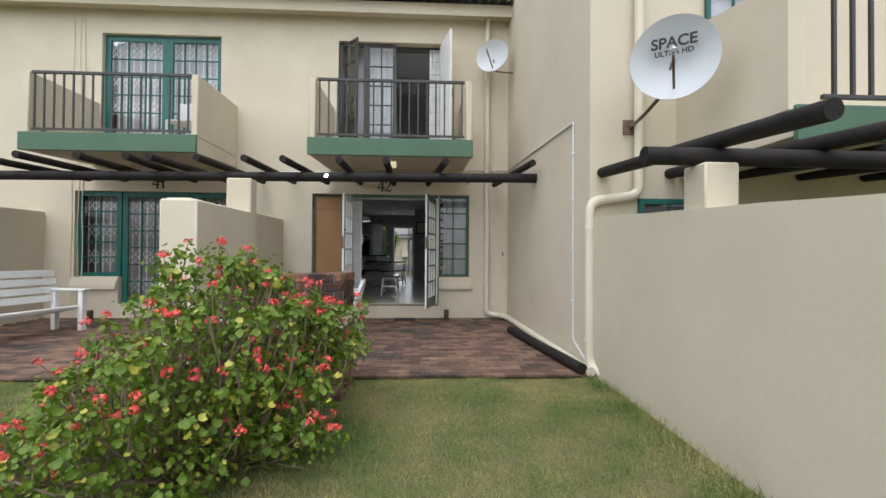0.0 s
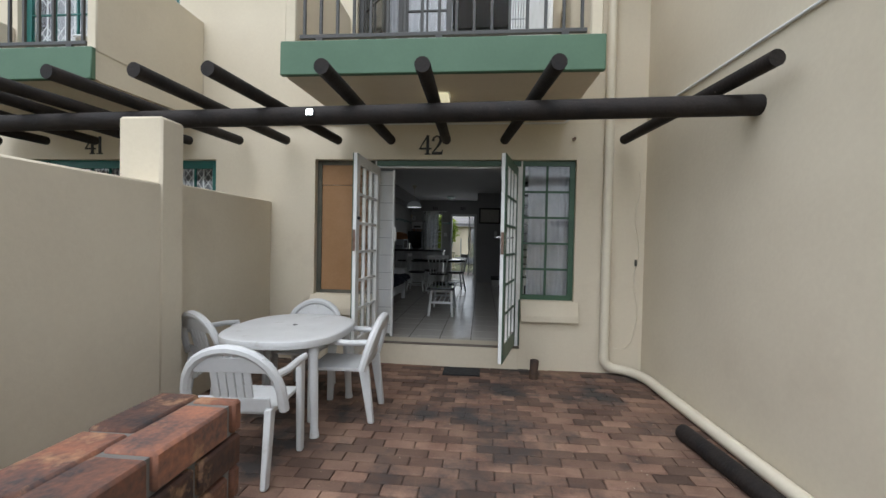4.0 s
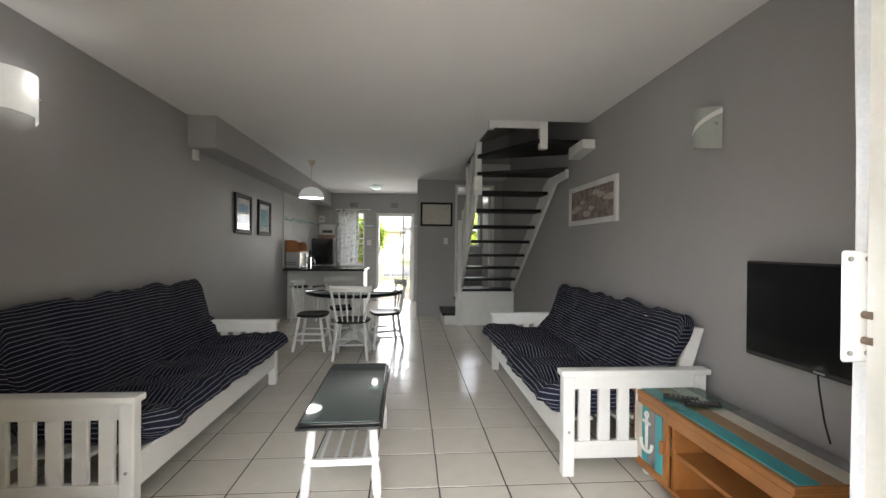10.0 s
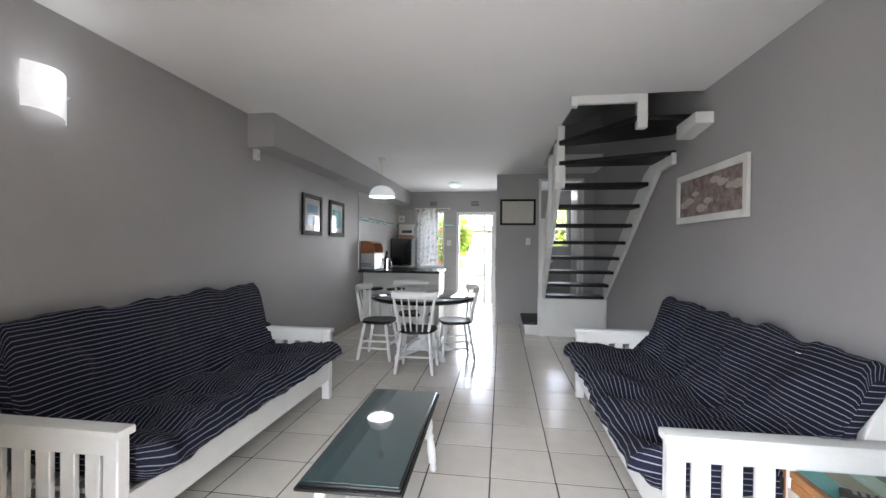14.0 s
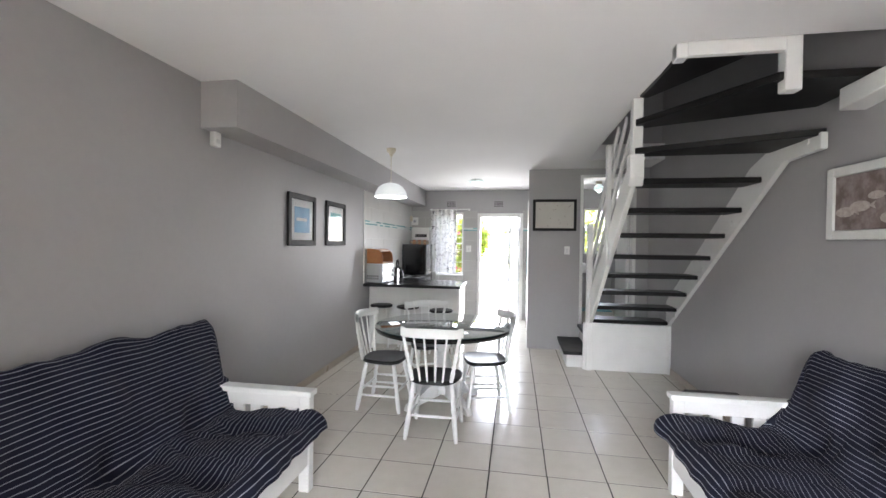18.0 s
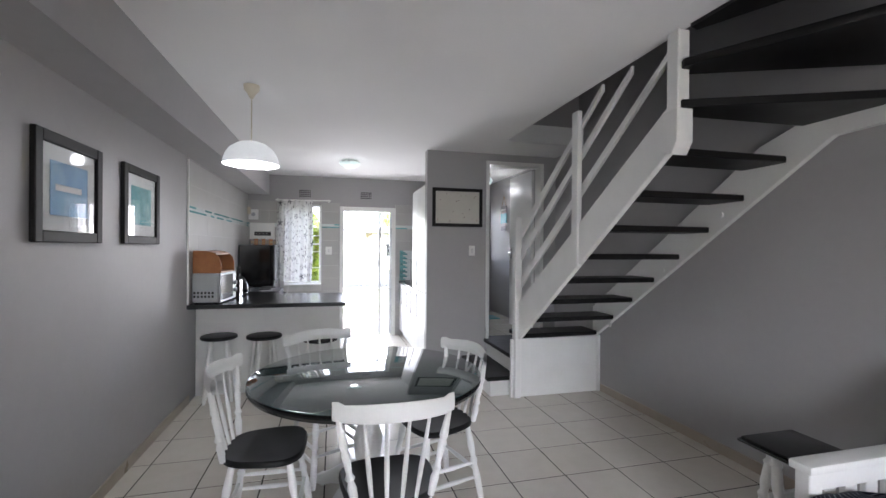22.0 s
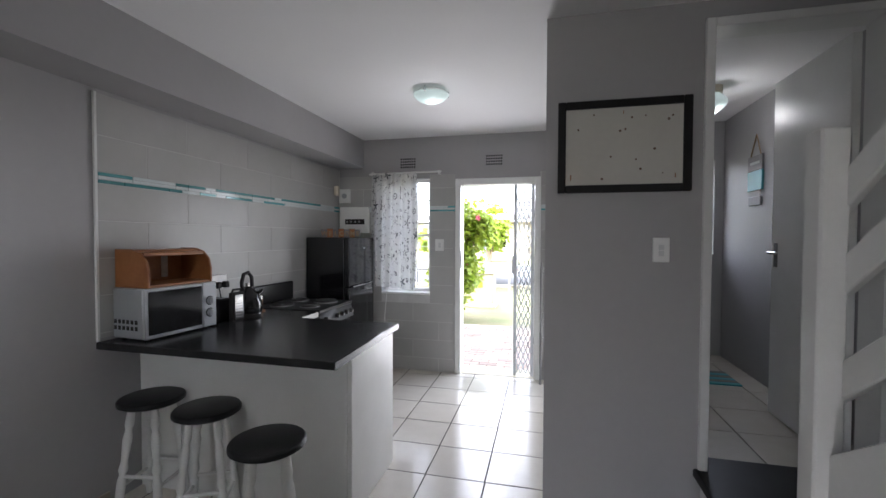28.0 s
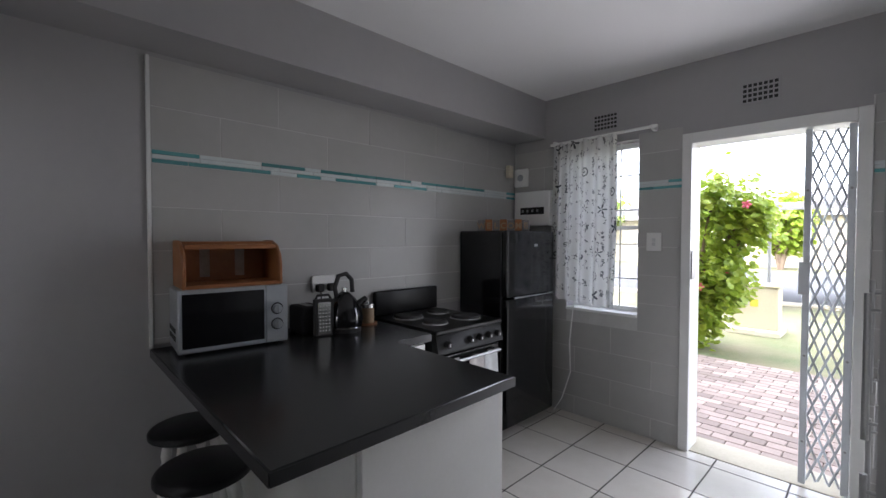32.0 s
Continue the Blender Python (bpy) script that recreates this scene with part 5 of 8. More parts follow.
def striped():
    m = surf("striped_ticking", (0.0085, 0.0095, 0.020), (0.013, 0.0145, 0.028), 0.95, 6, 150, 0.4, 0.002, spec=0.2)
    n, l = m.node_tree.nodes, m.node_tree.links
    p = n["Principled BSDF"]
    src = p.inputs["Base Color"].links[0].from_socket
    uv = n.new("ShaderNodeUVMap"); uv.uv_map = "uv"
    sx = n.new("ShaderNodeSeparateXYZ"); l.new(uv.outputs[0], sx.inputs[0])
    mu = n.new("ShaderNodeMath"); mu.operation = "MULTIPLY"; mu.inputs[1].default_value = 1 / 0.0245; l.new(sx.outputs["Y"], mu.inputs[0])
    fr = n.new("ShaderNodeMath"); fr.operation = "FRACT"; l.new(mu.outputs[0], fr.inputs[0])
    sb = n.new("ShaderNodeMath"); sb.operation = "SUBTRACT"; sb.inputs[1].default_value = 0.5; l.new(fr.outputs[0], sb.inputs[0])
    ab = n.new("ShaderNodeMath"); ab.operation = "ABSOLUTE"; l.new(sb.outputs[0], ab.inputs[0])
    mr = n.new("ShaderNodeMapRange"); mr.inputs["From Min"].default_value, mr.inputs["From Max"].default_value = 0.095, 0.045
    l.new(ab.outputs[0], mr.inputs["Value"])
    mx = n.new("ShaderNodeMix"); mx.data_type = "RGBA"; mx.inputs["B"].default_value = (0.25, 0.26, 0.29, 1)
    l.new(mr.outputs[0], mx.inputs["Factor"]); l.new(src, mx.inputs["A"]); l.new(mx.outputs["Result"], p.inputs["Base Color"])
    return m


M_STRIPE = striped()


def curtain_print():
    """White cloth with small dark sea motifs."""
    m = surf("sea_print_cloth", (0.66, 0.66, 0.65), (0.60, 0.60, 0.59), 0.9, 4, 120, 0.3, 0.002)
    n, l = m.node_tree.nodes, m.node_tree.links
    p = n["Principled BSDF"]
    src = p.inputs["Base Color"].links[0].from_socket
    uv = n.new("ShaderNodeUVMap"); uv.uv_map = "uv"

    def calc(op, a, c=None):
        k = n.new("ShaderNodeMath"); k.operation = op
        for q, w in enumerate((a, c)):
            if w is None:
                continue
            if isinstance(w, (int, float)):
                k.inputs[q].default_value = w
            else:
                l.new(w, k.inputs[q])
        return k.outputs[0]

    def cells(scale):
        v = n.new("ShaderNodeTexVoronoi"); v.inputs["Scale"].default_value = scale; v.inputs["Randomness"].default_value = 0.55
        l.new(uv.outputs[0], v.inputs["Vector"])
        d = n.new("ShaderNodeVectorMath"); d.operation = "SUBTRACT"; l.new(uv.outputs[0], d.inputs[0]); l.new(v.outputs["Position"], d.inputs[1])
        sp = n.new("ShaderNodeSeparateXYZ"); l.new(d.outputs[0], sp.inputs[0])
        sc = n.new("ShaderNodeSeparateColor"); l.new(v.outputs["Color"], sc.inputs[0])
        ln = n.new("ShaderNodeVectorMath"); ln.operation = "LENGTH"; l.new(d.outputs[0], ln.inputs[0])
        return ln.outputs["Value"], calc("ARCTAN2", sp.outputs["Y"], sp.outputs["X"]), sc

    # starfish in some cells, curled shells in the others, script-like lines between
    r1, a1, h1 = cells(6.0)
    lobe = calc("COSINE", calc("ADD", calc("MULTIPLY", a1, 5.0), calc("MULTIPLY", h1.outputs["Red"], 6.28)))
    star = calc("LESS_THAN", r1, calc("ADD", calc("MULTIPLY", lobe, 0.022), 0.031))
    star = calc("MULTIPLY", star, calc("GREATER_THAN", h1.outputs["Green"], 0.45))
    curl = calc("SINE", calc("ADD", calc("MULTIPLY", r1, 260.0), calc("MULTIPLY", a1, 1.0)))
    shell = calc("MULTIPLY", calc("GREATER_THAN", curl, 0.25), calc("LESS_THAN", r1, 0.042))
    shell = calc("MULTIPLY", shell, calc("LESS_THAN", h1.outputs["Green"], 0.45))
    wv = n.new("ShaderNodeTexWave"); wv.bands_direction = "X"; wv.inputs["Scale"].default_value = 7.0; wv.inputs["Distortion"].default_value = 6.0; wv.inputs["Detail Scale"].default_value = 9.0
    l.new(uv.outputs[0], wv.inputs["Vector"])
    nz = n.new("ShaderNodeTexNoise"); nz.inputs["Scale"].default_value = 16.0; nz.inputs["Detail"].default_value = 2.0; l.new(uv.outputs[0], nz.inputs["Vector"])
    script = calc("MULTIPLY", calc("GREATER_THAN", wv.outputs["Fac"], 0.80), calc("GREATER_THAN", nz.outputs["Fac"], 0.545))
    script = calc("MULTIPLY", script, calc("GREATER_THAN", r1, 0.056))
    motif = calc("MINIMUM", calc("ADD", calc("ADD", star, calc("MULTIPLY", shell, 0.9)), calc("MULTIPLY", script, 0.85)), 1.0)
    mx = n.new("ShaderNodeMix"); mx.data_type = "RGBA"; mx.inputs["B"].default_value = (0.035, 0.038, 0.048, 1)
    l.new(motif, mx.inputs["Factor"]); l.new(src, mx.inputs["A"]); l.new(mx.outputs["Result"], p.inputs["Base Color"])
    tl = n.new("ShaderNodeBsdfTranslucent"); l.new(mx.outputs["Result"], tl.inputs["Color"])
    ms = n.new("ShaderNodeMixShader"); ms.inputs[0].default_value = 0.30
    out = n["Material Output"]
    l.new(p.outputs[0], ms.inputs[1]); l.new(tl.outputs[0], ms.inputs[2]); l.new(ms.outputs[0], out.inputs["Surface"])
    return m


M_CURTAIN = curtain_print()

# ---- inside: shell ----
XL, XR, YB = -2.14, 1.88, 17.66


def left_x(y):
    return XL + 0.014 * max(14.4 - y, 0)


def right_x(y):
    return XR + 0.016 * max(14.4 - y, 0)


b = B(); b.box(XL - 0.3, F1, -0.5, XR + 0.2, YB, -0.0025); b.box(XL, F0 + 0.01, -0.5, -0.86, F1, -0.0025); b.box(0.862, F0 + 0.01, -0.5, XR, F1, -0.0025); b.box(-0.86, 7.62, -0.5, 0.86, F1, -0.0025)
floor_ob = setting("floor", b, M_GROUT, "glossy cream floor tiles with dark grout", "floor")
setting("wall_left", B().prism([(XL - 0.26, F1), (left_x(F1), F1), (XL, 14.4), (XL, YB), (XL - 0.26, YB)], "z", -0.5, 5.5), M_GREYWALL, "grey painted plaster wall", "wall")
setting("wall_right", B().prism([(right_x(F1), F1), (XR + 0.32, F1), (XR + 0.32, YB), (XR, YB), (XR, 14.4)], "z", -0.5, 5.5), M_GREYWALL, "grey painted plaster wall", "wall")
setting("wall_back", wall_with_holes("x", YB, 0.24, XL - 0.26, XR + 0.22, -0.5, 5.5, [(-0.70, 0.14, 0.0, 2.10), (-1.60, -1.03, 0.88, 2.17), (1.35, 1.80, 1.35, 2.25)]), M_GREYWALL, "grey painted plaster wall at the kitchen door", "wall")
b = B()
b.box(XL, F1 - 0.012, -0.01, -1.575, F1 + 0.004, CEIL); b.box(1.45, F1 - 0.012, -0.01, XR + 0.12, F1 + 0.004, CEIL); b.box(-1.575, F1 - 0.012, 2.125, 1.45, F1 + 0.004, CEIL)
b.box(-1.575, F1 - 0.012, -0.01, -0.86, F1 + 0.004, 0.52); b.box(0.862, F1 - 0.012, -0.01, 1.45, F1 + 0.004, 0.52)
setting("wall_front_inner", b, M_GREYWALL, "grey painted inner face of the front wall", "wall")
b = B(); b.box(XL, F1, CEIL, 0.95, YB, CEIL + 0.2); b.box(0.95, F1, CEIL, XR + 0.15, 11.41, CEIL + 0.2); b.box(0.95, 14.7, CEIL, XR, YB, CEIL + 0.2)
setting("ceiling", b, M_CEIL, "white painted ceiling", "ceiling")
setting("ceiling_upper", B().box(XL, F1, 5.4, XR, YB, 5.5), M_CEIL, "white upper ceiling", "ceiling")
# The front wall is added to keep the balcony's daylight off the stairwell.
b = B(); b.box(XL, 11.18, CEIL + 0.2, XR, 11.28, 5.4); b.box(XL, 14.8, CEIL + 0.2, XR, 14.9, 5.4); b.box(0.3, 11.28, CEIL + 0.2, 0.4, 14.8, 5.4)
setting("wall_upper", b, M_GREYWALL, "grey walls round the upper stairwell, front one added to darken it", "wall")
setting("bulkhead", B().box(XL, 11.55, 2.30, -1.825, YB, CEIL), M_GREYWALL, "grey painted bulkhead along the ceiling", "bulkhead")
b = B(); b.box(0.226, 15.32, -0.01, 0.955, 15.44, CEIL); b.box(0.955, 15.32, 2.53, XR, 15.44, CEIL); b.box(0.955, 15.32, -0.01, XR, 15.44, 0.36); b.box(1.705, 15.32, 0.36, XR, 15.44, 2.53)
setting("wall_pier", b, M_GREYWALL, "grey painted wall at the foot of the stairs", "wall")
setting("wall_bathroom", B().box(0.82, 15.44, -0.01, 0.94, YB, CEIL), M_GREYWALL, "grey wall between kitchen and bathroom", "wall")
bath_floor = setting("bathroom_floor", B().box(0.94, 15.44, 0.0, XR, YB, 0.365), M_GROUT, "cream tiled bathroom floor", "floor")
b = B(); b.box(0.953, 15.30, 0.386, 0.993, 15.46, 2.532, 0.003); b.box(1.665, 15.30, 0.386, 1.707, 15.46, 2.532, 0.003); b.box(0.993, 15.302, 2.49, 1.665, 15.458, 2.532, 0.003)
setting("door_frame_bathroom", b, M_WHITE, "white painted bathroom door frame", "door frame")
b = B(); b.prism([(left_x(F1) - 0.01, F1 + 0.005), (left_x(F1) + 0.012, F1 + 0.005), (XL + 0.012, 14.4), (XL + 0.012, 14.9), (XL - 0.01, 14.9)], "z", -0.005, 0.075)
b.prism([(right_x(F1) - 0.012, F1 + 0.005), (right_x(F1) + 0.01, F1 + 0.005), (XR + 0.01, 14.36), (XR - 0.012, 14.36)], "z", -0.005, 0.075)
setting("skirting", b, M_DARKSKIRT, "beige tile skirting", "skirting")

# lights that are on
lamp("sconce_light", (-1.975, 9.68, 2.21), 0.10, 0.06, (1, 0.97, 0.92))
lamp("pendant_light", (-1.395, 13.73, 2.07), 0.32, 0.05, (1, 0.99, 0.96))
lamp("kitchen_light", (-0.63, 16.22, 2.45), 0.06, 0.07, (1, 0.99, 0.97))
lamp("bathroom_light", (1.43, 16.6, 2.38), 0.18, 0.06, (1, 0.98, 0.93))

# ---- seating ----
def mattress(t, L, shift=0.0, tall=1.0):
    """Seat and back in one folded striped mattress; x along, -y to the front."""
    prof = [(-0.93, 0.33), (-0.98, 0.39), (-0.975, 0.45), (-0.92, 0.485), (-0.78, 0.49), (-0.62, 0.475), (-0.48, 0.46), (-0.38, 0.46), (-0.335, 0.50), (-0.30, 0.60), (-0.255, 0.74),
            (-0.21, 0.87), (-0.165, 0.985), (-0.11, 1.02), (-0.06, 0.98), (-0.075, 0.86), (-0.12, 0.70), (-0.17, 0.54), (-0.22, 0.38), (-0.30, 0.33), (-0.5, 0.325), (-0.75, 0.32)]
    P = [Vector((0, y, z if z < 0.5 else 0.5 + (z - 0.5) * tall)) for y, z in prof]
    n = len(P)
    cum = [0]
    for i in range(n):
        cum.append(cum[-1] + (P[(i + 1) % n] - P[i]).length)
    sub = 3
    N = n * sub
    def at(k):
        i, s = (k // sub) % n, (k % sub) / sub
        p0, p1, p2, p3 = P[(i - 1) % n], P[i], P[(i + 1) % n], P[(i + 2) % n]
        a = 0.5 * ((2 * p1) + (p2 - p0) * s + (2 * p0 - 5 * p1 + 4 * p2 - p3) * s * s + (3 * p1 - p0 - 3 * p2 + p3) * s ** 3)
        return a, cum[i] + (cum[i + 1] - cum[i]) * s
    b = B()
    uvl = b.bm.loops.layers.uv.new("uv")
    nx = 84
    tuft = [(x, s) for x in (-0.36, -0.12, 0.12, 0.36) for s in (0.30, 0.52, 0.82, 1.06)]
    rows, vs = [], []
    for ix in range(nx + 1):
        u = ix / nx
        x = (u - 0.5) * L
        e = min(u, 1 - u) * L
        sh = 1 - 0.30 * max(0, 1 - e / 0.05) ** 2
        row = []
        for k in range(N):
            p, s = at(k)
            nxt, prv = at(k + 1)[0], at(k - 1)[0]
            tg = (nxt - prv).normalized()
            nm = Vector((0, tg.z, -tg.y))
            if nm.dot(p - Vector((0, -0.35, 0.2))) < 0 and p.z > 0.4 and p.y < -0.3:
                nm = -nm
            d = 0
            for tx, ts in tuft:
                q = ((x / L - tx) * L / 0.10) ** 2 + ((s - ts) / 0.09) ** 2
                d -= 0.070 * math.exp(-q) * (1 + 0.5 * noise.noise((tx * 9, ts * 7, L)))
            d += 0.020 + 0.034 * noise.noise((x * 4.2, s * 4.5, L)) + 0.018 * noise.noise((x * 11, s * 7, 3)) - 0.016 * max(0, 1 - 6 * abs(noise.noise((x * 5.0, s * 2.4, L * 3)))) * (1 if 0.15 < s < 1.2 else 0)
            wob = 0.02 * noise.noise((x * 2.0, s * 2, 7))
            c = Vector((0, -0.5, 0.40)) if p.z < 0.5 and p.y < -0.36 else Vector((0, -0.2, 0.7))
            q = c + (p - c) * sh + nm * (-d if False else d)
            row.append((b.bm.verts.new((x + shift + (0.22 if tall > 0.95 else 0.10) * max(0, q.z - 0.5) * u ** 2 + 0.012 * noise.noise((s * 4, x, 5)), q.y + wob, q.z)), s + 0.010 * noise.noise((x * 3, s * 3, 1))))
        rows.append(row)
    tot = cum[-1]
    for ix in range(nx):
        for k in range(N):
            k2 = (k + 1) % N
            q = [rows[ix][k], rows[ix + 1][k], rows[ix + 1][k2], rows[ix][k2]]
            f = b.bm.faces.new([v for v, _ in q])
            ss = [s for _, s in q]
            if k2 == 0:
                ss[2] = ss[3] = tot
            for lp, s, ux in zip(f.loops, ss, (ix, ix + 1, ix + 1, ix)):
                lp[uvl].uv = (ux / nx * L, s)
    for r in (rows[0], rows[-1]):
        # ends: fan towards a seam line
        f1 = [v for v, _ in r]
        c = b.bm.verts.new(sum((v.co for v in f1), Vector()) / N)
        c.co = Vector((f1[0].co.x, -0.33, 0.42))
        for k in range(N):
            f = b.bm.faces.new((f1[k], f1[(k + 1) % N], c))
            for lp in f.loops:
                lp[uvl].uv = (lp.vert.co.y, lp.vert.co.z)
    part("mattress", b, M_STRIPE, t, "navy mattress with thin pale stripes", 70)


def futon(base, rz, label, shift, L, tall=1.0):
    t = thing("futon_sofa", base, label, "sofa", "futon sofas", rz)
    for s in (-1, 1):
        x = s * (L / 2 - 0.035)
        arm = part("arm_frame", B().box(x - 0.045, -0.915, 0.585, x + 0.045, -0.01, 0.62, 0.010, None, 2), M_WHITE, t, "white painted slatted arm")
        part("leg", B().box(x - 0.03, -0.90, 0, x + 0.03, -0.83, 0.585, 0.005), M_WHITE, arm)
        part("leg", B().box(x - 0.03, -0.10, 0, x + 0.03, -0.03, 0.585, 0.005), M_WHITE, arm)
        part("top_rail", B().box(x - 0.018, -0.83, 0.505, x + 0.018, -0.10, 0.584, 0.003), M_WHITE, arm)
        part("low_rail", B().box(x - 0.018, -0.83, 0.10, x + 0.018, -0.10, 0.20, 0.003), M_WHITE, arm)
        for k in range(6):
            y = -0.765 + 0.118 * k
            part("slat", B().box(x - 0.012, y - 0.035, 0.20, x + 0.012, y + 0.035, 0.505, 0.003), M_WHITE, arm)
        part("bolt", B().cyl((x - s * 0.03, -0.865, 0.26), (x + s * 0.034, -0.865, 0.26), 0.008, seg=8), M_STEEL, arm)
        part("back_post", B().prism([(-0.23, 0.34), (-0.15, 0.33), (0.01, 0.845), (-0.07, 0.855)], "x", s * (L / 2 - 0.105) - 0.022, s * (L / 2 - 0.105) + 0.022, 0.004), M_WHITE, t)
    part("front_rail", B().box(-L / 2 + 0.07, -0.895, 0.17, L / 2 - 0.07, -0.865, 0.33, 0.004), M_WHITE, t)
    part("rear_rail", B().box(-L / 2 + 0.07, -0.22, 0.20, L / 2 - 0.07, -0.19, 0.32, 0.004), M_WHITE, t)
    for k in range(7):
        y = -0.84 + 0.1 * k
        part("base_slat", B().box(-L / 2 + 0.10, y, 0.29, L / 2 - 0.10, y + 0.06, 0.312, 0.002), M_WHITE, t)
    for k in range(3):
        zc = 0.50 + 0.14 * k
        part("back_slat", B().box(-L / 2 + 0.16, -0.225 + 0.046 * k, zc, L / 2 - 0.16, -0.205 + 0.046 * k, zc + 0.08, 0.002), M_WHITE, t)
    mattress(t, L - 0.13, shift, tall)
    return t


futon((left_x(10.3) + 0.025, 10.30, 0), 90, "white slatted futon sofa with a navy striped mattress", 0.05, 2.16)
futon((XR + 0.035, 10.665, 0), -90, "white slatted futon sofa with a navy striped mattress", -0.01, 2.24, 0.86)

LEG = ((0, 0.017), (0.06, 0.022), (0.10, 0.015), (0.13, 0.022), (0.34, 0.026), (0.48, 0.017), (0.52, 0.026), (0.56, 0.017), (0.66, 0.025), (0.85, 0.022), (0.88, 0.028), (0.91, 0.018), (1, 0.022))


def moulded_top(x, y, z, th=0.03):
    b = B()
    b.box(-x, -y, z - th, x, y, z - th * 0.45, 0.004, None, 1)
    b.box(-x + 0.012, -y + 0.012, z - th * 0.45, x - 0.012, y - 0.012, z, 0.006, None, 2)
    return b


def coffee_table(base, hx, hy, h, label, name="coffee_table", rack=True, rz=0):
    t = thing(name, base, label, "table", "", rz)
    part("tabletop", moulded_top(hx, hy, h), M_BLACK, t, "glossy black top with a moulded edge")
    for sx in (-1, 1):
        for sy in (-1, 1):
            part("leg", B().turned((sx * (hx - 0.025), sy * (hy - 0.08), 0), (sx * (hx - 0.06), sy * (hy - 0.14), h - 0.03), LEG, 12), M_WHITE, t)
    for sy in (-1, 1):
        part("stretcher", B().box(-hx + 0.05, sy * (hy - 0.105) - 0.012, 0.20, hx - 0.05, sy * (hy - 0.105) + 0.012, 0.235, 0.004), M_WHITE, t)
        part("apron", B().box(-hx + 0.06, sy * (hy - 0.14) - 0.01, h - 0.075, hx - 0.06, sy * (hy - 0.14) + 0.01, h - 0.03, 0.003), M_WHITE, t)
    if rack:
        part("glass_top", B().box(-hx + 0.02, -hy + 0.02, h + 0.0005, hx - 0.02, hy - 0.02, h + 0.0055, 0.0015), M_TABLEGLASS, t, "dark reflecting glass sheet")
        for k in range(4):
            x = (-0.5 + k / 3) * (2 * hx - 0.20)
            part("rack_bar", B().cyl((x, -hy + 0.105, 0.222), (x, hy - 0.105, 0.222), 0.009, seg=8), M_WHITE, t)
    return t


M_TABLEGLASS = surf("smoky_table_glass", (0.045, 0.075, 0.077), (0.05, 0.082, 0.084), 0.035, 2, 30, 0.0, spec=0.85, coat=0.6, rvar=0.01)
coffee_table((-0.232, 9.81, 0), 0.213, 0.55, 0.455, "low table with a glossy black top and turned white legs", rz=1.5)
coffee_table((1.43, 12.09, 0), 0.185, 0.15, 0.50, "small side table with a black top and white legs", "side_table", False)
coffee_table((-1.86, 8.93, 0), 0.17, 0.17, 0.50, "small side table with a black top and white legs", "side_table", False)

# ---- television corner ----
t = thing("tv_stand", (1.67, 9.08, 0), "honey pine TV stand with painted plank top and door", "TV stand")
W, D, H = 0.54, 0.185, 0.50
part("side_panel", B().box(-D, W - 0.03, 0.05, D, W, H - 0.03, 0.003), M_WOOD, t)
part("side_panel", B().box(-D, -W, 0.05, D, -W + 0.03, H - 0.03, 0.003), M_WOOD, t)
part("divider", B().box(-D + 0.01, 0.17, 0.08, D, 0.195, H - 0.03, 0.002), M_WOOD, t)
part("shelf", B().box(-D + 0.02, -W + 0.03, 0.25, D, 0.17, 0.272, 0.002), M_WOOD, t)
part("bottom", B().box(-D, -W + 0.03, 0.05, D, W - 0.03, 0.08, 0.003), M_WOOD, t)
part("back_panel", B().box(D - 0.015, -W + 0.03, 0.08, D, W - 0.03, H - 0.03), M_WOOD, t)
top = part("top", B().box(-D - 0.015, -W - 0.01, H - 0.03, D, W + 0.01, H, 0.004), M_WOOD, t)
for k, m in enumerate((M_TEALWOOD, M_TANWOOD, M_WASHWOOD, M_GREYWOOD)):
    part("plank", B().box(-D + 0.01 + 0.088 * k, -W, H, -D + 0.094 + 0.088 * k, W, H + 0.006, 0.0015), m, top)
d = part("door", B().box(-D - 0.012, 0.20, 0.085, -D + 0.008, W - 0.005, H - 0.035, 0.003), M_WOOD, t, "door of painted planks with a wooden anchor")
for k, m in enumerate((M_TEALWOOD, M_GREYWOOD, M_TEALWOOD, M_WASHWOOD)):
    part("plank", B().box(-D - 0.018, 0.235 + 0.066 * k, 0.12, -D - 0.012, 0.298 + 0.066 * k, H - 0.07, 0.0015), m, d)
an = B(); an.box(-D - 0.03, 0.362, 0.2, -D - 0.018, 0.382, 0.38, 0.004); an.box(-D - 0.03, 0.335, 0.345, -D - 0.018, 0.41, 0.36, 0.003)
an.tube([(-D - 0.024, 0.372 + 0.055 * math.cos(a), 0.245 + 0.055 * math.sin(a)) for a in (math.pi + math.pi * i / 10 for i in range(11))], 0.01, 6)
an.tube([(-D - 0.024, 0.372 + 0.016 * math.cos(a), 0.395 + 0.016 * math.sin(a)) for a in (2 * math.pi * i / 10 for i in range(11))], 0.006, 6)
part("anchor", an, M_WHITEWORN, d, "white wooden anchor")
part("knob", B().box(-D - 0.035, 0.215, 0.24, -D - 0.012, 0.235, 0.31, 0.004), M_WOOD, d)
for z in (0.12, 0.40):
    part("hinge", B().box(-D - 0.02, W - 0.012, z, -D + 0.01, W + 0.006, z + 0.05, 0.002), M_BLACKPAINT, d)
part("front_rail", B().box(-D - 0.01, -W, H - 0.09, -D + 0.012, W, H - 0.031, 0.003), M_WOOD, t)
for sx in (-1, 1):
    for sy in (-1, 1):
        part("caster", B().cyl((sx * 0.14, sy * 0.48 - 0.01, 0.025), (sx * 0.14, sy * 0.48 + 0.01, 0.025), 0.025), M_WHITE, t)
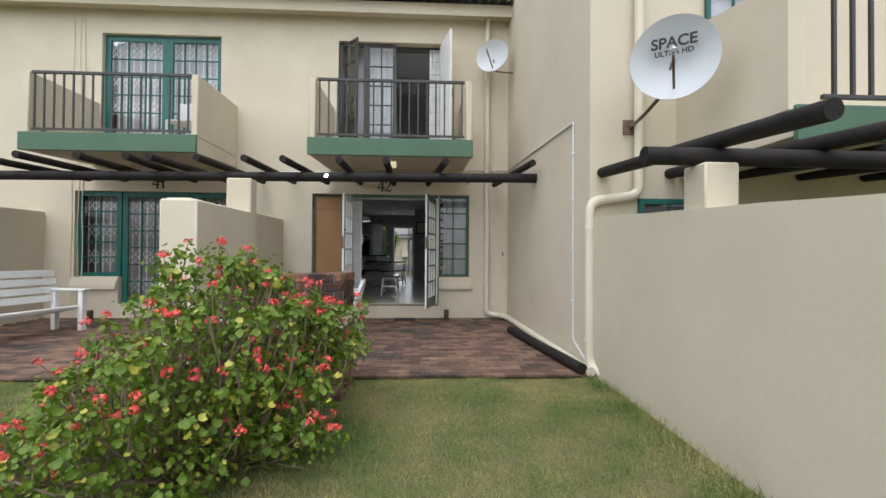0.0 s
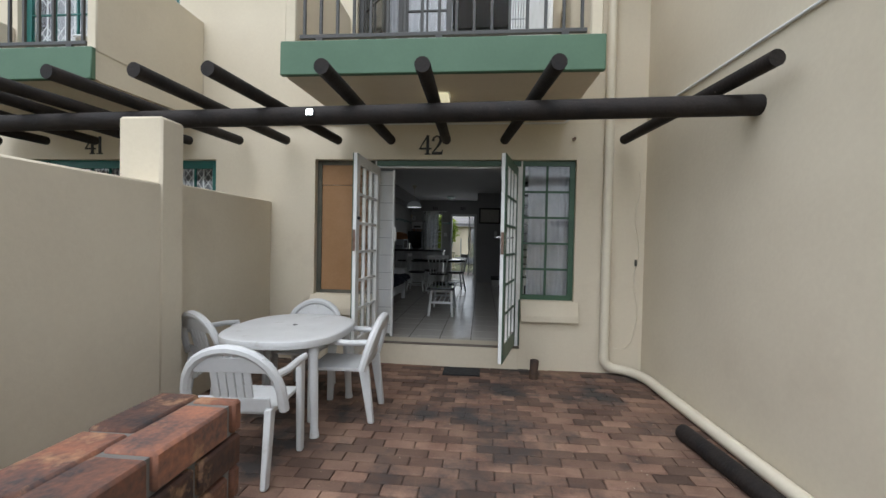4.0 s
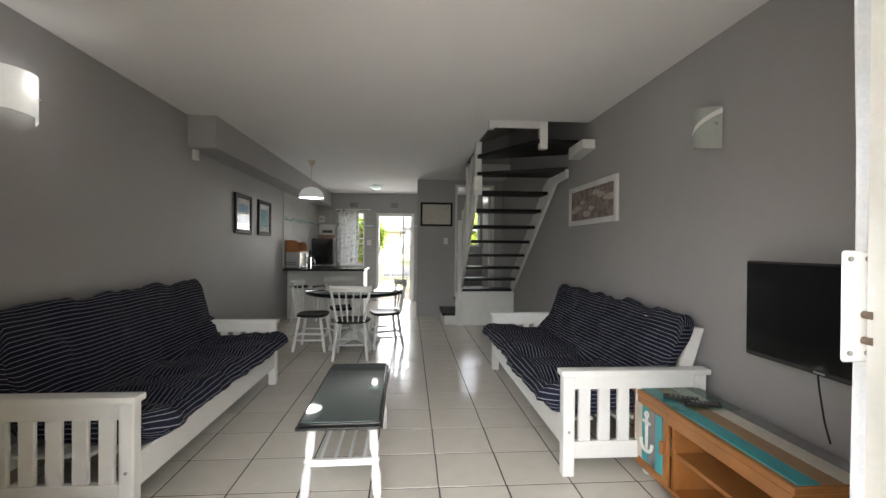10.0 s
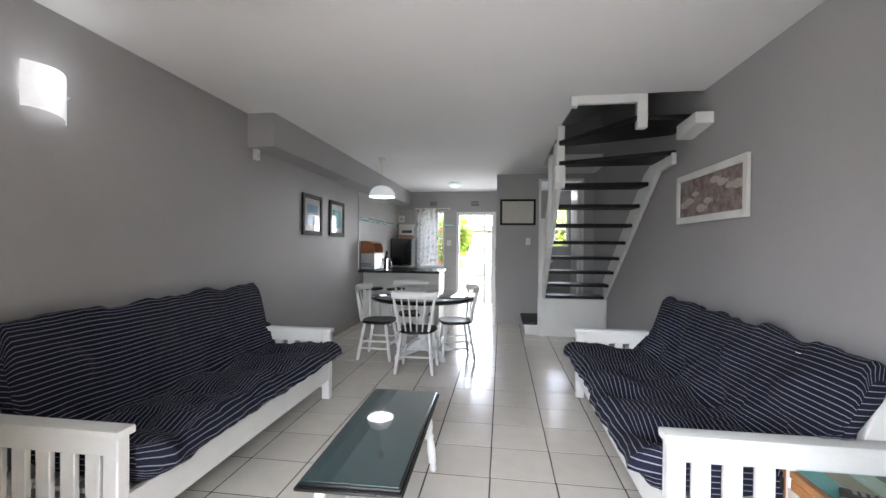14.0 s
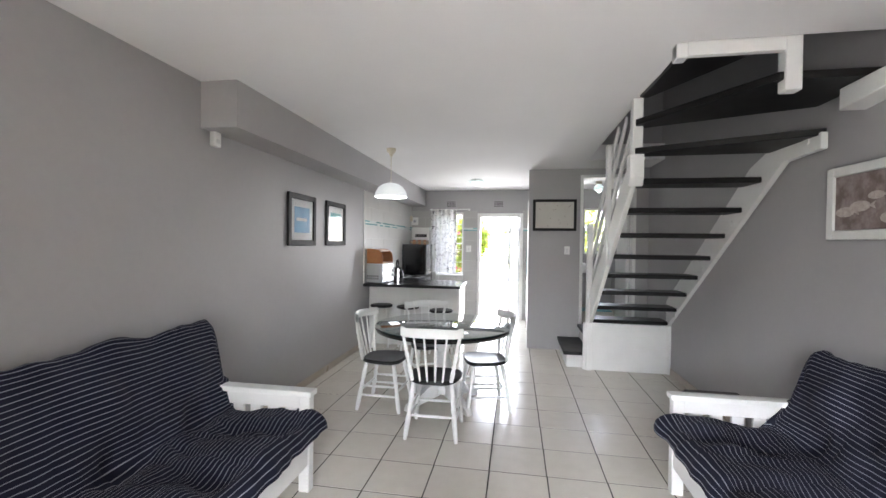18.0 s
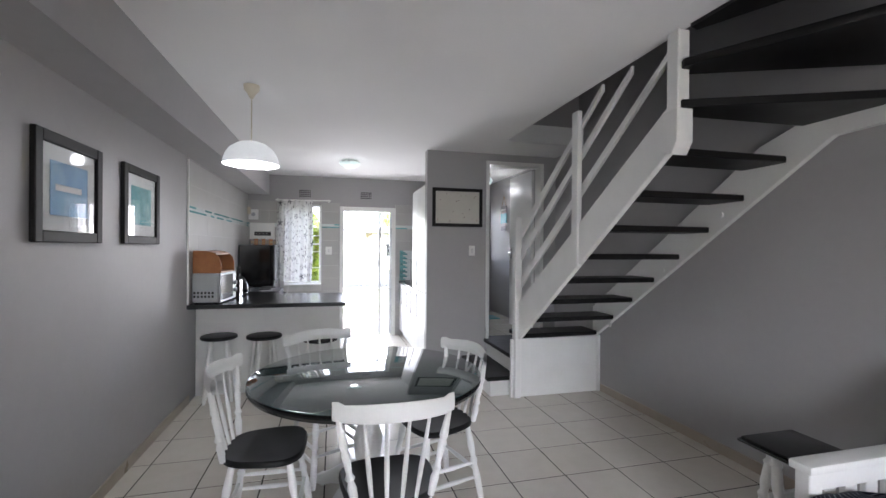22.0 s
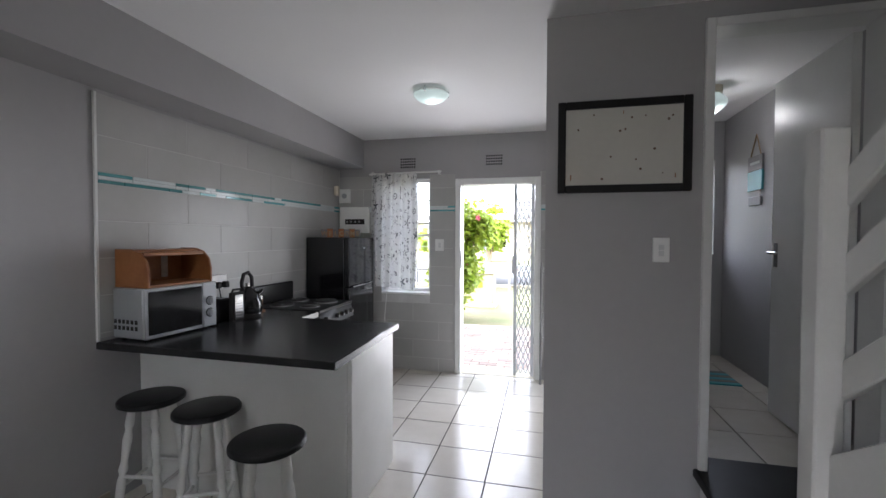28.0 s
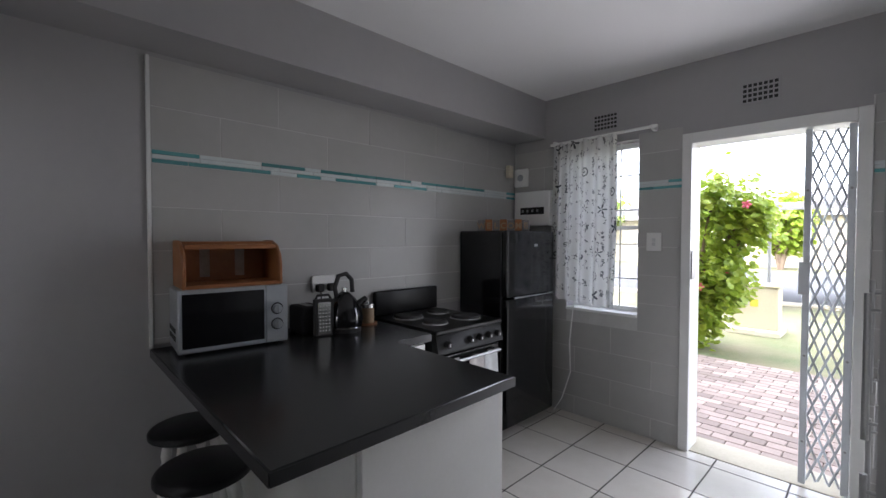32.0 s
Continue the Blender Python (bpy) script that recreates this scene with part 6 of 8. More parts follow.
g = thing("glass_sheet", (1.655, 9.38, 0.506), "loose sheet of glass on the TV stand", "glass sheet")
part("sheet", B().box(-0.17, -0.17, 0, 0.17, 0.20, 0.005, 0.001), clear_glass("green_glass", (0.78, 0.9, 0.87)), g, "", 0)
for x, y, rz in ((1.60, 9.36, 62), (1.66, 9.27, 75)):
    r = thing("remote_control", (x, y, 0.511), "black remote control on the glass sheet", "remote control", "remote controls", rz)
    part("body", B().box(-0.022, -0.085, 0, 0.022, 0.085, 0.018, 0.006, None, 2), M_RUBBER, r)
    for i in range(3):
        for j in range(6):
            part("button", B().box(-0.015 + 0.012 * i, -0.07 + 0.022 * j, 0.017, -0.007 + 0.012 * i, -0.058 + 0.022 * j, 0.0195), M_GREYWOOD, r)
t = thing("television", (1.85, 8.775, 0.81), "flat black television on the wall", "television")
part("body", B().box(-0.035, -0.40, 0, 0.0, 0.40, 0.465, 0.006), M_RUBBER, t)
part("screen", B().box(-0.038, -0.39, 0.022, -0.034, 0.39, 0.455), M_SCREEN, t)
part("bracket", B().box(0.0, -0.1, 0.12, 0.118, 0.1, 0.32), M_BLACKPAINT, t)
part("power_cable", B().tube([(0.0, 0.05, 0.02), (0.012, 0.05, -0.08), (0.015, 0.03, -0.2), (0.012, 0.0, -0.28)], 0.004, 6), M_BLACKPAINT, t)
part("maker_mark", B().box(-0.0385, -0.02, 0.008, -0.0375, 0.03, 0.016), M_SILVER, t)

# ---- pictures, sconces, sensors ----
def picture(name, base, rz, w, h, frame_w, fm, inner, label, mount=0.05, depth=0.025):
    """Hangs in the plane y=0 facing -y, turned by rz."""
    t = thing(name, base, label, "picture", "", rz)
    f = frame_w
    b = B(); b.box(-w / 2, -depth, -h / 2, -w / 2 + f, 0, h / 2, 0.004); b.box(w / 2 - f, -depth, -h / 2, w / 2, 0, h / 2, 0.004)
    b.box(-w / 2 + f, -depth + 0.001, -h / 2, w / 2 - f, 0, -h / 2 + f, 0.004); b.box(-w / 2 + f, -depth + 0.001, h / 2 - f, w / 2 - f, 0, h / 2, 0.004)
    part("frame", b, fm, t)
    if mount:
        part("mount", B().box(-w / 2 + f, -0.008, -h / 2 + f, w / 2 - f, -0.004, h / 2 - f), M_PAPER, t)
    part("print", B().box(-w / 2 + f + mount, -0.011, -h / 2 + f + mount, w / 2 - f - mount, -0.009 if mount else -0.003, h / 2 - f - mount), inner, t)
    return t


for y, m, lab, k in ((13.005, M_BLUEART, "black framed print of blue sea with a white mount", 0), (13.855, M_GREENART, "black framed print of green surf with a white mount", 1)):
    p = picture("framed_print", (left_x(y) + 0.004, y - 0.02, 1.745), 90.8, 0.58, 0.52, 0.055, M_BLACKFRAME, m, lab, 0.075)
    q = part("glazing", B().box(-0.235, -0.0145, -0.205, 0.235, -0.0125, 0.205), M_GLASS, p, "", 0)
    if k == 0:
        part("print_detail", B().box(-0.12, -0.0119, -0.01, 0.10, -0.0111, 0.02), M_PAPER, p)
p = picture("fish_picture", (right_x(11.3) - 0.004, 11.30, 1.782), -89.1, 1.10, 0.42, 0.055, M_WHITEWORN, M_FISHBG, "brown print of pale fish in a worn white frame", 0.0)
rf = random.Random(3)
for i in range(9):
    x, z, s = -0.42 + 0.105 * i, rf.uniform(-0.10, 0.10), rf.uniform(0.05, 0.085)
    b = B()
    pts = [(x + s * math.cos(a), z + 0.42 * s * math.sin(a)) for a in (2 * math.pi * k / 12 for k in range(12))]
    b.prism(pts, "y", -0.0135, -0.0115); b.prism([(x + s * 0.8, z), (x + s * 1.45, z + 0.3 * s), (x + s * 1.3, z), (x + s * 1.45, z - 0.3 * s)], "y", -0.0135, -0.0115)
    part("fish_shape", b, M_FISH, p)
p = picture("notice_board", (0.593, 15.318, 1.955), 0, 0.615, 0.455, 0.038, M_BLACKFRAME, M_BOARD, "black framed board with old glue marks", 0.0)
for i in range(14):
    x, z = rf.uniform(-0.24, 0.24), rf.uniform(-0.17, 0.17)
    part("glue_mark", B().cyl((x, -0.0112, z), (x, -0.0118, z), rf.uniform(0.003, 0.007), seg=7), M_RUST, p)
for x, z, r in ((-0.245, -0.15, 0.016), (0.235, -0.15, 0.015), (0.0, 0.165, 0.010)):
    part("glue_mark", B().turned((x, -0.0112, z), (x + 0.004, -0.0118, z), ((0, r), (1, r * 0.7)), 7), M_OAK, p)


def sconce(base, rz, mat, label):
    t = thing("wall_sconce", base, label, "wall lamp", "wall sconces", rz)
    part("shade", B().grid(lambda u, v: (-0.115 + 0.23 * u, -0.085 * math.sin(math.pi * u) ** 0.8 - 0.01, -0.14 + 0.28 * v + (0.05 * (1 - u) if v == 0 else -0.03 * u * v)), 18, 6), mat, t)
    part("wall_plate", B().box(-0.06, -0.008, -0.08, 0.06, 0.0, 0.08, 0.003), M_WHITE, t)
    part("stud", B().cyl((0.1, -0.035, 0.01), (0.11, -0.05, 0.01), 0.008, seg=8), M_CHROME, t)
    if mat is M_SHADEOFF:
        part("band", B().grid(lambda u, v: (-0.115 + 0.23 * u, -0.087 * math.sin(math.pi * u) ** 0.8 - 0.012, -0.09 + 0.16 * u + 0.03 * v), 18, 2), M_WHITE, t, "pale diagonal band")
    return t


sconce((left_x(9.68), 9.68, 2.15), 90.8, M_SHADE, "lit frosted glass wall sconce")
sconce((right_x(9.64), 9.64, 2.065), -89.1, M_SHADEOFF, "unlit frosted glass wall sconce with a diagonal band")
t = thing("motion_sensor", (left_x(11.67), 11.67, 2.25), "small white alarm sensor below the bulkhead", "sensor", "alarm sensors")
part("body", B().box(0, -0.035, -0.055, 0.045, 0.035, 0.055, 0.012, None, 2), M_WHITE, t)
part("lens", B().box(0.0455, -0.02, -0.03, 0.047, 0.02, 0.0), M_PAPER, t)
t = thing("motion_sensor", (XL + 0.02, 17.52, 2.03), "small cream alarm sensor in the kitchen corner", "sensor", "alarm sensors")
part("body", B().box(0, -0.03, -0.055, 0.045, 0.03, 0.055, 0.012, None, 2), M_PIPE, t)
def switch(base, rz, label, w=0.075, h=0.12):
    t = thing("light_switch", base, label, "light switch", "light switches", rz)
    part("plate", B().box(-w / 2, -0.012, -h / 2, w / 2, 0, h / 2, 0.003), M_WHITE, t)
    part("rocker", B().box(-0.012, -0.016, 0.0, 0.012, -0.012, 0.025, 0.001), M_PAPER, t)
    part("rocker", B().box(-0.012, -0.016, -0.03, 0.012, -0.012, -0.005, 0.001), M_PAPER, t)
switch((0.775, 15.32, 1.445), 0, "white light switch on the grey wall")
switch((-0.915, YB - 0.012, 1.42), 0, "white light switch beside the back door", 0.10, 0.13)

# ---- lamps ----
t = thing("pendant_lamp", (-1.395, 13.73, CEIL), "white dome pendant lamp over the dining table", "pendant lamp")
part("ceiling_rose", B().turned((0, 0, 0), (0, 0, -0.09), ((0, 0.055), (0.35, 0.052), (0.6, 0.03), (1, 0.012)), 16), M_PIPE, t)
part("cord", B().cyl((0, 0, -0.08), (0, 0, -0.40), 0.004, seg=6), M_PIPE, t)
part("shade", B().turned((0, 0, -0.40), (0, 0, -0.565), ((0, 0.02), (0.03, 0.06), (0.12, 0.10), (0.3, 0.142), (0.55, 0.17), (0.8, 0.184), (1, 0.188)), 32, False), M_PENDANT, t)
part("inner_shade", B().turned((0, 0, -0.42), (0, 0, -0.562), ((0, 0.02), (0.12, 0.095), (0.35, 0.14), (0.7, 0.172), (1, 0.184)), 32, False), M_PENDIN, t)
t = thing("ceiling_lamp", (-0.63, 16.22, CEIL), "round frosted glass ceiling lamp, lit", "ceiling lamp")
part("base", B().cyl((0, 0, 0), (0, 0, -0.03), 0.10, seg=28), M_WHITE, t)
part("glass_bowl", B().turned((0, 0, -0.03), (0, 0, -0.10), ((0, 0.135), (0.15, 0.134), (0.5, 0.108), (0.8, 0.07), (1, 0.015)), 32), M_CEILGLASS, t)
for k in range(3):
    a = 2.1 * k + 0.4
    part("clip", B().box(0.13 * math.cos(a) - 0.006, 0.13 * math.sin(a) - 0.006, -0.045, 0.13 * math.cos(a) + 0.006, 0.13 * math.sin(a) + 0.006, 0.0, 0.002), M_CHROME, t)
t = thing("bathroom_lamp", (1.43, 16.6, CEIL), "round glass globe lamp on the bathroom ceiling", "ceiling lamp")
part("holder", B().cyl((0, 0, 0), (0, 0, -0.05), 0.05, seg=20), M_PIPE, t)
part("globe", B().turned((0, 0, -0.05), (0, 0, -0.20), [(i / 10, 0.082 * math.sin(math.pi * (0.12 + 0.87 * i / 10))) for i in range(11)], 20), M_CEILGLASS, t)

# ---- stairs ----
t = thing("staircase", (0.93, 14.36, 0), "open staircase with black treads and white painted rails", "staircase")
def st(x, y, z):
    return (x - 0.93, y - 14.36, z)
RISE = 0.2035
part("base_panel", B().box(*st(0.875, 14.36, 0.0), *st(1.88, 14.385, 0.575), 0.003), M_WHITE, t, "white boxed panel under the first tread")
part("base_panel", B().box(*st(1.835, 14.345, 0.0), *st(1.87, 14.36, 0.575), 0.003), M_WHITE, t)
part("step", B().box(*st(0.655, 14.42, 0.155), *st(0.97, 15.318, 0.195), 0.006), M_TREAD, t, "black bottom step")
part("step_riser", B().box(*st(0.69, 14.44, 0.0), *st(0.95, 15.316, 0.155), 0.003), M_WHITE, t)
part("landing", B().box(*st(0.935, 14.40, 0.345), *st(1.88, 15.46, 0.385), 0.006), M_TREAD, t, "black landing")
part("landing_riser", B().box(*st(0.965, 14.40, 0.195), *st(1.0, 15.316, 0.345), 0.003), M_WHITE, t)
for i in range(8):
    yn, yf = 14.37 - 0.275 * i, 14.66 - 0.275 * i
    part("tread", B().box(*st(0.982 - 0.004 * i, yn, 0.58 + RISE * i), *st(1.845, yf, 0.622 + RISE * i), 0.006), M_TREAD, t)
def winder(pts, z):
    b = B(); b.prism([(x - 0.93, y - 14.36) for x, y in pts], "z", z - 0.042, z, 0.004)
    part("winder_tread", b, M_TREAD, t)
winder([(0.91, 12.27), (1.88, 11.835), (1.88, 12.36), (0.95, 12.40)], 2.245)
winder([(0.905, 12.25), (1.41, 11.44), (1.90, 11.44), (1.90, 11.96), (0.95, 12.36)], 2.448)
winder([(0.93, 12.24), (0.97, 11.47), (1.41, 11.47), (0.99, 12.26)], 2.645)
def plank(name, pts, x0, x1):
    b = B().prism([(y - 14.36, z) for y, z in pts], "x", x0 - 0.93, x1 - 0.93, 0.004)
    if x1 < 1.2:
        for v in b.bm.verts:
            v.co.x += 0.0145 * v.co.y
    part(name, b, M_WHITE, t)
plank("stringer", [(14.37, 0.55), (14.37, 0.92), (12.29, 2.29), (12.29, 2.04)], 0.94, 0.98)
plank("wall_stringer", [(14.45, 0.535), (14.45, 0.865), (12.62, 2.14), (12.40, 2.215), (11.83, 2.22), (11.83, 2.118), (12.20, 2.112)], 1.845, 1.885)
plank("wall_bracket", [(11.62, 2.40), (11.25, 2.41), (11.25, 2.32), (11.62, 2.28)], 1.80, 1.935)
part("newel_post", B().box(*st(0.905, 14.325, 0.0), *st(0.972, 14.40, 1.785), 0.006), M_WHITE, t)
part("post", B().box(*st(0.908, 13.24, 1.335), *st(0.948, 13.32, 2.49), 0.005), M_WHITE, t)
part("post", B().box(*st(0.895, 12.28, 1.99), *st(0.97, 12.36, 2.615), 0.006), M_WHITE, t)
part("post_block", B().prism([(12.262 - 14.36, 2.20), (12.262 - 14.36, 2.03), (12.30 - 14.36, 1.965), (12.365 - 14.36, 1.985), (12.365 - 14.36, 2.20)], "x", -0.055, 0.045, 0.004), M_WHITE, t)
SL = (2.30 - 0.70) / (12.20 - 14.40)
for k, dz in enumerate((0.32, 0.59, 0.81)):
    za, zb = 0.70 + dz + 0.10, 0.70 + dz + 0.10 + SL * (12.22 - 14.36)
    ye = 12.28
    ztop = za + SL * (ye - 14.36)
    if ztop > 2.60:
        ye = 14.36 + (2.60 - za) / SL
        ztop = 2.60
    plank("handrail", [(14.36, za - 0.052), (14.36, za + 0.052), (ye, ztop + 0.052 if ztop < 2.55 else ztop), (ye, ztop - 0.052)], 0.963, 0.987)
part("ceiling_board", B().box(*st(0.90, 11.43, 2.555), *st(1.50, 11.47, 2.63), 0.003), M_WHITE, t)
part("stub_post", B().box(*st(1.43, 11.425, 2.345), *st(1.51, 11.50, 2.64), 0.005), M_WHITE, t)
part("stub_post", B().box(*st(0.90, 11.425, 2.54), *st(0.96, 11.50, 2.64), 0.005), M_WHITE, t)
for y, z in ((11.95, 2.19), (12.9, 1.72), (13.45, 1.30), (14.15, 0.72)):
    part("bolt", B().cyl(st(1.836, y, z), st(1.846, y, z), 0.022, seg=12), M_WHITE, t)

# ---- dining set ----
M_SEAT = surf("satin_black_seat_paint", (0.006, 0.006, 0.0065), (0.010, 0.0095, 0.0095), 0.40, 6, 60, 0.08, 0.002, spec=0.3)
t = thing("dining_table", (-0.618, 12.95, 0), "round black dining table with a glass top and white pedestal", "table")
part("tabletop", B().turned((0, 0, 0.70), (0, 0, 0.742), ((0, 0.615), (0.15, 0.64), (0.6, 0.65), (0.9, 0.64), (1, 0.625)), 64), M_BLACK, t)
part("glass_top", B().turned((0, 0, 0.743), (0, 0, 0.751), ((0, 0.645), (0.3, 0.649), (0.8, 0.649), (1, 0.645)), 64), M_TABLEGLASS, t, "dark reflecting glass")
part("pedestal", B().turned((0, 0, 0.10), (0, 0, 0.70), ((0, 0.085), (0.08, 0.09), (0.15, 0.06), (0.3, 0.075), (0.45, 0.085), (0.58, 0.06), (0.66, 0.05), (0.72, 0.07), (0.85, 0.075), (1, 0.11)), 24), M_WHITE, t)
for k in range(4):
    a = math.pi / 4 + math.pi / 2 * k
    b = B(); b.prism([(0.05, 0.08), (0.05, 0.22), (0.16, 0.20), (0.32, 0.08), (0.40, 0.055), (0.42, 0.0), (0.34, 0.0), (0.26, 0.05)], "y", -0.03, 0.03, 0.008)
    bmesh.ops.transform(b.bm, matrix=pose(0, 0, 0, 0, 0, math.degrees(a)), verts=b.bm.verts)
    part("foot", b, M_WHITE, t)

CL = ((0, 0.013), (0.08, 0.018), (0.35, 0.021), (0.5, 0.015), (0.55, 0.022), (0.6, 0.015), (0.75, 0.021), (1, 0.015))
def dining_chair():
    t = thing("dining_chair", (0, 0, 0), "white spindle back dining chair with a black seat", "chair", "chairs round the dining table")
    b = B()
    def ringp(r, z):
        out = []
        for k in range(28):
            a = 2 * math.pi * k / 28
            x, y = 0.205 * math.copysign(abs(math.cos(a)) ** 0.62, math.cos(a)), 0.195 * math.copysign(abs(math.sin(a)) ** 0.62, math.sin(a))
            x *= 1 + 0.12 * (y / 0.2)
            out.append(b.bm.verts.new((x * r, y * r, z)))
        return out
    rs = [ringp(0.93, 0.425), ringp(1.0, 0.435), ringp(1.0, 0.452), ringp(0.96, 0.462), ringp(0.6, 0.452)]
    for p, q in zip(rs, rs[1:]):
        for k in range(28):
            b.bm.faces.new((p[k], p[(k + 1) % 28], q[(k + 1) % 28], q[k]))
    b.bm.faces.new(rs[-1]); b.bm.faces.new(list(reversed(rs[0])))
    part("seat", b, M_SEAT, t, "shaped black seat")
    feet = {}
    for sx in (-1, 1):
        for sy in (-1, 1):
            p, q = (sx * 0.20, sy * 0.20, 0), (sx * 0.15, sy * 0.13, 0.43)
            feet[sx, sy] = (Vector(p), Vector(q))
            part("leg", B().turned(p, q, CL, 10), M_WHITE, t)
    for sx in (-1, 1):
        for s in (0.33, 0.52):
            a, c = feet[sx, -1][0].lerp(feet[sx, -1][1], s), feet[sx, 1][0].lerp(feet[sx, 1][1], s)
            part("stretcher", B().turned(a, c, ((0, 0.008), (0.5, 0.013), (1, 0.008)), 8), M_WHITE, t)
    for s, r in ((0.42, 0.012),):
        for sy in (-1, 1):
            a, c = feet[-1, sy][0].lerp(feet[-1, sy][1], s), feet[1, sy][0].lerp(feet[1, sy][1], s)
            part("stretcher", B().turned(a, c, ((0, 0.008), (0.5, 0.013), (1, 0.008)), 8), M_WHITE, t)
    def crest(u):
        a = (u - 0.5)
        return Vector((0.49 * a, -0.185 - 0.085 * (1 - 4 * a * a), 0.83))
    b = B()
    def cfn(u, v):
        c = crest(u)
        lift = 0.018 * math.sin(math.pi * u) + (0.012 if abs(u - 0.5) > 0.42 else 0)
        w = 2 * math.pi * v
        return (c.x, c.y + 0.013 * math.cos(w), c.z + lift * (1 if math.sin(w) > 0 else 0.5) + 0.034 * math.sin(w))
    b.grid(cfn, 20, 10)
    bmesh.ops.holes_fill(b.bm, edges=[e for e in b.bm.edges if e.is_boundary], sides=40)
    part("crest_rail", b, M_WHITE, t)
    for k, u in enumerate((0.05, 0.24, 0.41, 0.59, 0.76, 0.95)):
        c = crest(u)
        base = Vector(((u - 0.5) * 0.34, -0.165 - 0.02 * (1 - (2 * u - 1) ** 2), 0.455))
        out = k in (0, 5)
        pr = ((0, 0.014), (0.2, 0.019), (0.28, 0.012), (0.32, 0.02), (0.38, 0.012), (0.6, 0.018), (0.66, 0.012), (0.7, 0.019), (0.8, 0.016), (1, 0.011)) if out else ((0, 0.008), (0.4, 0.011), (1, 0.007))
        part("back_post" if out else "spindle", B().turned(base, c - Vector((0, 0, 0.02)), pr, 8), M_WHITE, t)
    return t


ch = dining_chair()
ch.matrix_basis = pose(-0.577, 12.325, 0, 0, 0, 1)
copy_thing(ch, pose(-1.145, 12.79, 0, 0, 0, -92))
copy_thing(ch, pose(-0.22, 12.935, 0, 0, 0, 106))
copy_thing(ch, pose(-0.84, 13.40, 0, 0, 0, 206))


def bar_stool(place, rz):
    t = thing("bar_stool", place, "white turned leg bar stool with a round black seat", "stool", "stools at the counter", rz)
    part("seat", B().turned((0, 0, 0.585), (0, 0, 0.62), ((0, 0.15), (0.25, 0.163), (0.7, 0.163), (0.9, 0.158), (1, 0.148)), 32), M_SEAT, t)
    ft = []
    for k in range(4):
        a = math.pi / 4 + math.pi / 2 * k
        p, q = Vector((0.165 * math.cos(a), 0.165 * math.sin(a), 0)), Vector((0.09 * math.cos(a), 0.09 * math.sin(a), 0.59))
        ft.append((p, q))
        part("leg", B().turned(p, q, ((0, 0.014), (0.1, 0.02), (0.32, 0.022), (0.38, 0.015), (0.42, 0.023), (0.5, 0.016), (0.7, 0.023), (0.78, 0.015), (0.82, 0.022), (1, 0.017)), 10), M_WHITE, t)
    for k in range(4):
        s = 0.27 if k % 2 else 0.36
        part("rung", B().cyl(ft[k][0].lerp(ft[k][1], s), ft[(k + 1) % 4][0].lerp(ft[(k + 1) % 4][1], s), 0.010, seg=8), M_WHITE, t)
    return t


bar_stool((-1.89, 14.955, 0), 10); bar_stool((-1.475, 14.90, 0), 25); bar_stool((-0.945, 14.665, 0), 40)

# ---- kitchen ----
t = thing("kitchen_counter", (-2.14, 15.3, 0), "white kitchen counter base with panelled end", "kitchen counter")
part("front_panel", B().box(0.005, -0.20, 0, 1.36, -0.18, 0.885, 0.002), M_WHITE, t)
part("end_panel", B().box(1.36, -0.20, 0, 1.385, 0.42, 0.885, 0.003), M_WHITE, t)
part("cover_strip", B().box(1.345, -0.207, 0, 1.362, -0.201, 0.885, 0.001), M_WHITE, t)
part("carcass", B().box(0.005, -0.18, 0, 1.36, 0.40, 0.88), M_WHITE, t)
part("carcass", B().box(0.005, 0.40, 0, 0.63, 0.69, 0.88), M_WHITE, t)
part("drawer_front", B().box(0.63, 0.425, 0.72, 0.65, 0.685, 0.87, 0.003), M_WHITE, t)
part("cabinet_door", B().box(0.63, 0.425, 0.10, 0.65, 0.685, 0.71, 0.003), M_WHITE, t)
t = thing("worktop", (-2.14, 15.3, 0.885), "charcoal laminate worktop of the breakfast bar", "worktop")
b = B(); b.prism([(0.0, -0.45), (1.43, -0.47), (1.41, 0.46), (0.67, 0.46), (0.67, 0.715), (0.0, 0.715)], "z", 0.0, 0.040, 0.004)
part("top", b, M_COUNTER, t)
part("edge_strip", B().prism([(0.0, -0.4525), (1.43, -0.4725), (1.43, -0.4705), (0.0, -0.4505)], "z", 0.003, 0.037), M_COUNTER, t)
part("edge_strip", B().prism([(1.4305, -0.47), (1.4325, -0.47), (1.4125, 0.46), (1.4105, 0.46)], "z", 0.003, 0.037), M_COUNTER, t)

M_HOB = surf("black_stove_enamel", (0.008, 0.008, 0.0085), (0.013, 0.0125, 0.012), 0.33, 4, 60, 0.04, 0.001, spec=0.2)
t = thing("stove", (-2.13, 16.355, 0), "black electric stove with four plates and a dark control panel", "stove")
part("body", B().box(0.02, -0.285, 0.03, 0.60, 0.285, 0.90, 0.006), M_HOB, t)
part("hob", B().box(0.02, -0.29, 0.90, 0.64, 0.29, 0.925, 0.006), M_HOB, t)
part("backsplash", B().box(0.01, -0.28, 0.925, 0.045, 0.28, 1.09, 0.015, None, 3), M_HOB, t)
for x, y, r in ((0.20, -0.13, 0.095), (0.20, 0.14, 0.075), (0.46, -0.13, 0.075), (0.46, 0.14, 0.095)):
    p = part("plate", B().turned((x, y, 0.925), (x, y, 0.945), ((0, r), (0.5, r), (1, r - 0.008)), 24), M_RUBBER, t)
    part("plate_ring", B().turned((x, y, 0.925), (x, y, 0.931), ((0, r + 0.008), (1, r + 0.003)), 24), M_STEEL, p)
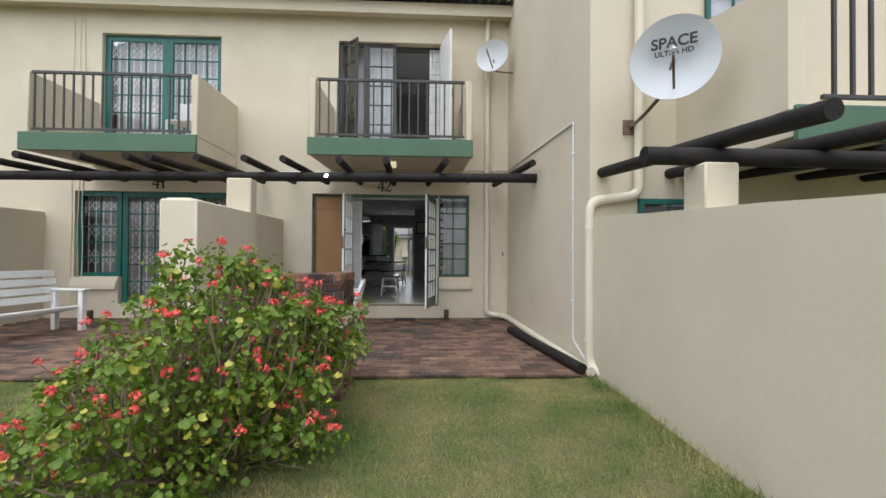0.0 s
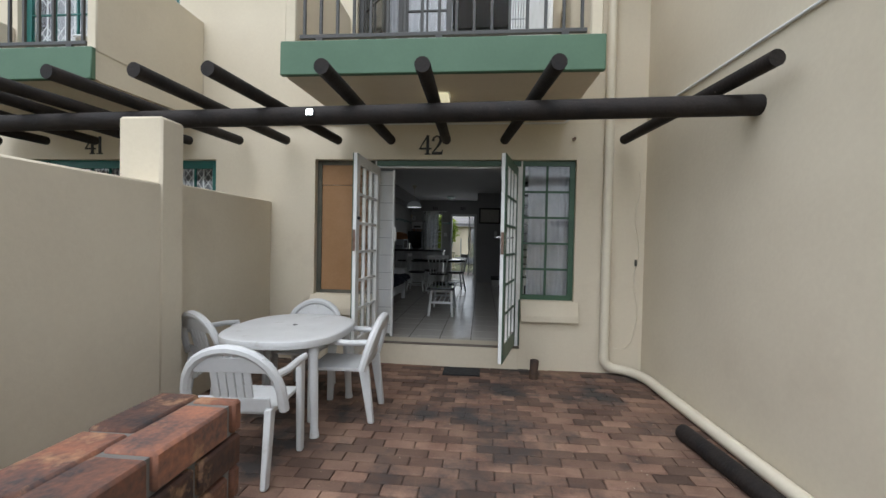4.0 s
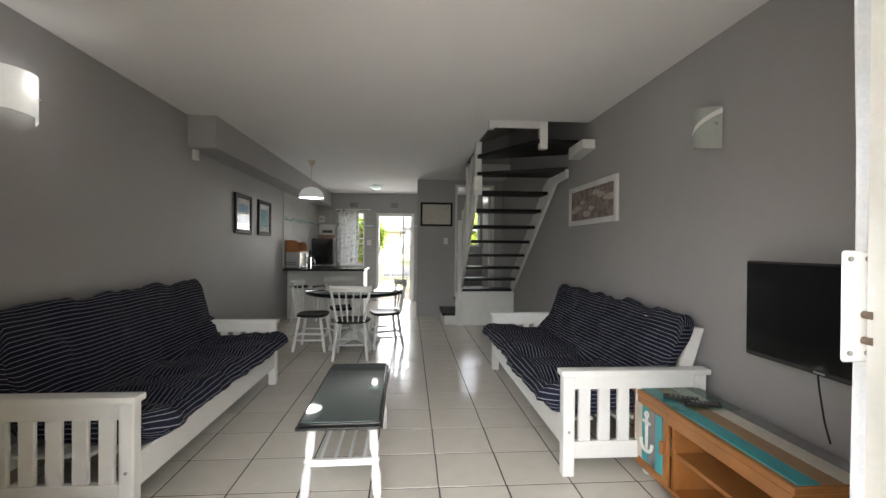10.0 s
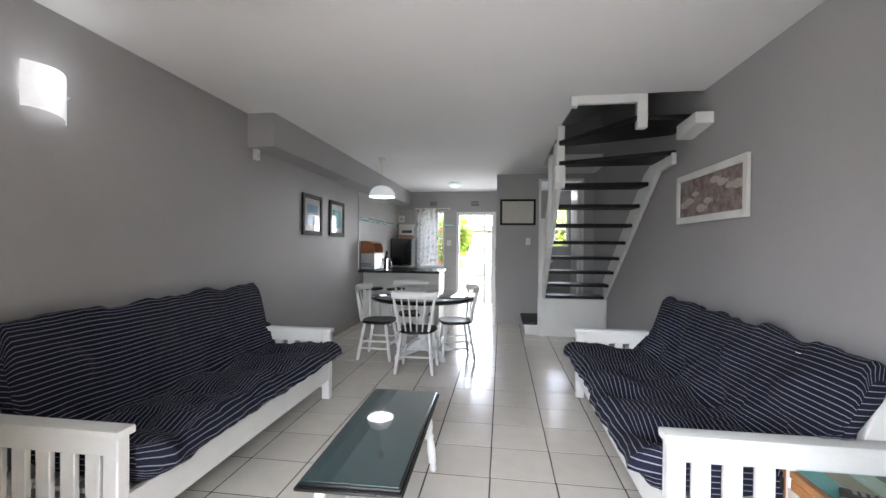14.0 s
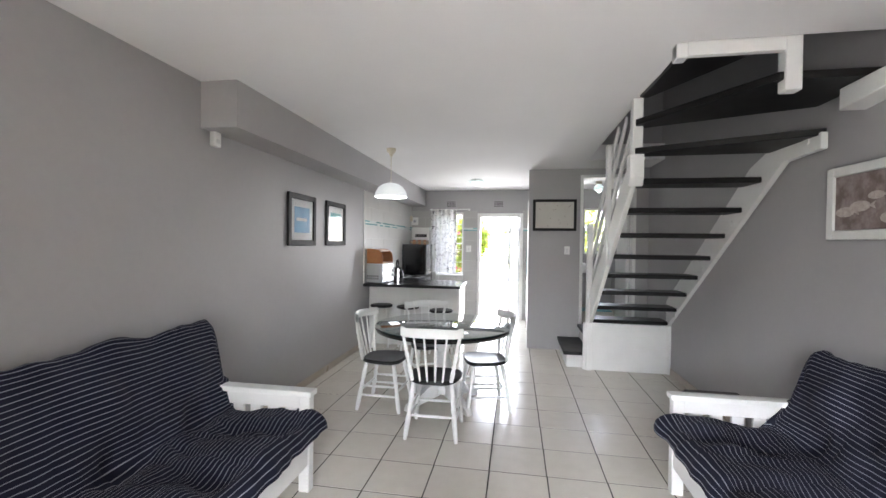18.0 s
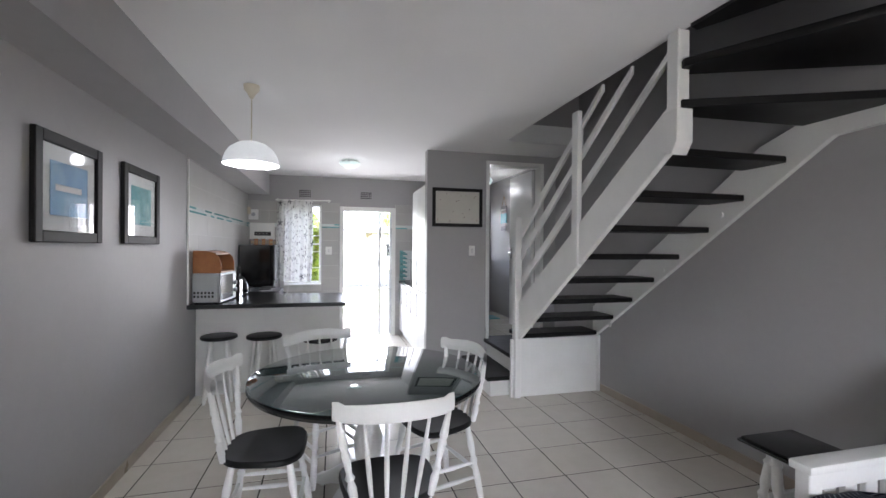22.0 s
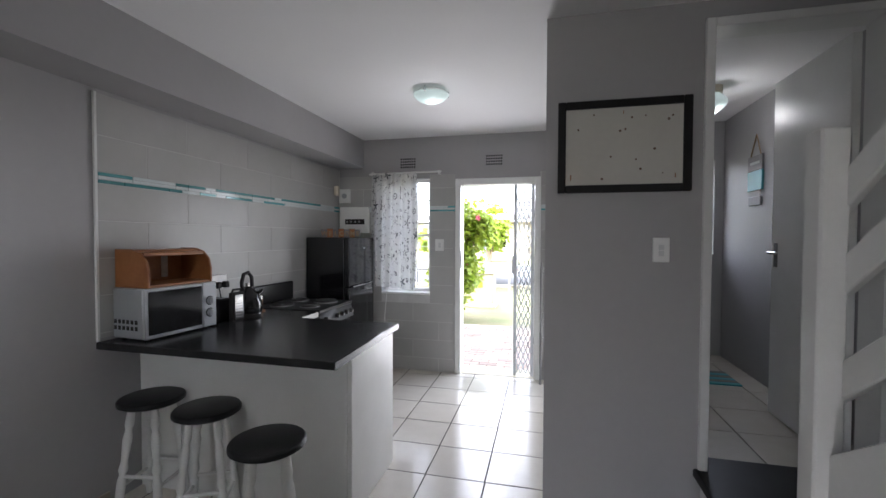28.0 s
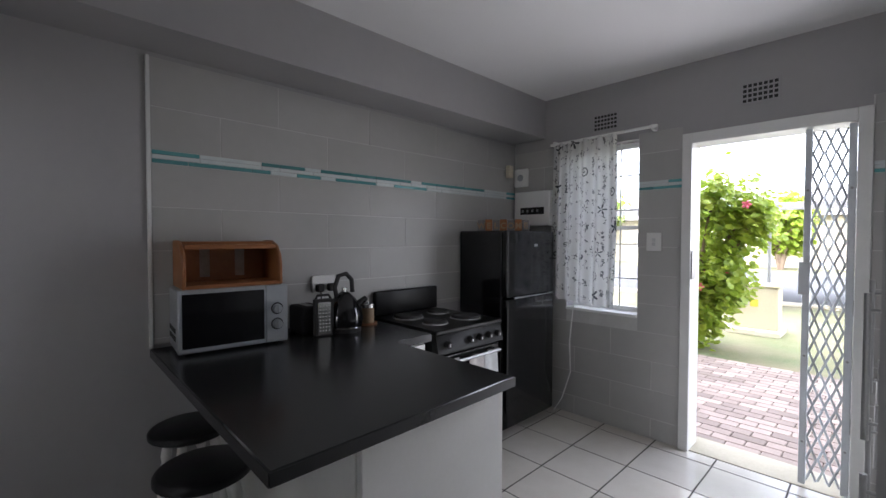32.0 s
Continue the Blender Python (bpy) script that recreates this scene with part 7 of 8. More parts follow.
cp = part("control_panel", B().prism([(0.60, 0.79), (0.655, 0.79), (0.63, 0.90), (0.60, 0.90)], "y", -0.285, 0.285, 0.002), surf("dark_steel_panel", (0.022, 0.0215, 0.021), (0.016, 0.0155, 0.015), 0.5, 3, 120, 0.05, 0.001, spec=0.22), t, "dark brushed control panel")
for k in range(5):
    y = (-0.21, -0.02, 0.065, 0.15, 0.235)[k]
    k2 = part("knob", B().cyl((0.642, y, 0.845), (0.672, y, 0.839), 0.021, 0.018, 14), M_RUBBER, cp)
    part("pointer", B().box(0.672, y - 0.003, 0.83, 0.6735, y + 0.003, 0.855), M_STEEL, k2)
part("oven_door", B().box(0.60, -0.28, 0.12, 0.625, 0.28, 0.77, 0.006), M_FRIDGE, t)
part("door_handle", B().tube([(0.625, -0.24, 0.735), (0.665, -0.24, 0.735), (0.665, 0.24, 0.735), (0.625, 0.24, 0.735)], 0.010), M_STEEL, t)
for y, m in ((0.02, M_TOWEL), (0.15, M_PAPER)):
    tw = thing("dish_towel", (-1.465, 16.355 + y, 0.735), "striped dish towel over the oven handle" if y < 0.1 else "white dish towel over the oven handle", "towel", "dish towels")
    part("cloth", B().grid(lambda u, v: (0.014 * math.cos(math.pi * v * 1.0) + 0.006 * math.sin(9 * u), -0.06 + 0.12 * u, (0.012 * math.sin(math.pi * v)) - 0.26 * abs(v - 0.5) * 2 + 0.0), 10, 14), m, tw)

t = thing("fridge", (-2.12, 17.22, 0), "tall gloss black fridge freezer", "fridge")
part("body", B().box(0.0, -0.315, 0.02, 0.42, 0.30, 1.50, 0.010), M_FRIDGE, t)
part("freezer_door", B().box(0.425, -0.315, 1.01, 0.475, 0.30, 1.50, 0.015, None, 3), M_FRIDGE, t)
part("fridge_door", B().box(0.425, -0.315, 0.06, 0.475, 0.30, 1.0, 0.015, None, 3), M_FRIDGE, t)
part("handle", B().box(0.475, -0.235, 1.0, 0.485, 0.24, 1.012, 0.003), M_CHROME, t, "chrome edge between the doors")
part("badge", B().box(0.4755, 0.02, 1.38, 0.477, 0.06, 1.40), M_SILVER, t)
for k in range(7):
    bl = thing("letter_block", (-1.96 + 0.0445 * k, 16.985 + 0.0345 * k, 1.501), "small wooden letter block on the fridge", "letter block", "letter blocks on the fridge", 36 + 2 * (k % 3))
    part("block", B().box(-0.027, -0.02, 0, 0.027, 0.02, 0.082 + 0.006 * (k % 2), 0.003), (M_GREYWOOD, M_OAK)[k % 2], bl)
    o = lettering("letter", "WELCOME"[k], (0, -0.021, 0.018), 0.062, 90, 0, M_JARLID, "", 0.001, bl)

t = thing("microwave", (-2.165, 15.165, 0.925), "silver grey microwave oven on the worktop", "microwave", "", -5)
part("case", B().box(0.065, -0.235, 0.012, 0.30, 0.235, 0.290, 0.008), M_SILVER, t)
part("door", B().box(0.30, -0.235, 0.012, 0.318, 0.130, 0.290, 0.004), M_SILVER, t)
part("window", B().box(0.3185, -0.218, 0.034, 0.3205, 0.122, 0.272), M_SCREEN, t)
cp = part("control_panel", B().box(0.30, 0.132, 0.012, 0.316, 0.235, 0.290, 0.003), M_SILVER, t)
for z in (0.10, 0.175):
    kn = part("knob", B().cyl((0.316, 0.183, z), (0.340, 0.183, z), 0.023, 0.020, 18), M_SILVER, cp)
    part("pointer", B().box(0.340, 0.180, z - 0.018, 0.346, 0.186, z + 0.018, 0.001), M_SILVER, kn)
    part("skirt", B().cyl((0.316, 0.183, z), (0.3175, 0.183, z), 0.029, seg=20), M_BLACKPAINT, kn, "dark ring behind the knob")
part("release", B().box(0.316, 0.14, 0.025, 0.320, 0.212, 0.05, 0.001), M_SILVER, cp)
for k in range(6):
    part("vent_slot", B().box(0.08 + 0.032 * k, -0.2375, 0.06, 0.098 + 0.032 * k, -0.235, 0.082), M_BLACKPAINT, t)
    part("vent_slot", B().box(0.08 + 0.032 * k, -0.2375, 0.095, 0.098 + 0.032 * k, -0.235, 0.117), M_BLACKPAINT, t)
for sx in (0.09, 0.27):
    for sy in (-0.19, 0.19):
        part("foot", B().cyl((sx, sy, 0), (sx, sy, 0.013), 0.012, seg=8), M_RUBBER, t)
t = thing("bread_bin", (-2.105, 15.155, 1.216), "orange oak bread bin, open, on the microwave", "bread bin", "", -4)
side = [(0.0, 0.0), (0.25, 0.0), (0.25, 0.09), (0.235, 0.15), (0.19, 0.195), (0.12, 0.215), (0.0, 0.215)]
for y in (-0.215, 0.199):
    part("side_panel", B().prism([(x, z) for x, z in side], "y", y, y + 0.016, 0.004), M_OAK, t)
part("back_panel", B().box(0.0, -0.199, 0.0, 0.012, 0.199, 0.21, 0.002), M_OAK, t)
part("bottom", B().box(0.012, -0.199, 0.0, 0.245, 0.199, 0.016, 0.002), M_OAK, t)
part("top", B().box(0.012, -0.199, 0.195, 0.15, 0.199, 0.21, 0.002), M_OAK, t)
part("roll_slats", B().box(0.15, -0.199, 0.175, 0.20, 0.199, 0.197, 0.003), M_OAK, t)
M_TAPE = surf("old_masking_tape", (0.50, 0.47, 0.42), (0.36, 0.32, 0.27), 0.6, 30, 120, 0.2, 0.001)
part("tape_patch", B().box(0.0125, -0.105, 0.035, 0.0135, -0.06, 0.192), M_TAPE, t)
part("tape_patch", B().box(0.0125, 0.055, 0.035, 0.0135, 0.10, 0.192), M_TAPE, t)
t = thing("toaster", (-2.0, 15.545, 0.925), "black toaster behind the grater", "toaster")
part("body", B().box(-0.07, -0.06, 0.005, 0.09, 0.06, 0.15, 0.015, None, 3), M_RUBBER, t)
part("slot", B().box(-0.05, -0.02, 0.149, 0.07, 0.02, 0.1515), M_STEEL, t)
part("foot_strip", B().box(-0.06, -0.05, 0.0, 0.08, 0.05, 0.006), M_BLACKPAINT, t)
t = thing("box_grater", (-1.84, 15.57, 0.925), "steel grater with a black frame", "grater", "", -10)
part("body", B().box(-0.02, -0.05, 0, 0.02, 0.05, 0.195, 0.004), M_RUBBER, t)
part("plate", B().box(0.02, -0.034, 0.01, 0.023, 0.034, 0.18, 0.001), M_CHROME, t)
for i in range(4):
    for j in range(8):
        part("tooth", B().cyl((0.023, -0.024 + 0.016 * i, 0.03 + 0.0185 * j), (0.028, -0.024 + 0.016 * i, 0.026 + 0.0185 * j), 0.005, 0.003, 6), M_CHROME, t)
part("handle", B().tube([(0, -0.04, 0.195), (0, -0.03, 0.215), (0, 0.03, 0.215), (0, 0.04, 0.195)], 0.007), M_RUBBER, t)
t = thing("kettle", (-1.87, 15.715, 0.925), "glossy black dome kettle with a loop handle", "kettle")
part("base", B().cyl((0, 0, 0), (0, 0, 0.02), 0.078, seg=24), M_RUBBER, t)
part("body", B().turned((0, 0, 0.02), (0, 0, 0.185), ((0, 0.080), (0.08, 0.086), (0.25, 0.088), (0.45, 0.083), (0.65, 0.070), (0.8, 0.054), (0.93, 0.032), (1, 0.018)), 28), M_FRIDGE, t)
part("ring", B().turned((0, 0, 0.022), (0, 0, 0.032), ((0, 0.083), (1, 0.083)), 28), M_CHROME, t)
part("handle", B().tube([(0.0, -0.04, 0.16), (0, -0.05, 0.21), (0, -0.03, 0.262), (0, 0.01, 0.27), (0, 0.04, 0.24), (0, 0.045, 0.18)], 0.011), M_RUBBER, t)
part("spout", B().turned((0.0, 0.05, 0.10), (0.02, 0.11, 0.15), ((0, 0.025), (1, 0.012)), 10), M_FRIDGE, t)
part("lid_knob", B().cyl((0, 0, 0.185), (0, 0, 0.205), 0.012), M_CHROME, t)
t.scale = (1.18, 1.18, 1.18)
t = thing("storage_jar", (-1.94, 15.915, 0.925), "glass jar of tan contents with a steel lid", "jar")
part("coaster", B().cyl((0, 0, 0), (0, 0, 0.01), 0.06, seg=20), M_OAK, t)
part("jar", B().cyl((0, 0, 0.01), (0, 0, 0.10), 0.042, seg=20), M_JARLID, t)
part("lid", B().turned((0, 0, 0.10), (0, 0, 0.125), ((0, 0.044), (0.8, 0.044), (1, 0.03)), 20), M_CHROME, t)
part("knob", B().cyl((0, 0, 0.125), (0, 0, 0.14), 0.007), M_CHROME, t)
t = thing("wall_socket", (XL + 0.018, 15.72, 1.17), "white double wall socket with black plugs", "socket")
part("plate", B().box(0, -0.075, -0.05, 0.012, 0.075, 0.05, 0.003), M_WHITE, t)
for y in (-0.035, 0.04):
    part("plug", B().box(0.012, y - 0.022, -0.045, 0.05, y + 0.022, 0.0, 0.006), M_RUBBER, t)
part("flex", B().tube([(0.04, -0.035, -0.04), (0.06, -0.04, -0.12), (0.05, -0.02, -0.22)], 0.004, 6), M_BLACKPAINT, t)

# back door, its gate and the kitchen window
w = thing("door_frame_back", (-0.29, YB - 0.03, 0), "white painted frame of the back door", "door frame")
w["kind"] = "structure"
part("jamb", B().box(-0.448, 0, 0, -0.388, 0.20, 2.145, 0.004), M_WHITE, w)
part("jamb", B().box(0.405, 0, 0, 0.465, 0.20, 2.145, 0.004), M_WHITE, w)
part("head", B().box(-0.388, 0, 2.075, 0.405, 0.20, 2.145, 0.004), M_WHITE, w)
part("sill", B().box(-0.46, 0.03, -0.02, 0.45, 0.30, 0.004, 0.004), M_LEDGE, w)
part("lock_keep", B().box(-0.389, 0.012, 1.17, -0.378, 0.07, 1.36, 0.002), M_STEEL, w, "bluish steel lock keep")
M_GATE = surf("pale_blue_grey_enamel", (0.68, 0.71, 0.74), (0.62, 0.65, 0.68), 0.45, 6, 60, 0.08, 0.002)
g = thing("security_gate", (-0.103, YB + 0.02, 0.02), "white folding trellis gate, pushed to the side of the back door", "security gate")
part("side_post", B().box(0.0, -0.02, 0, 0.032, 0.02, 2.05, 0.003), M_GATE, g)
part("side_post", B().box(0.182, -0.02, 0, 0.215, 0.02, 2.05, 0.003), M_GATE, g)
for z in (0.25, 0.75, 1.7):
    part("rivet", B().cyl((0.016, -0.02, z), (0.016, -0.024, z), 0.007, seg=8), M_STEEL, g)
    part("rivet", B().cyl((0.198, -0.02, z), (0.198, -0.024, z), 0.007, seg=8), M_STEEL, g)
for k in range(3):
    x = 0.057 + 0.05 * k
    for q in (1, -1):
        pts = [(x + (0.022 if j % 2 else -0.022) * q, 0.010 * (1 if k % 2 else -1) - 0.002 * q, 0.03 + 0.125 * j) for j in range(17)]
        part("trellis_bar", B().tube(pts, 0.0065, 5), M_GATE, g)
for z in (0.35, 1.0, 1.7):
    part("hinge", B().box(0.213, -0.02, z, 0.228, 0.015, z + 0.09, 0.002), M_STEEL, g)
part("lock_box", B().box(-0.018, -0.025, 1.10, 0.034, 0.025, 1.29, 0.003), M_GATE, g, "grey steel lock box")
w = thing("window_8", (-1.315, YB + 0.10, 0.88), "white framed kitchen window with burglar bars", "window")
w["kind"] = "structure"
glazed(w, -0.285, 0.285, 0, 1.29, 1, 2, M_WHITE, 0, 0.04, 0.03)
part("sill_board", B().box(-0.285, -0.13, -0.02, 0.285, 0.0, 0.004, 0.004), M_WHITE, w)
for k in range(4):
    part("bar", B().cyl((-0.28, -0.03, 0.26 + 0.26 * k), (0.28, -0.03, 0.26 + 0.26 * k), 0.006, seg=8), M_WHITE, w)
for x in (-0.12, 0.12):
    part("bar", B().cyl((x, -0.03, 0.0), (x, -0.03, 1.29), 0.006, seg=8), M_WHITE, w)
w = thing("window_9", (1.575, YB + 0.10, 1.35), "white framed bathroom window", "window")
w["kind"] = "structure"
glazed(w, -0.225, 0.225, 0, 0.90, 1, 2, M_WHITE, 0, 0.04, 0.03)
t = thing("kitchen_curtain", (-1.425, YB - 0.07, 0.95), "white curtain printed with dark sea creatures, drawn aside", "curtain")
b = B(); uvl = b.bm.loops.layers.uv.new("uv")
def cfn(u, v):
    a = 2 * math.pi * 5 * u + 0.8 * math.sin(4 * u)
    return (-0.27 + 0.52 * u - 0.03 * (1 - v) * (1 - u) + 0.02 * math.sin(2.5 * v) * u, 0.028 * math.sin(a) * (0.6 + 0.5 * (1 - v)), 0.0 + 1.27 * v - 0.03 * u * (1 - v))
rows = [[b.bm.verts.new(cfn(i / 60, j / 16)) for j in range(17)] for i in range(61)]
for i in range(60):
    for j in range(16):
        f = b.bm.faces.new((rows[i][j], rows[i + 1][j], rows[i + 1][j + 1], rows[i][j + 1]))
        for lp, (a, c) in zip(f.loops, ((i, j), (i + 1, j), (i + 1, j + 1), (i, j + 1))):
            lp[uvl].uv = (a / 60 * 0.75, c / 16 * 1.27)
part("cloth", b, M_CURTAIN, t, "", 80)
part("rod", B().cyl((-0.30, 0, 1.265), (0.54, 0, 1.275), 0.011), M_WHITE, t, "white curtain rod")
part("rod_bracket", B().box(0.50, 0, 1.25, 0.52, 0.07, 1.29), M_WHITE, t)
part("rod_bracket", B().box(-0.28, 0, 1.25, -0.26, 0.07, 1.29), M_WHITE, t)
for x0, x1 in ((-1.378, -1.196), (-0.413, -0.221)):
    t = thing("air_vent", ((x0 + x1) / 2, YB, 2.34), "pierced white air brick high on the wall", "air vent", "air vents")
    part("plate", B().box(-0.098, -0.006, -0.07, 0.098, 0, 0.07, 0.002), M_GREYWALL, t)
    for i in range(7):
        for j in range(4):
            part("hole", B().box(-0.088 + 0.026 * i, -0.0075, -0.056 + 0.03 * j, -0.070 + 0.026 * i, -0.0062, -0.038 + 0.03 * j), M_BLACKPAINT, t)
t = thing("fuse_box", (-1.92, YB - 0.015, 1.55), "white fuse box with a row of black breakers", "fuse box")
part("box", B().box(-0.18, -0.05, 0, 0.18, 0, 0.30, 0.006), M_WHITE, t)
part("breakers", B().box(-0.11, -0.056, 0.10, 0.13, -0.05, 0.16, 0.002), M_RUBBER, t)
for k in range(4):
    part("breaker_switch", B().box(-0.09 + 0.05 * k, -0.062, 0.12, -0.075 + 0.05 * k, -0.056, 0.14), M_STEEL, t)
t = thing("alarm_keypad", (-2.05, YB - 0.015, 1.90), "white alarm keypad above the fuse box", "keypad")
part("body", B().box(-0.07, -0.03, 0, 0.07, 0, 0.16, 0.006), M_WHITE, t)
part("dial", B().cyl((0, -0.03, 0.08), (0, -0.036, 0.08), 0.03), M_SILVER, t)
t = thing("fridge_cable", (-1.55, YB - 0.03, 0.0), "white fridge flex hanging from the window sill", "cable")
part("flex", B().tube([(0.02, 0, 0.9), (0.0, -0.02, 0.6), (0.01, -0.02, 0.35), (-0.06, -0.03, 0.12), (-0.12, -0.05, 0.012)], 0.005, 6), M_WHITE, t)

t = thing("tall_cupboard", (0.50, 15.90, 0), "tall white kitchen cupboard with long steel handles", "cupboard")
part("carcass", B().box(-0.242, -0.45, 0.08, 0.31, 0.45, 2.25, 0.003), M_WHITE, t)
part("plinth", B().box(-0.20, -0.44, 0, 0.3, 0.44, 0.08), M_WHITE, t)
for ya, yb, hy in ((-0.445, -0.003, -0.06), (0.003, 0.445, 0.38)):
    for za, zb, hz in ((0.10, 0.92, 0.56), (0.93, 2.24, 0.98)):
        d = part("door", B().box(-0.262, ya, za, -0.243, yb, zb, 0.003), M_WHITE, t)
        part("handle", B().cyl((-0.297, hy, hz), (-0.297, hy, hz + 0.34), 0.007, seg=10), M_STEEL, d, "brushed steel bar handle")
        for z in (hz + 0.04, hz + 0.30):
            part("handle_arm", B().cyl((-0.297, hy, z), (-0.262, hy, z), 0.0045, seg=8), M_STEEL, d)
t = thing("base_cupboard", (0.50, 17.0, 0), "white base cupboards along the kitchen side", "cupboard")
part("carcass", B().box(-0.23, -0.645, 0.08, 0.31, 0.64, 0.88, 0.003), M_WHITE, t)
part("plinth", B().box(-0.19, -0.64, 0, 0.3, 0.63, 0.08), M_WHITE, t)
for k in range(3):
    y = -0.27 + 0.428 * k
    d = part("door", B().box(-0.25, -0.64 + 0.428 * k, 0.10, -0.231, -0.218 + 0.428 * k, 0.87, 0.003), M_WHITE, t)
    part("handle", B().cyl((-0.282, y, 0.58), (-0.282, y, 0.82), 0.007, seg=10), M_STEEL, d, "brushed steel bar handle")
    for z in (0.61, 0.79):
        part("handle_arm", B().cyl((-0.282, y, z), (-0.25, y, z), 0.0045, seg=8), M_STEEL, d)
t = thing("side_worktop", (0.50, 17.0, 0.88), "charcoal worktop along the kitchen side", "worktop")
part("top", B().box(-0.262, -0.645, 0, 0.315, 0.645, 0.04, 0.004), M_COUNTER, t)

# wall tiles: left wall and back wall
tw = setting("tiling_left", B().box(XL, 14.86, 0.945, XL + 0.008, YB, 2.275), M_TILEJOINT, "pale grey wall tiles with white joints", "wall tiles")
tb_ = B(); tb_.box(XL + 0.008, YB - 0.008, 0.0, -1.60, YB, 2.20); tb_.box(-1.03, YB - 0.008, 0.0, -0.765, YB, 2.20); tb_.box(-1.60, YB - 0.008, 0.0, -1.03, YB, 0.86); tb_.box(0.17, YB - 0.008, 0, 0.82, YB, 2.2)
tb_ = setting("tiling_back", tb_, M_TILEJOINT, "pale grey wall tiles with white joints", "wall tiles")
setting("tile_trim", B().box(XL, 14.845, 0.93, XL + 0.016, 14.86, 2.28, 0.002), M_WHITE, "white plastic tile edging", "trim")
rows_z = [(0.945, 0.970), (0.972, 1.177), (1.179, 1.381), (1.383, 1.586), (1.588, 1.790), (1.852, 2.051), (2.053, 2.275)]
low = [(0.0, 0.147), (0.149, 0.352), (0.354, 0.557), (0.559, 0.763), (0.765, 0.970)]
tm = {}
def tile(parent, x, y, z0, z1, w, axis):
    key = (round(w, 3), round(z1 - z0, 3), axis)
    if key not in tm:
        a, h = key[0] / 2 - 0.0012, key[1] / 2 - 0.0012
        bb = B()
        if axis == "y":
            bb.box(0, -a, -h, 0.002, a, h, 0.0006)
        else:
            bb.box(-a, -0.002, -h, a, 0, h, 0.0006)
        tm[key] = bb.mesh("tile", M_WALLTILE)
    o = part("tile", tm[key], None, parent)
    o.location = (x, y, (z0 + z1) / 2)
for r, (z0, z1) in enumerate(rows_z):
    y = 14.862 - (0.3 if r % 2 else 0.0)
    while y < YB - 0.02:
        a, c = max(y, 14.862), min(y + 0.598, YB - 0.014)
        if c - a > 0.02:
            tile(tw, XL + 0.008, (a + c) / 2, z0, z1, c - a, "y")
        y += 0.60
for r, (z0, z1) in enumerate(low + rows_z[1:]):
    segs = [(XL + 0.015, -0.740)] if z1 < 0.86 else [(XL + 0.015, -1.602), (-1.028, -0.740)]
    if z1 > 2.1:
        z1 = 2.20
    for s0, s1 in segs + [(0.177, 0.818)]:
        x = s0 - (0.3 if r % 2 else 0.0)
        while x < s1 - 0.02:
            a, c = max(x, s0), min(x + 0.598, s1)
            if c - a > 0.02:
                tile(tb_, (a + c) / 2, YB - 0.008, z0, z1, c - a, "x")
            x += 0.60
# mosaic band
ms = {}
def mosaic(parent, x, y, z, w, h, axis, mat):
    key = (round(w, 3), h, axis, mat.name)
    if key not in ms:
        bb = B()
        if axis == "y":
            bb.box(0, -w / 2, -h / 2, 0.006, w / 2, h / 2, 0.001)
        else:
            bb.box(-w / 2, -0.006, -h / 2, w / 2, 0, h / 2, 0.001)
        ms[key] = bb.mesh("mosaic_piece", mat)
    o = part("mosaic_piece", ms[key], None, parent); o.location = (x, y, z)
rm = random.Random(8)
for j in range(3):
    y = 14.864
    while y < YB - 0.03:
        w = rm.choice((0.10, 0.15, 0.20, 0.30))
        e = min(y + w, YB - 0.015)
        mosaic(tw, XL + 0.008, (y + e) / 2, 1.801 + 0.0205 * j, e - y - 0.003, 0.0185, "y", M_TEALGLASS if rm.random() < (0.42, 0.08, 0.5)[j] else M_PALEGLASS)
        y = e
    for s0, s1 in ((-1.028, -0.740), (0.177, 0.818), (XL + 0.015, -1.602)):
        x = s0
        while x < s1 - 0.03:
            e = min(x + rm.choice((0.10, 0.15, 0.20)), s1)
            mosaic(tb_, (x + e) / 2, YB - 0.008, 1.801 + 0.0205 * j, e - x - 0.003, 0.0185, "x", M_TEALGLASS if rm.random() < (0.42, 0.08, 0.5)[j] else M_PALEGLASS)
            x = e
for j in range(20):
    x, k = 0.25, j
    while x < 0.80:
        e = min(x + (0.10, 0.06, 0.13)[k % 3], 0.812)
        mosaic(tb_, (x + e) / 2, YB - 0.0132, 0.94 + 0.025 * j, e - x - 0.003, 0.022, "x", M_TEALGLASS if (k * 2 + j) % 3 == 0 else M_PALEGLASS)
        x, k = e, k + 1

# ---- bathroom seen through its door ----
t = thing("bathroom_door", (1.645, 15.475, 0.395), "white bathroom door standing open", "door", "", 90)
t["kind"] = "structure"
part("leaf", B().box(0, -0.02, 0, 0.70, 0.02, 2.08, 0.003), M_WHITE, t)
for s in (-1, 1):
    h = part("handle_plate", B().box(0.62, min(s * 0.02, s * 0.026), 0.93, 0.66, max(s * 0.02, s * 0.026), 1.08, 0.002), M_CHROME, t)
    part("handle", B().tube([(0.64, s * 0.026, 1.02), (0.64, s * 0.065, 1.02), (0.54, s * 0.07, 1.02)], 0.009), M_CHROME, h)
t = thing("hanging_sign", (XR, 17.0, 2.05), "turquoise wooden sign hanging from a rope", "sign")
part("rope", B().tube([(-0.012, -0.09, 0.11), (-0.008, 0, 0.29), (-0.012, 0.09, 0.11)], 0.005, 6), M_JARLID, t)
part("upper_board", B().box(-0.018, -0.12, 0.0, -0.004, 0.12, 0.12, 0.002), M_GREYWOOD, t)
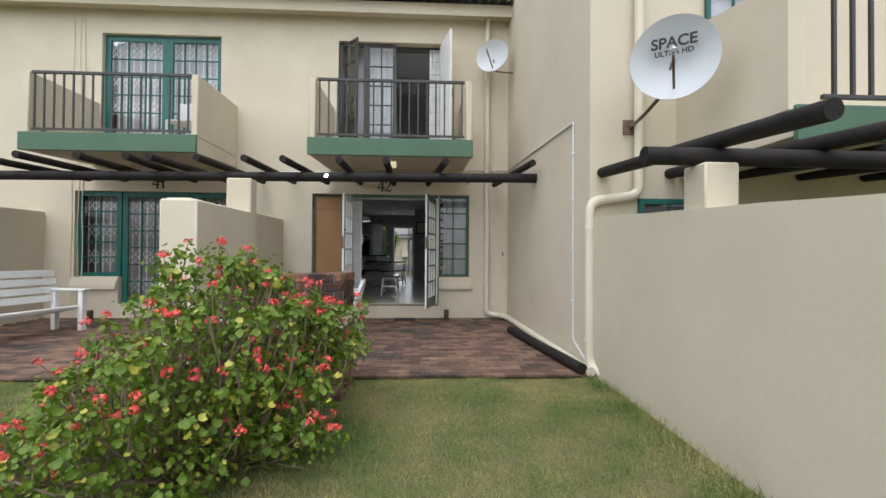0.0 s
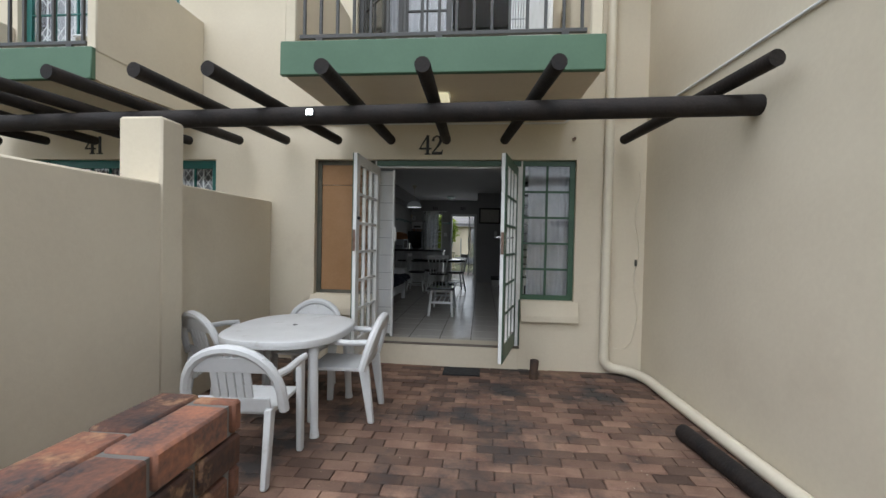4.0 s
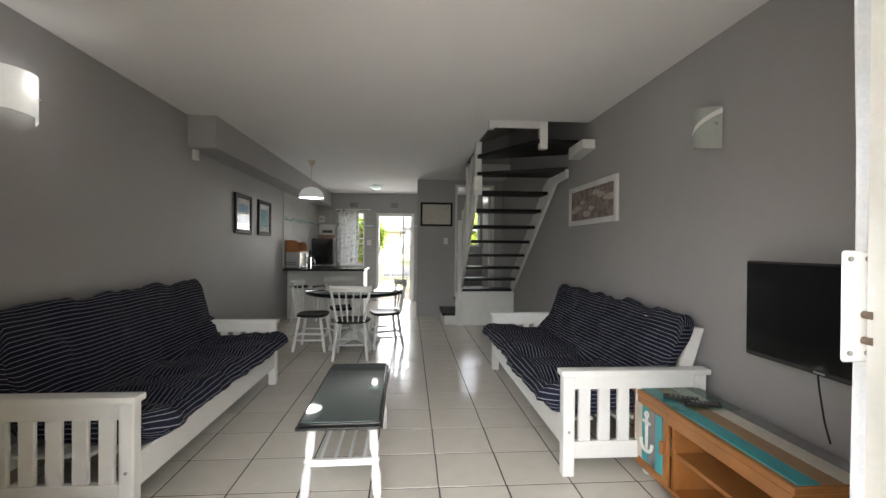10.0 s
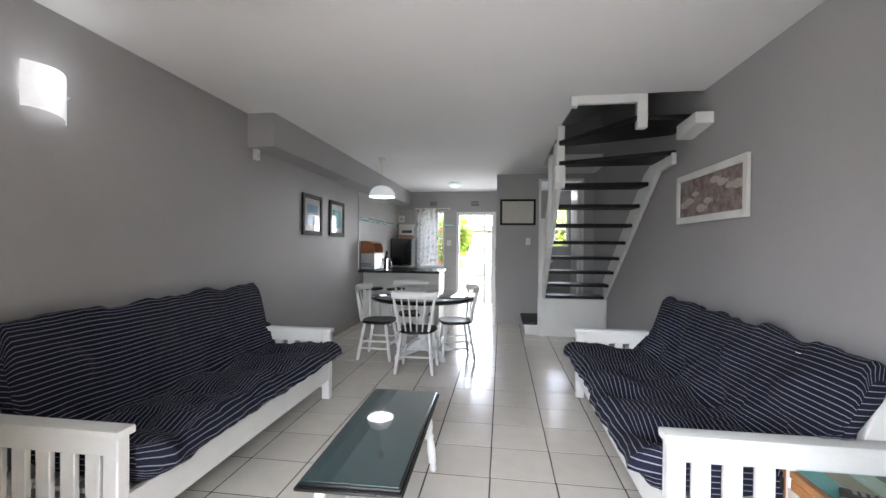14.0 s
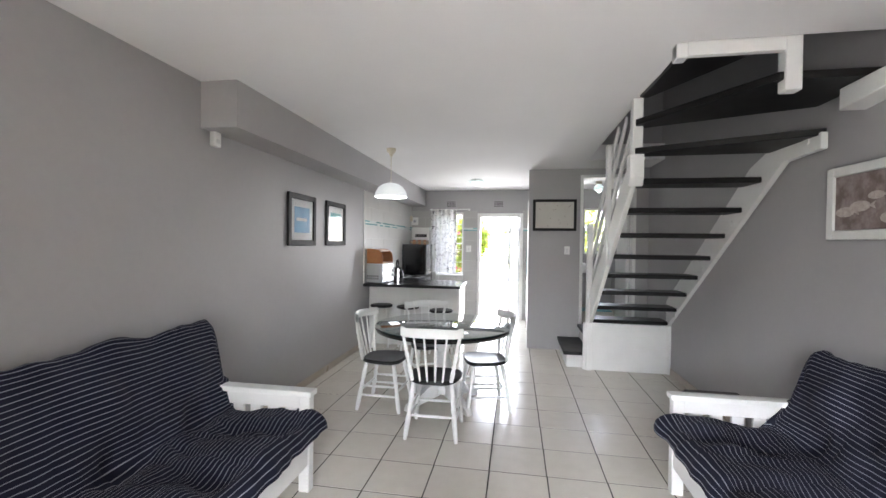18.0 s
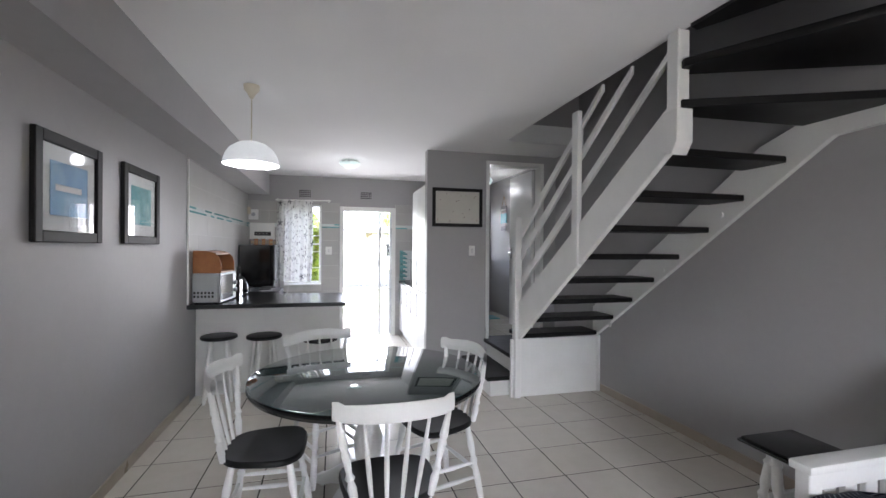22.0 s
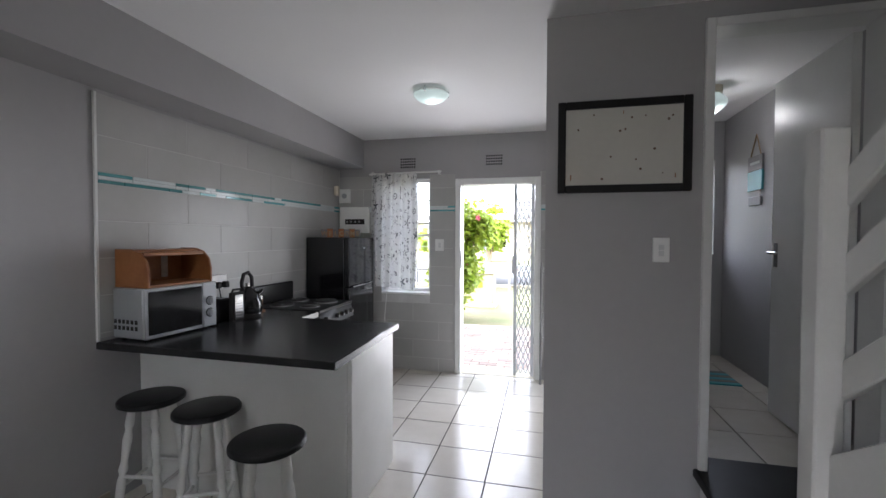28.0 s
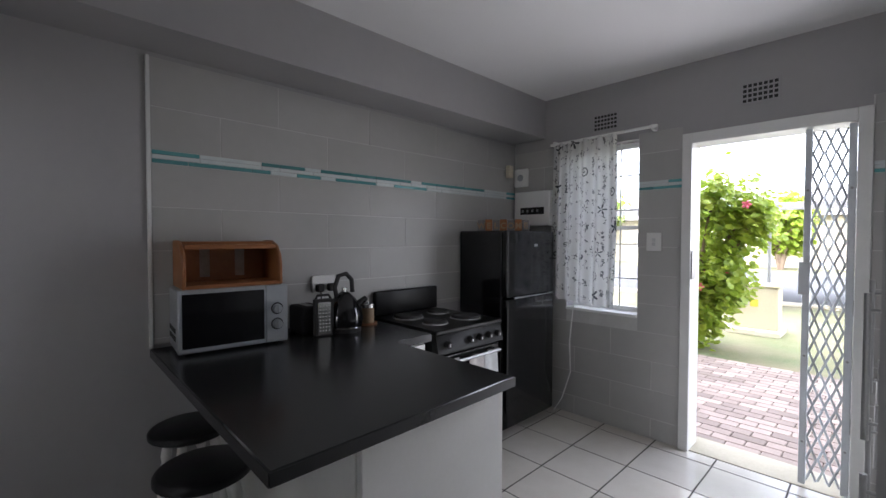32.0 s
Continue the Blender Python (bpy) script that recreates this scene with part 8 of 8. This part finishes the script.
part("upper_board", B().box(-0.019, -0.12, -0.16, -0.004, 0.12, -0.002, 0.002), M_TEALWOOD, t)
part("writing_bar", B().box(-0.0195, -0.08, 0.05, -0.0185, 0.08, 0.07), M_PAPER, t)
part("lower_board", B().box(-0.018, -0.10, -0.28, -0.004, 0.10, -0.21, 0.002), M_GREYWOOD, t)
part("hook_rope", B().tube([(-0.01, -0.08, -0.16), (-0.01, -0.08, -0.21)], 0.003, 5), M_JARLID, t)
t = thing("bath_mat", (1.45, 16.9, 0.371), "grey striped bath mat", "mat")
for k in range(6):
    part("stripe", B().box(-0.25, -0.18 + 0.06 * k, 0, 0.25, -0.125 + 0.06 * k, 0.012, 0.003), M_GREYWOOD if k % 2 else M_TEALWOOD, t)
t = thing("basin", (1.20, 17.45, 1.15), "white wall basin under the window", "basin")
part("bowl", B().box(-0.22, -0.18, -0.15, 0.22, 0.20, 0.03, 0.04, None, 3), M_WHITE, t)
part("tap", B().tube([(0, 0.12, 0.03), (0, 0.12, 0.13), (0, 0.03, 0.13)], 0.012), M_CHROME, t)
part("pedestal", B().cyl((0, 0.08, -0.78), (0, 0.08, -0.15), 0.08, seg=16), M_WHITE, t)

# ---- behind the house ----
BG = -0.12
b = B(); b.box(-300, 17.9, -0.9, 300, 400, BG - 0.02)
setting("ground_back", b, surf("sunlit_lawn", (0.10, 0.125, 0.045), (0.20, 0.17, 0.10), 0.9, 1.5, 40, 0.8, 0.02), "green lawn behind the house", "lawn")
pb_ = setting("paving_back", B().box(-3.0, 17.9, BG - 0.05, 3.0, 20.9, BG + 0.0), M_JOINT, "pinkish brick paving outside the back door", "paving")
M_PAVEB = surf("pink_paver", (0.35, 0.275, 0.235), (0.25, 0.195, 0.165), 0.85, 4, 70, 0.4, 0.004, rnd=0.28)
pv = B().box(-0.1075, -0.0525, 0, 0.1075, 0.0525, 0.02, 0.006).mesh("brick", M_PAVEB)
rest = B()
cnt, y, j = 0, 17.98, 0
while y < 20.85:
    x = -2.9 + (0.11 if j % 2 else 0)
    while x < 2.9:
        if -1.45 < x < 0.35 and cnt < 300:
            o = part("brick", pv, None, pb_); o.matrix_basis = pose(x, y, BG - 0.002, 0, 0, random.uniform(-0.8, 0.8)); cnt += 1
        else:
            rest.box(x - 0.1075, y - 0.0525, BG, x + 0.1075, y + 0.0525, BG + 0.018)
        x += 0.22
    y += 0.112; j += 1
tagged(part("paving_rest", rest, M_PAVEB, pb_, "", 0), "", "", "", "stuff")
setting("road", B().box(-300, 27.4, BG - 0.1, 300, 39, BG - 0.008), M_TAR, "grey asphalt road behind the house", "road")
b = B(); b.box(-300, 27.2, BG - 0.1, 300, 27.4, BG + 0.06, 0.02)
setting("kerb", b, M_LEDGE, "concrete kerb along the road", "kerb")


def leafy(name, base, label, cat, rx, ry, z0, z1, n, mat, lr, seed, petals=None, trunk=0.05, lean=0.0):
    t = thing(name, base, label, cat)
    rg = random.Random(seed)
    tr = B()
    items = []
    clumps = []
    for i in range(30):
        a, s = rg.uniform(0, 6.28), rg.uniform(0.35, 1.0)
        zz = rg.uniform(z0, z1)
        k = math.sqrt(max(0.08, 1 - ((zz - (z0 + z1) / 2) / ((z1 - z0) / 2 + 0.15)) ** 2))
        k *= 0.55 + 0.45 * min((zz - z0) / (z1 - z0) * 1.6, 1)
        c = Vector((rx * s * k * math.cos(a) + lean * zz, ry * s * k * math.sin(a), zz))
        clumps.append(c)
        m = Vector((c.x * 0.3, c.y * 0.3, zz * 0.55))
        tr.tube([Vector((c.x * 0.08, c.y * 0.08, 0)), m, c], trunk * 0.45, 6)
    for i in range(n):
        c = clumps[rg.randrange(len(clumps))]
        p = c + Vector((rg.gauss(0, rx * 0.2), rg.gauss(0, ry * 0.2), rg.gauss(0, (z1 - z0) * 0.09)))
        nn = (Vector((p.x, p.y, 0.4)) + Vector((rg.uniform(-1, 1), rg.uniform(-1, 1), rg.uniform(0, 1.2)))).normalized()
        items.append((p, nn, lr * rg.uniform(0.6, 1.25)))
    part("trunk", tr, M_STEM, t)
    part("crown", leaves_mesh("crown", items, mat), None, t)
    if petals:
        for i in range(petals):
            c = clumps[rg.randrange(len(clumps))] + Vector((rg.uniform(-0.1, 0.1), -0.28 * ry / 0.6, 0.02))
            bb = B()
            for k in range(5):
                a = 2 * math.pi * k / 5
                bb.turned(c, c + Vector((0.05 * math.cos(a), -0.04, 0.05 * math.sin(a))), ((0, 0.005), (0.6, 0.02), (1, 0.012)), 5)
            part("flower", bb, M_PINKPETAL, t)
    return t


leafy("hibiscus_bush", (-1.72, 21.5, BG), "bright green hibiscus bush with pink flowers", "shrub", 0.60, 0.60, 0.30, 2.20, 6000, M_HIB, 0.052, 4, 12, 0.05, 0.19)
t = thing("utility_box", (-1.26, 23.25, BG - 0.02), "beige steel utility box on a concrete plinth", "utility box")
part("plinth", B().box(-0.40, -0.34, 0, 0.36, 0.3, 0.09, 0.01), M_LEDGE, t)
part("body", B().box(-0.32, -0.20, 0.09, 0.31, 0.22, 0.78, 0.01), M_BEIGEBOX, t)
part("lid", B().box(-0.34, -0.22, 0.78, 0.33, 0.24, 0.83, 0.02), M_BEIGEBOX, t)
part("sign_plate", B().box(-0.06, -0.206, 0.46, 0.05, -0.201, 0.58), surf("yellow_sign", (0.6, 0.45, 0.05), None, 0.5, 5, 40, 0.0), t)
t = thing("street_pole", (-0.75, 25.0, BG - 0.03), "thin steel street pole", "pole")
part("pole", B().cyl((0, 0, 0), (0, 0, 1.5), 0.03), M_STEEL, t)
t = thing("carport", (-1.0, 27.5, BG - 0.02), "carport with a corrugated roof on thin posts", "carport")
for x in (-3.2, -1.0, 1.2, 3.4):
    for y in (-1.6, 1.6):
        part("post", B().cyl((x, y, 0), (x, y, 2.25), 0.045, seg=10), M_STEEL, t)
part("roof", B().grid(lambda u, v: (-3.8 + 7.8 * u, -2.0 + 4.0 * v, 2.30 + 0.25 * v + 0.02 * math.cos(u * 7.8 / 0.15 * 6.283)), 260, 2), M_ROOF, t, "grey corrugated sheets")
part("fascia", B().box(-3.85, -2.05, 2.16, 4.05, -2.0, 2.30, 0.004), M_GREYWOOD, t)


def house(base, w, d, h, label):
    t = thing("house", base, label, "house", "far houses")
    part("wall", B().box(-w / 2, -d / 2, 0, w / 2, d / 2, h), M_PLASTER, t)
    part("roof", B().prism([(-d / 2 - 0.5, h), (0, h + 1.9), (d / 2 + 0.5, h)], "x", -w / 2 - 0.5, w / 2 + 0.5), M_ROOF, t)
    for k in range(4):
        x = -w / 2 + w * (k + 0.5) / 4
        wd = part("window", B().box(x - 0.5, -d / 2 - 0.03, 0.9, x + 0.5, -d / 2 + 0.01, 2.0), M_WHITE, t)
        part("pane", B().box(x - 0.44, -d / 2 - 0.04, 0.96, x + 0.44, -d / 2 - 0.031, 1.94), M_SCREEN, wd)
    return t


house((-9.0, 48, BG - 0.03), 16, 8, 2.8, "cream bungalow with a grey roof across the road")
house((8.0, 48, BG - 0.03), 12, 8, 2.8, "cream bungalow with a grey roof across the road")
for k, (x, y, r, hh) in enumerate(((-3.5, 42.0, 1.3, 3.4), (-14, 42.5, 2.0, 4.6), (4.5, 43, 1.8, 4.8), (-7.5, 41.5, 1.0, 2.2))):
    leafy("garden_tree", (x, y, BG - 0.03), "leafy green garden tree across the road", "tree", r, r, hh * 0.3, hh, 1500, M_HIB, 0.16, 20 + k, None, 0.16)

# ---- floor tiles ----
PX, PY, X0T, Y0T = 0.379, 0.3833, 0.295, 8.722
ft = {}
def floor_tile(a, c, e, g, under=floor_ob, z=0.0):
    key = (round(c - a, 3), round(g - e, 3))
    if key not in ft:
        ft[key] = B().box(-key[0] / 2, -key[1] / 2, -0.012, key[0] / 2, key[1] / 2, 0.0, 0.0016).mesh("tile", M_TILE)
    o = part("tile", ft[key], None, under)
    o.location = ((a + c) / 2, (e + g) / 2, z + random.uniform(-0.0006, 0.0))
gap = 0.0042
for i in range(3):
    for j in range(6):
        a, c, e, g = 0.944 + PX * i, min(0.936 + PX * (i + 1), XR - 0.003), 15.465 + PY * j, min(15.457 + PY * (j + 1), YB - 0.003)
        if c - a > 0.02 and g - e > 0.02:
            floor_tile(a, c, e, g, bath_floor, 0.3725)
for i in range(-8, 7):
    for j in range(-4, 26):
        sk = -0.0055 * PY * j
        a, c = X0T + sk + PX * i + gap, X0T + sk + PX * (i + 1) - gap
        e, g = Y0T + PY * j + gap, Y0T + PY * (j + 1) - gap
        a, c, e, g = max(a, XL + 0.002), min(c, right_x(e) - 0.002), max(e, 7.62), min(g, YB - 0.002)
        if e < 7.84:
            a, c = max(a, -0.855), min(c, 0.855)
        if c - a < 0.02 or g - e < 0.02 or (a > 0.86 and e > 14.4):
            continue
        floor_tile(a, c, e, g)
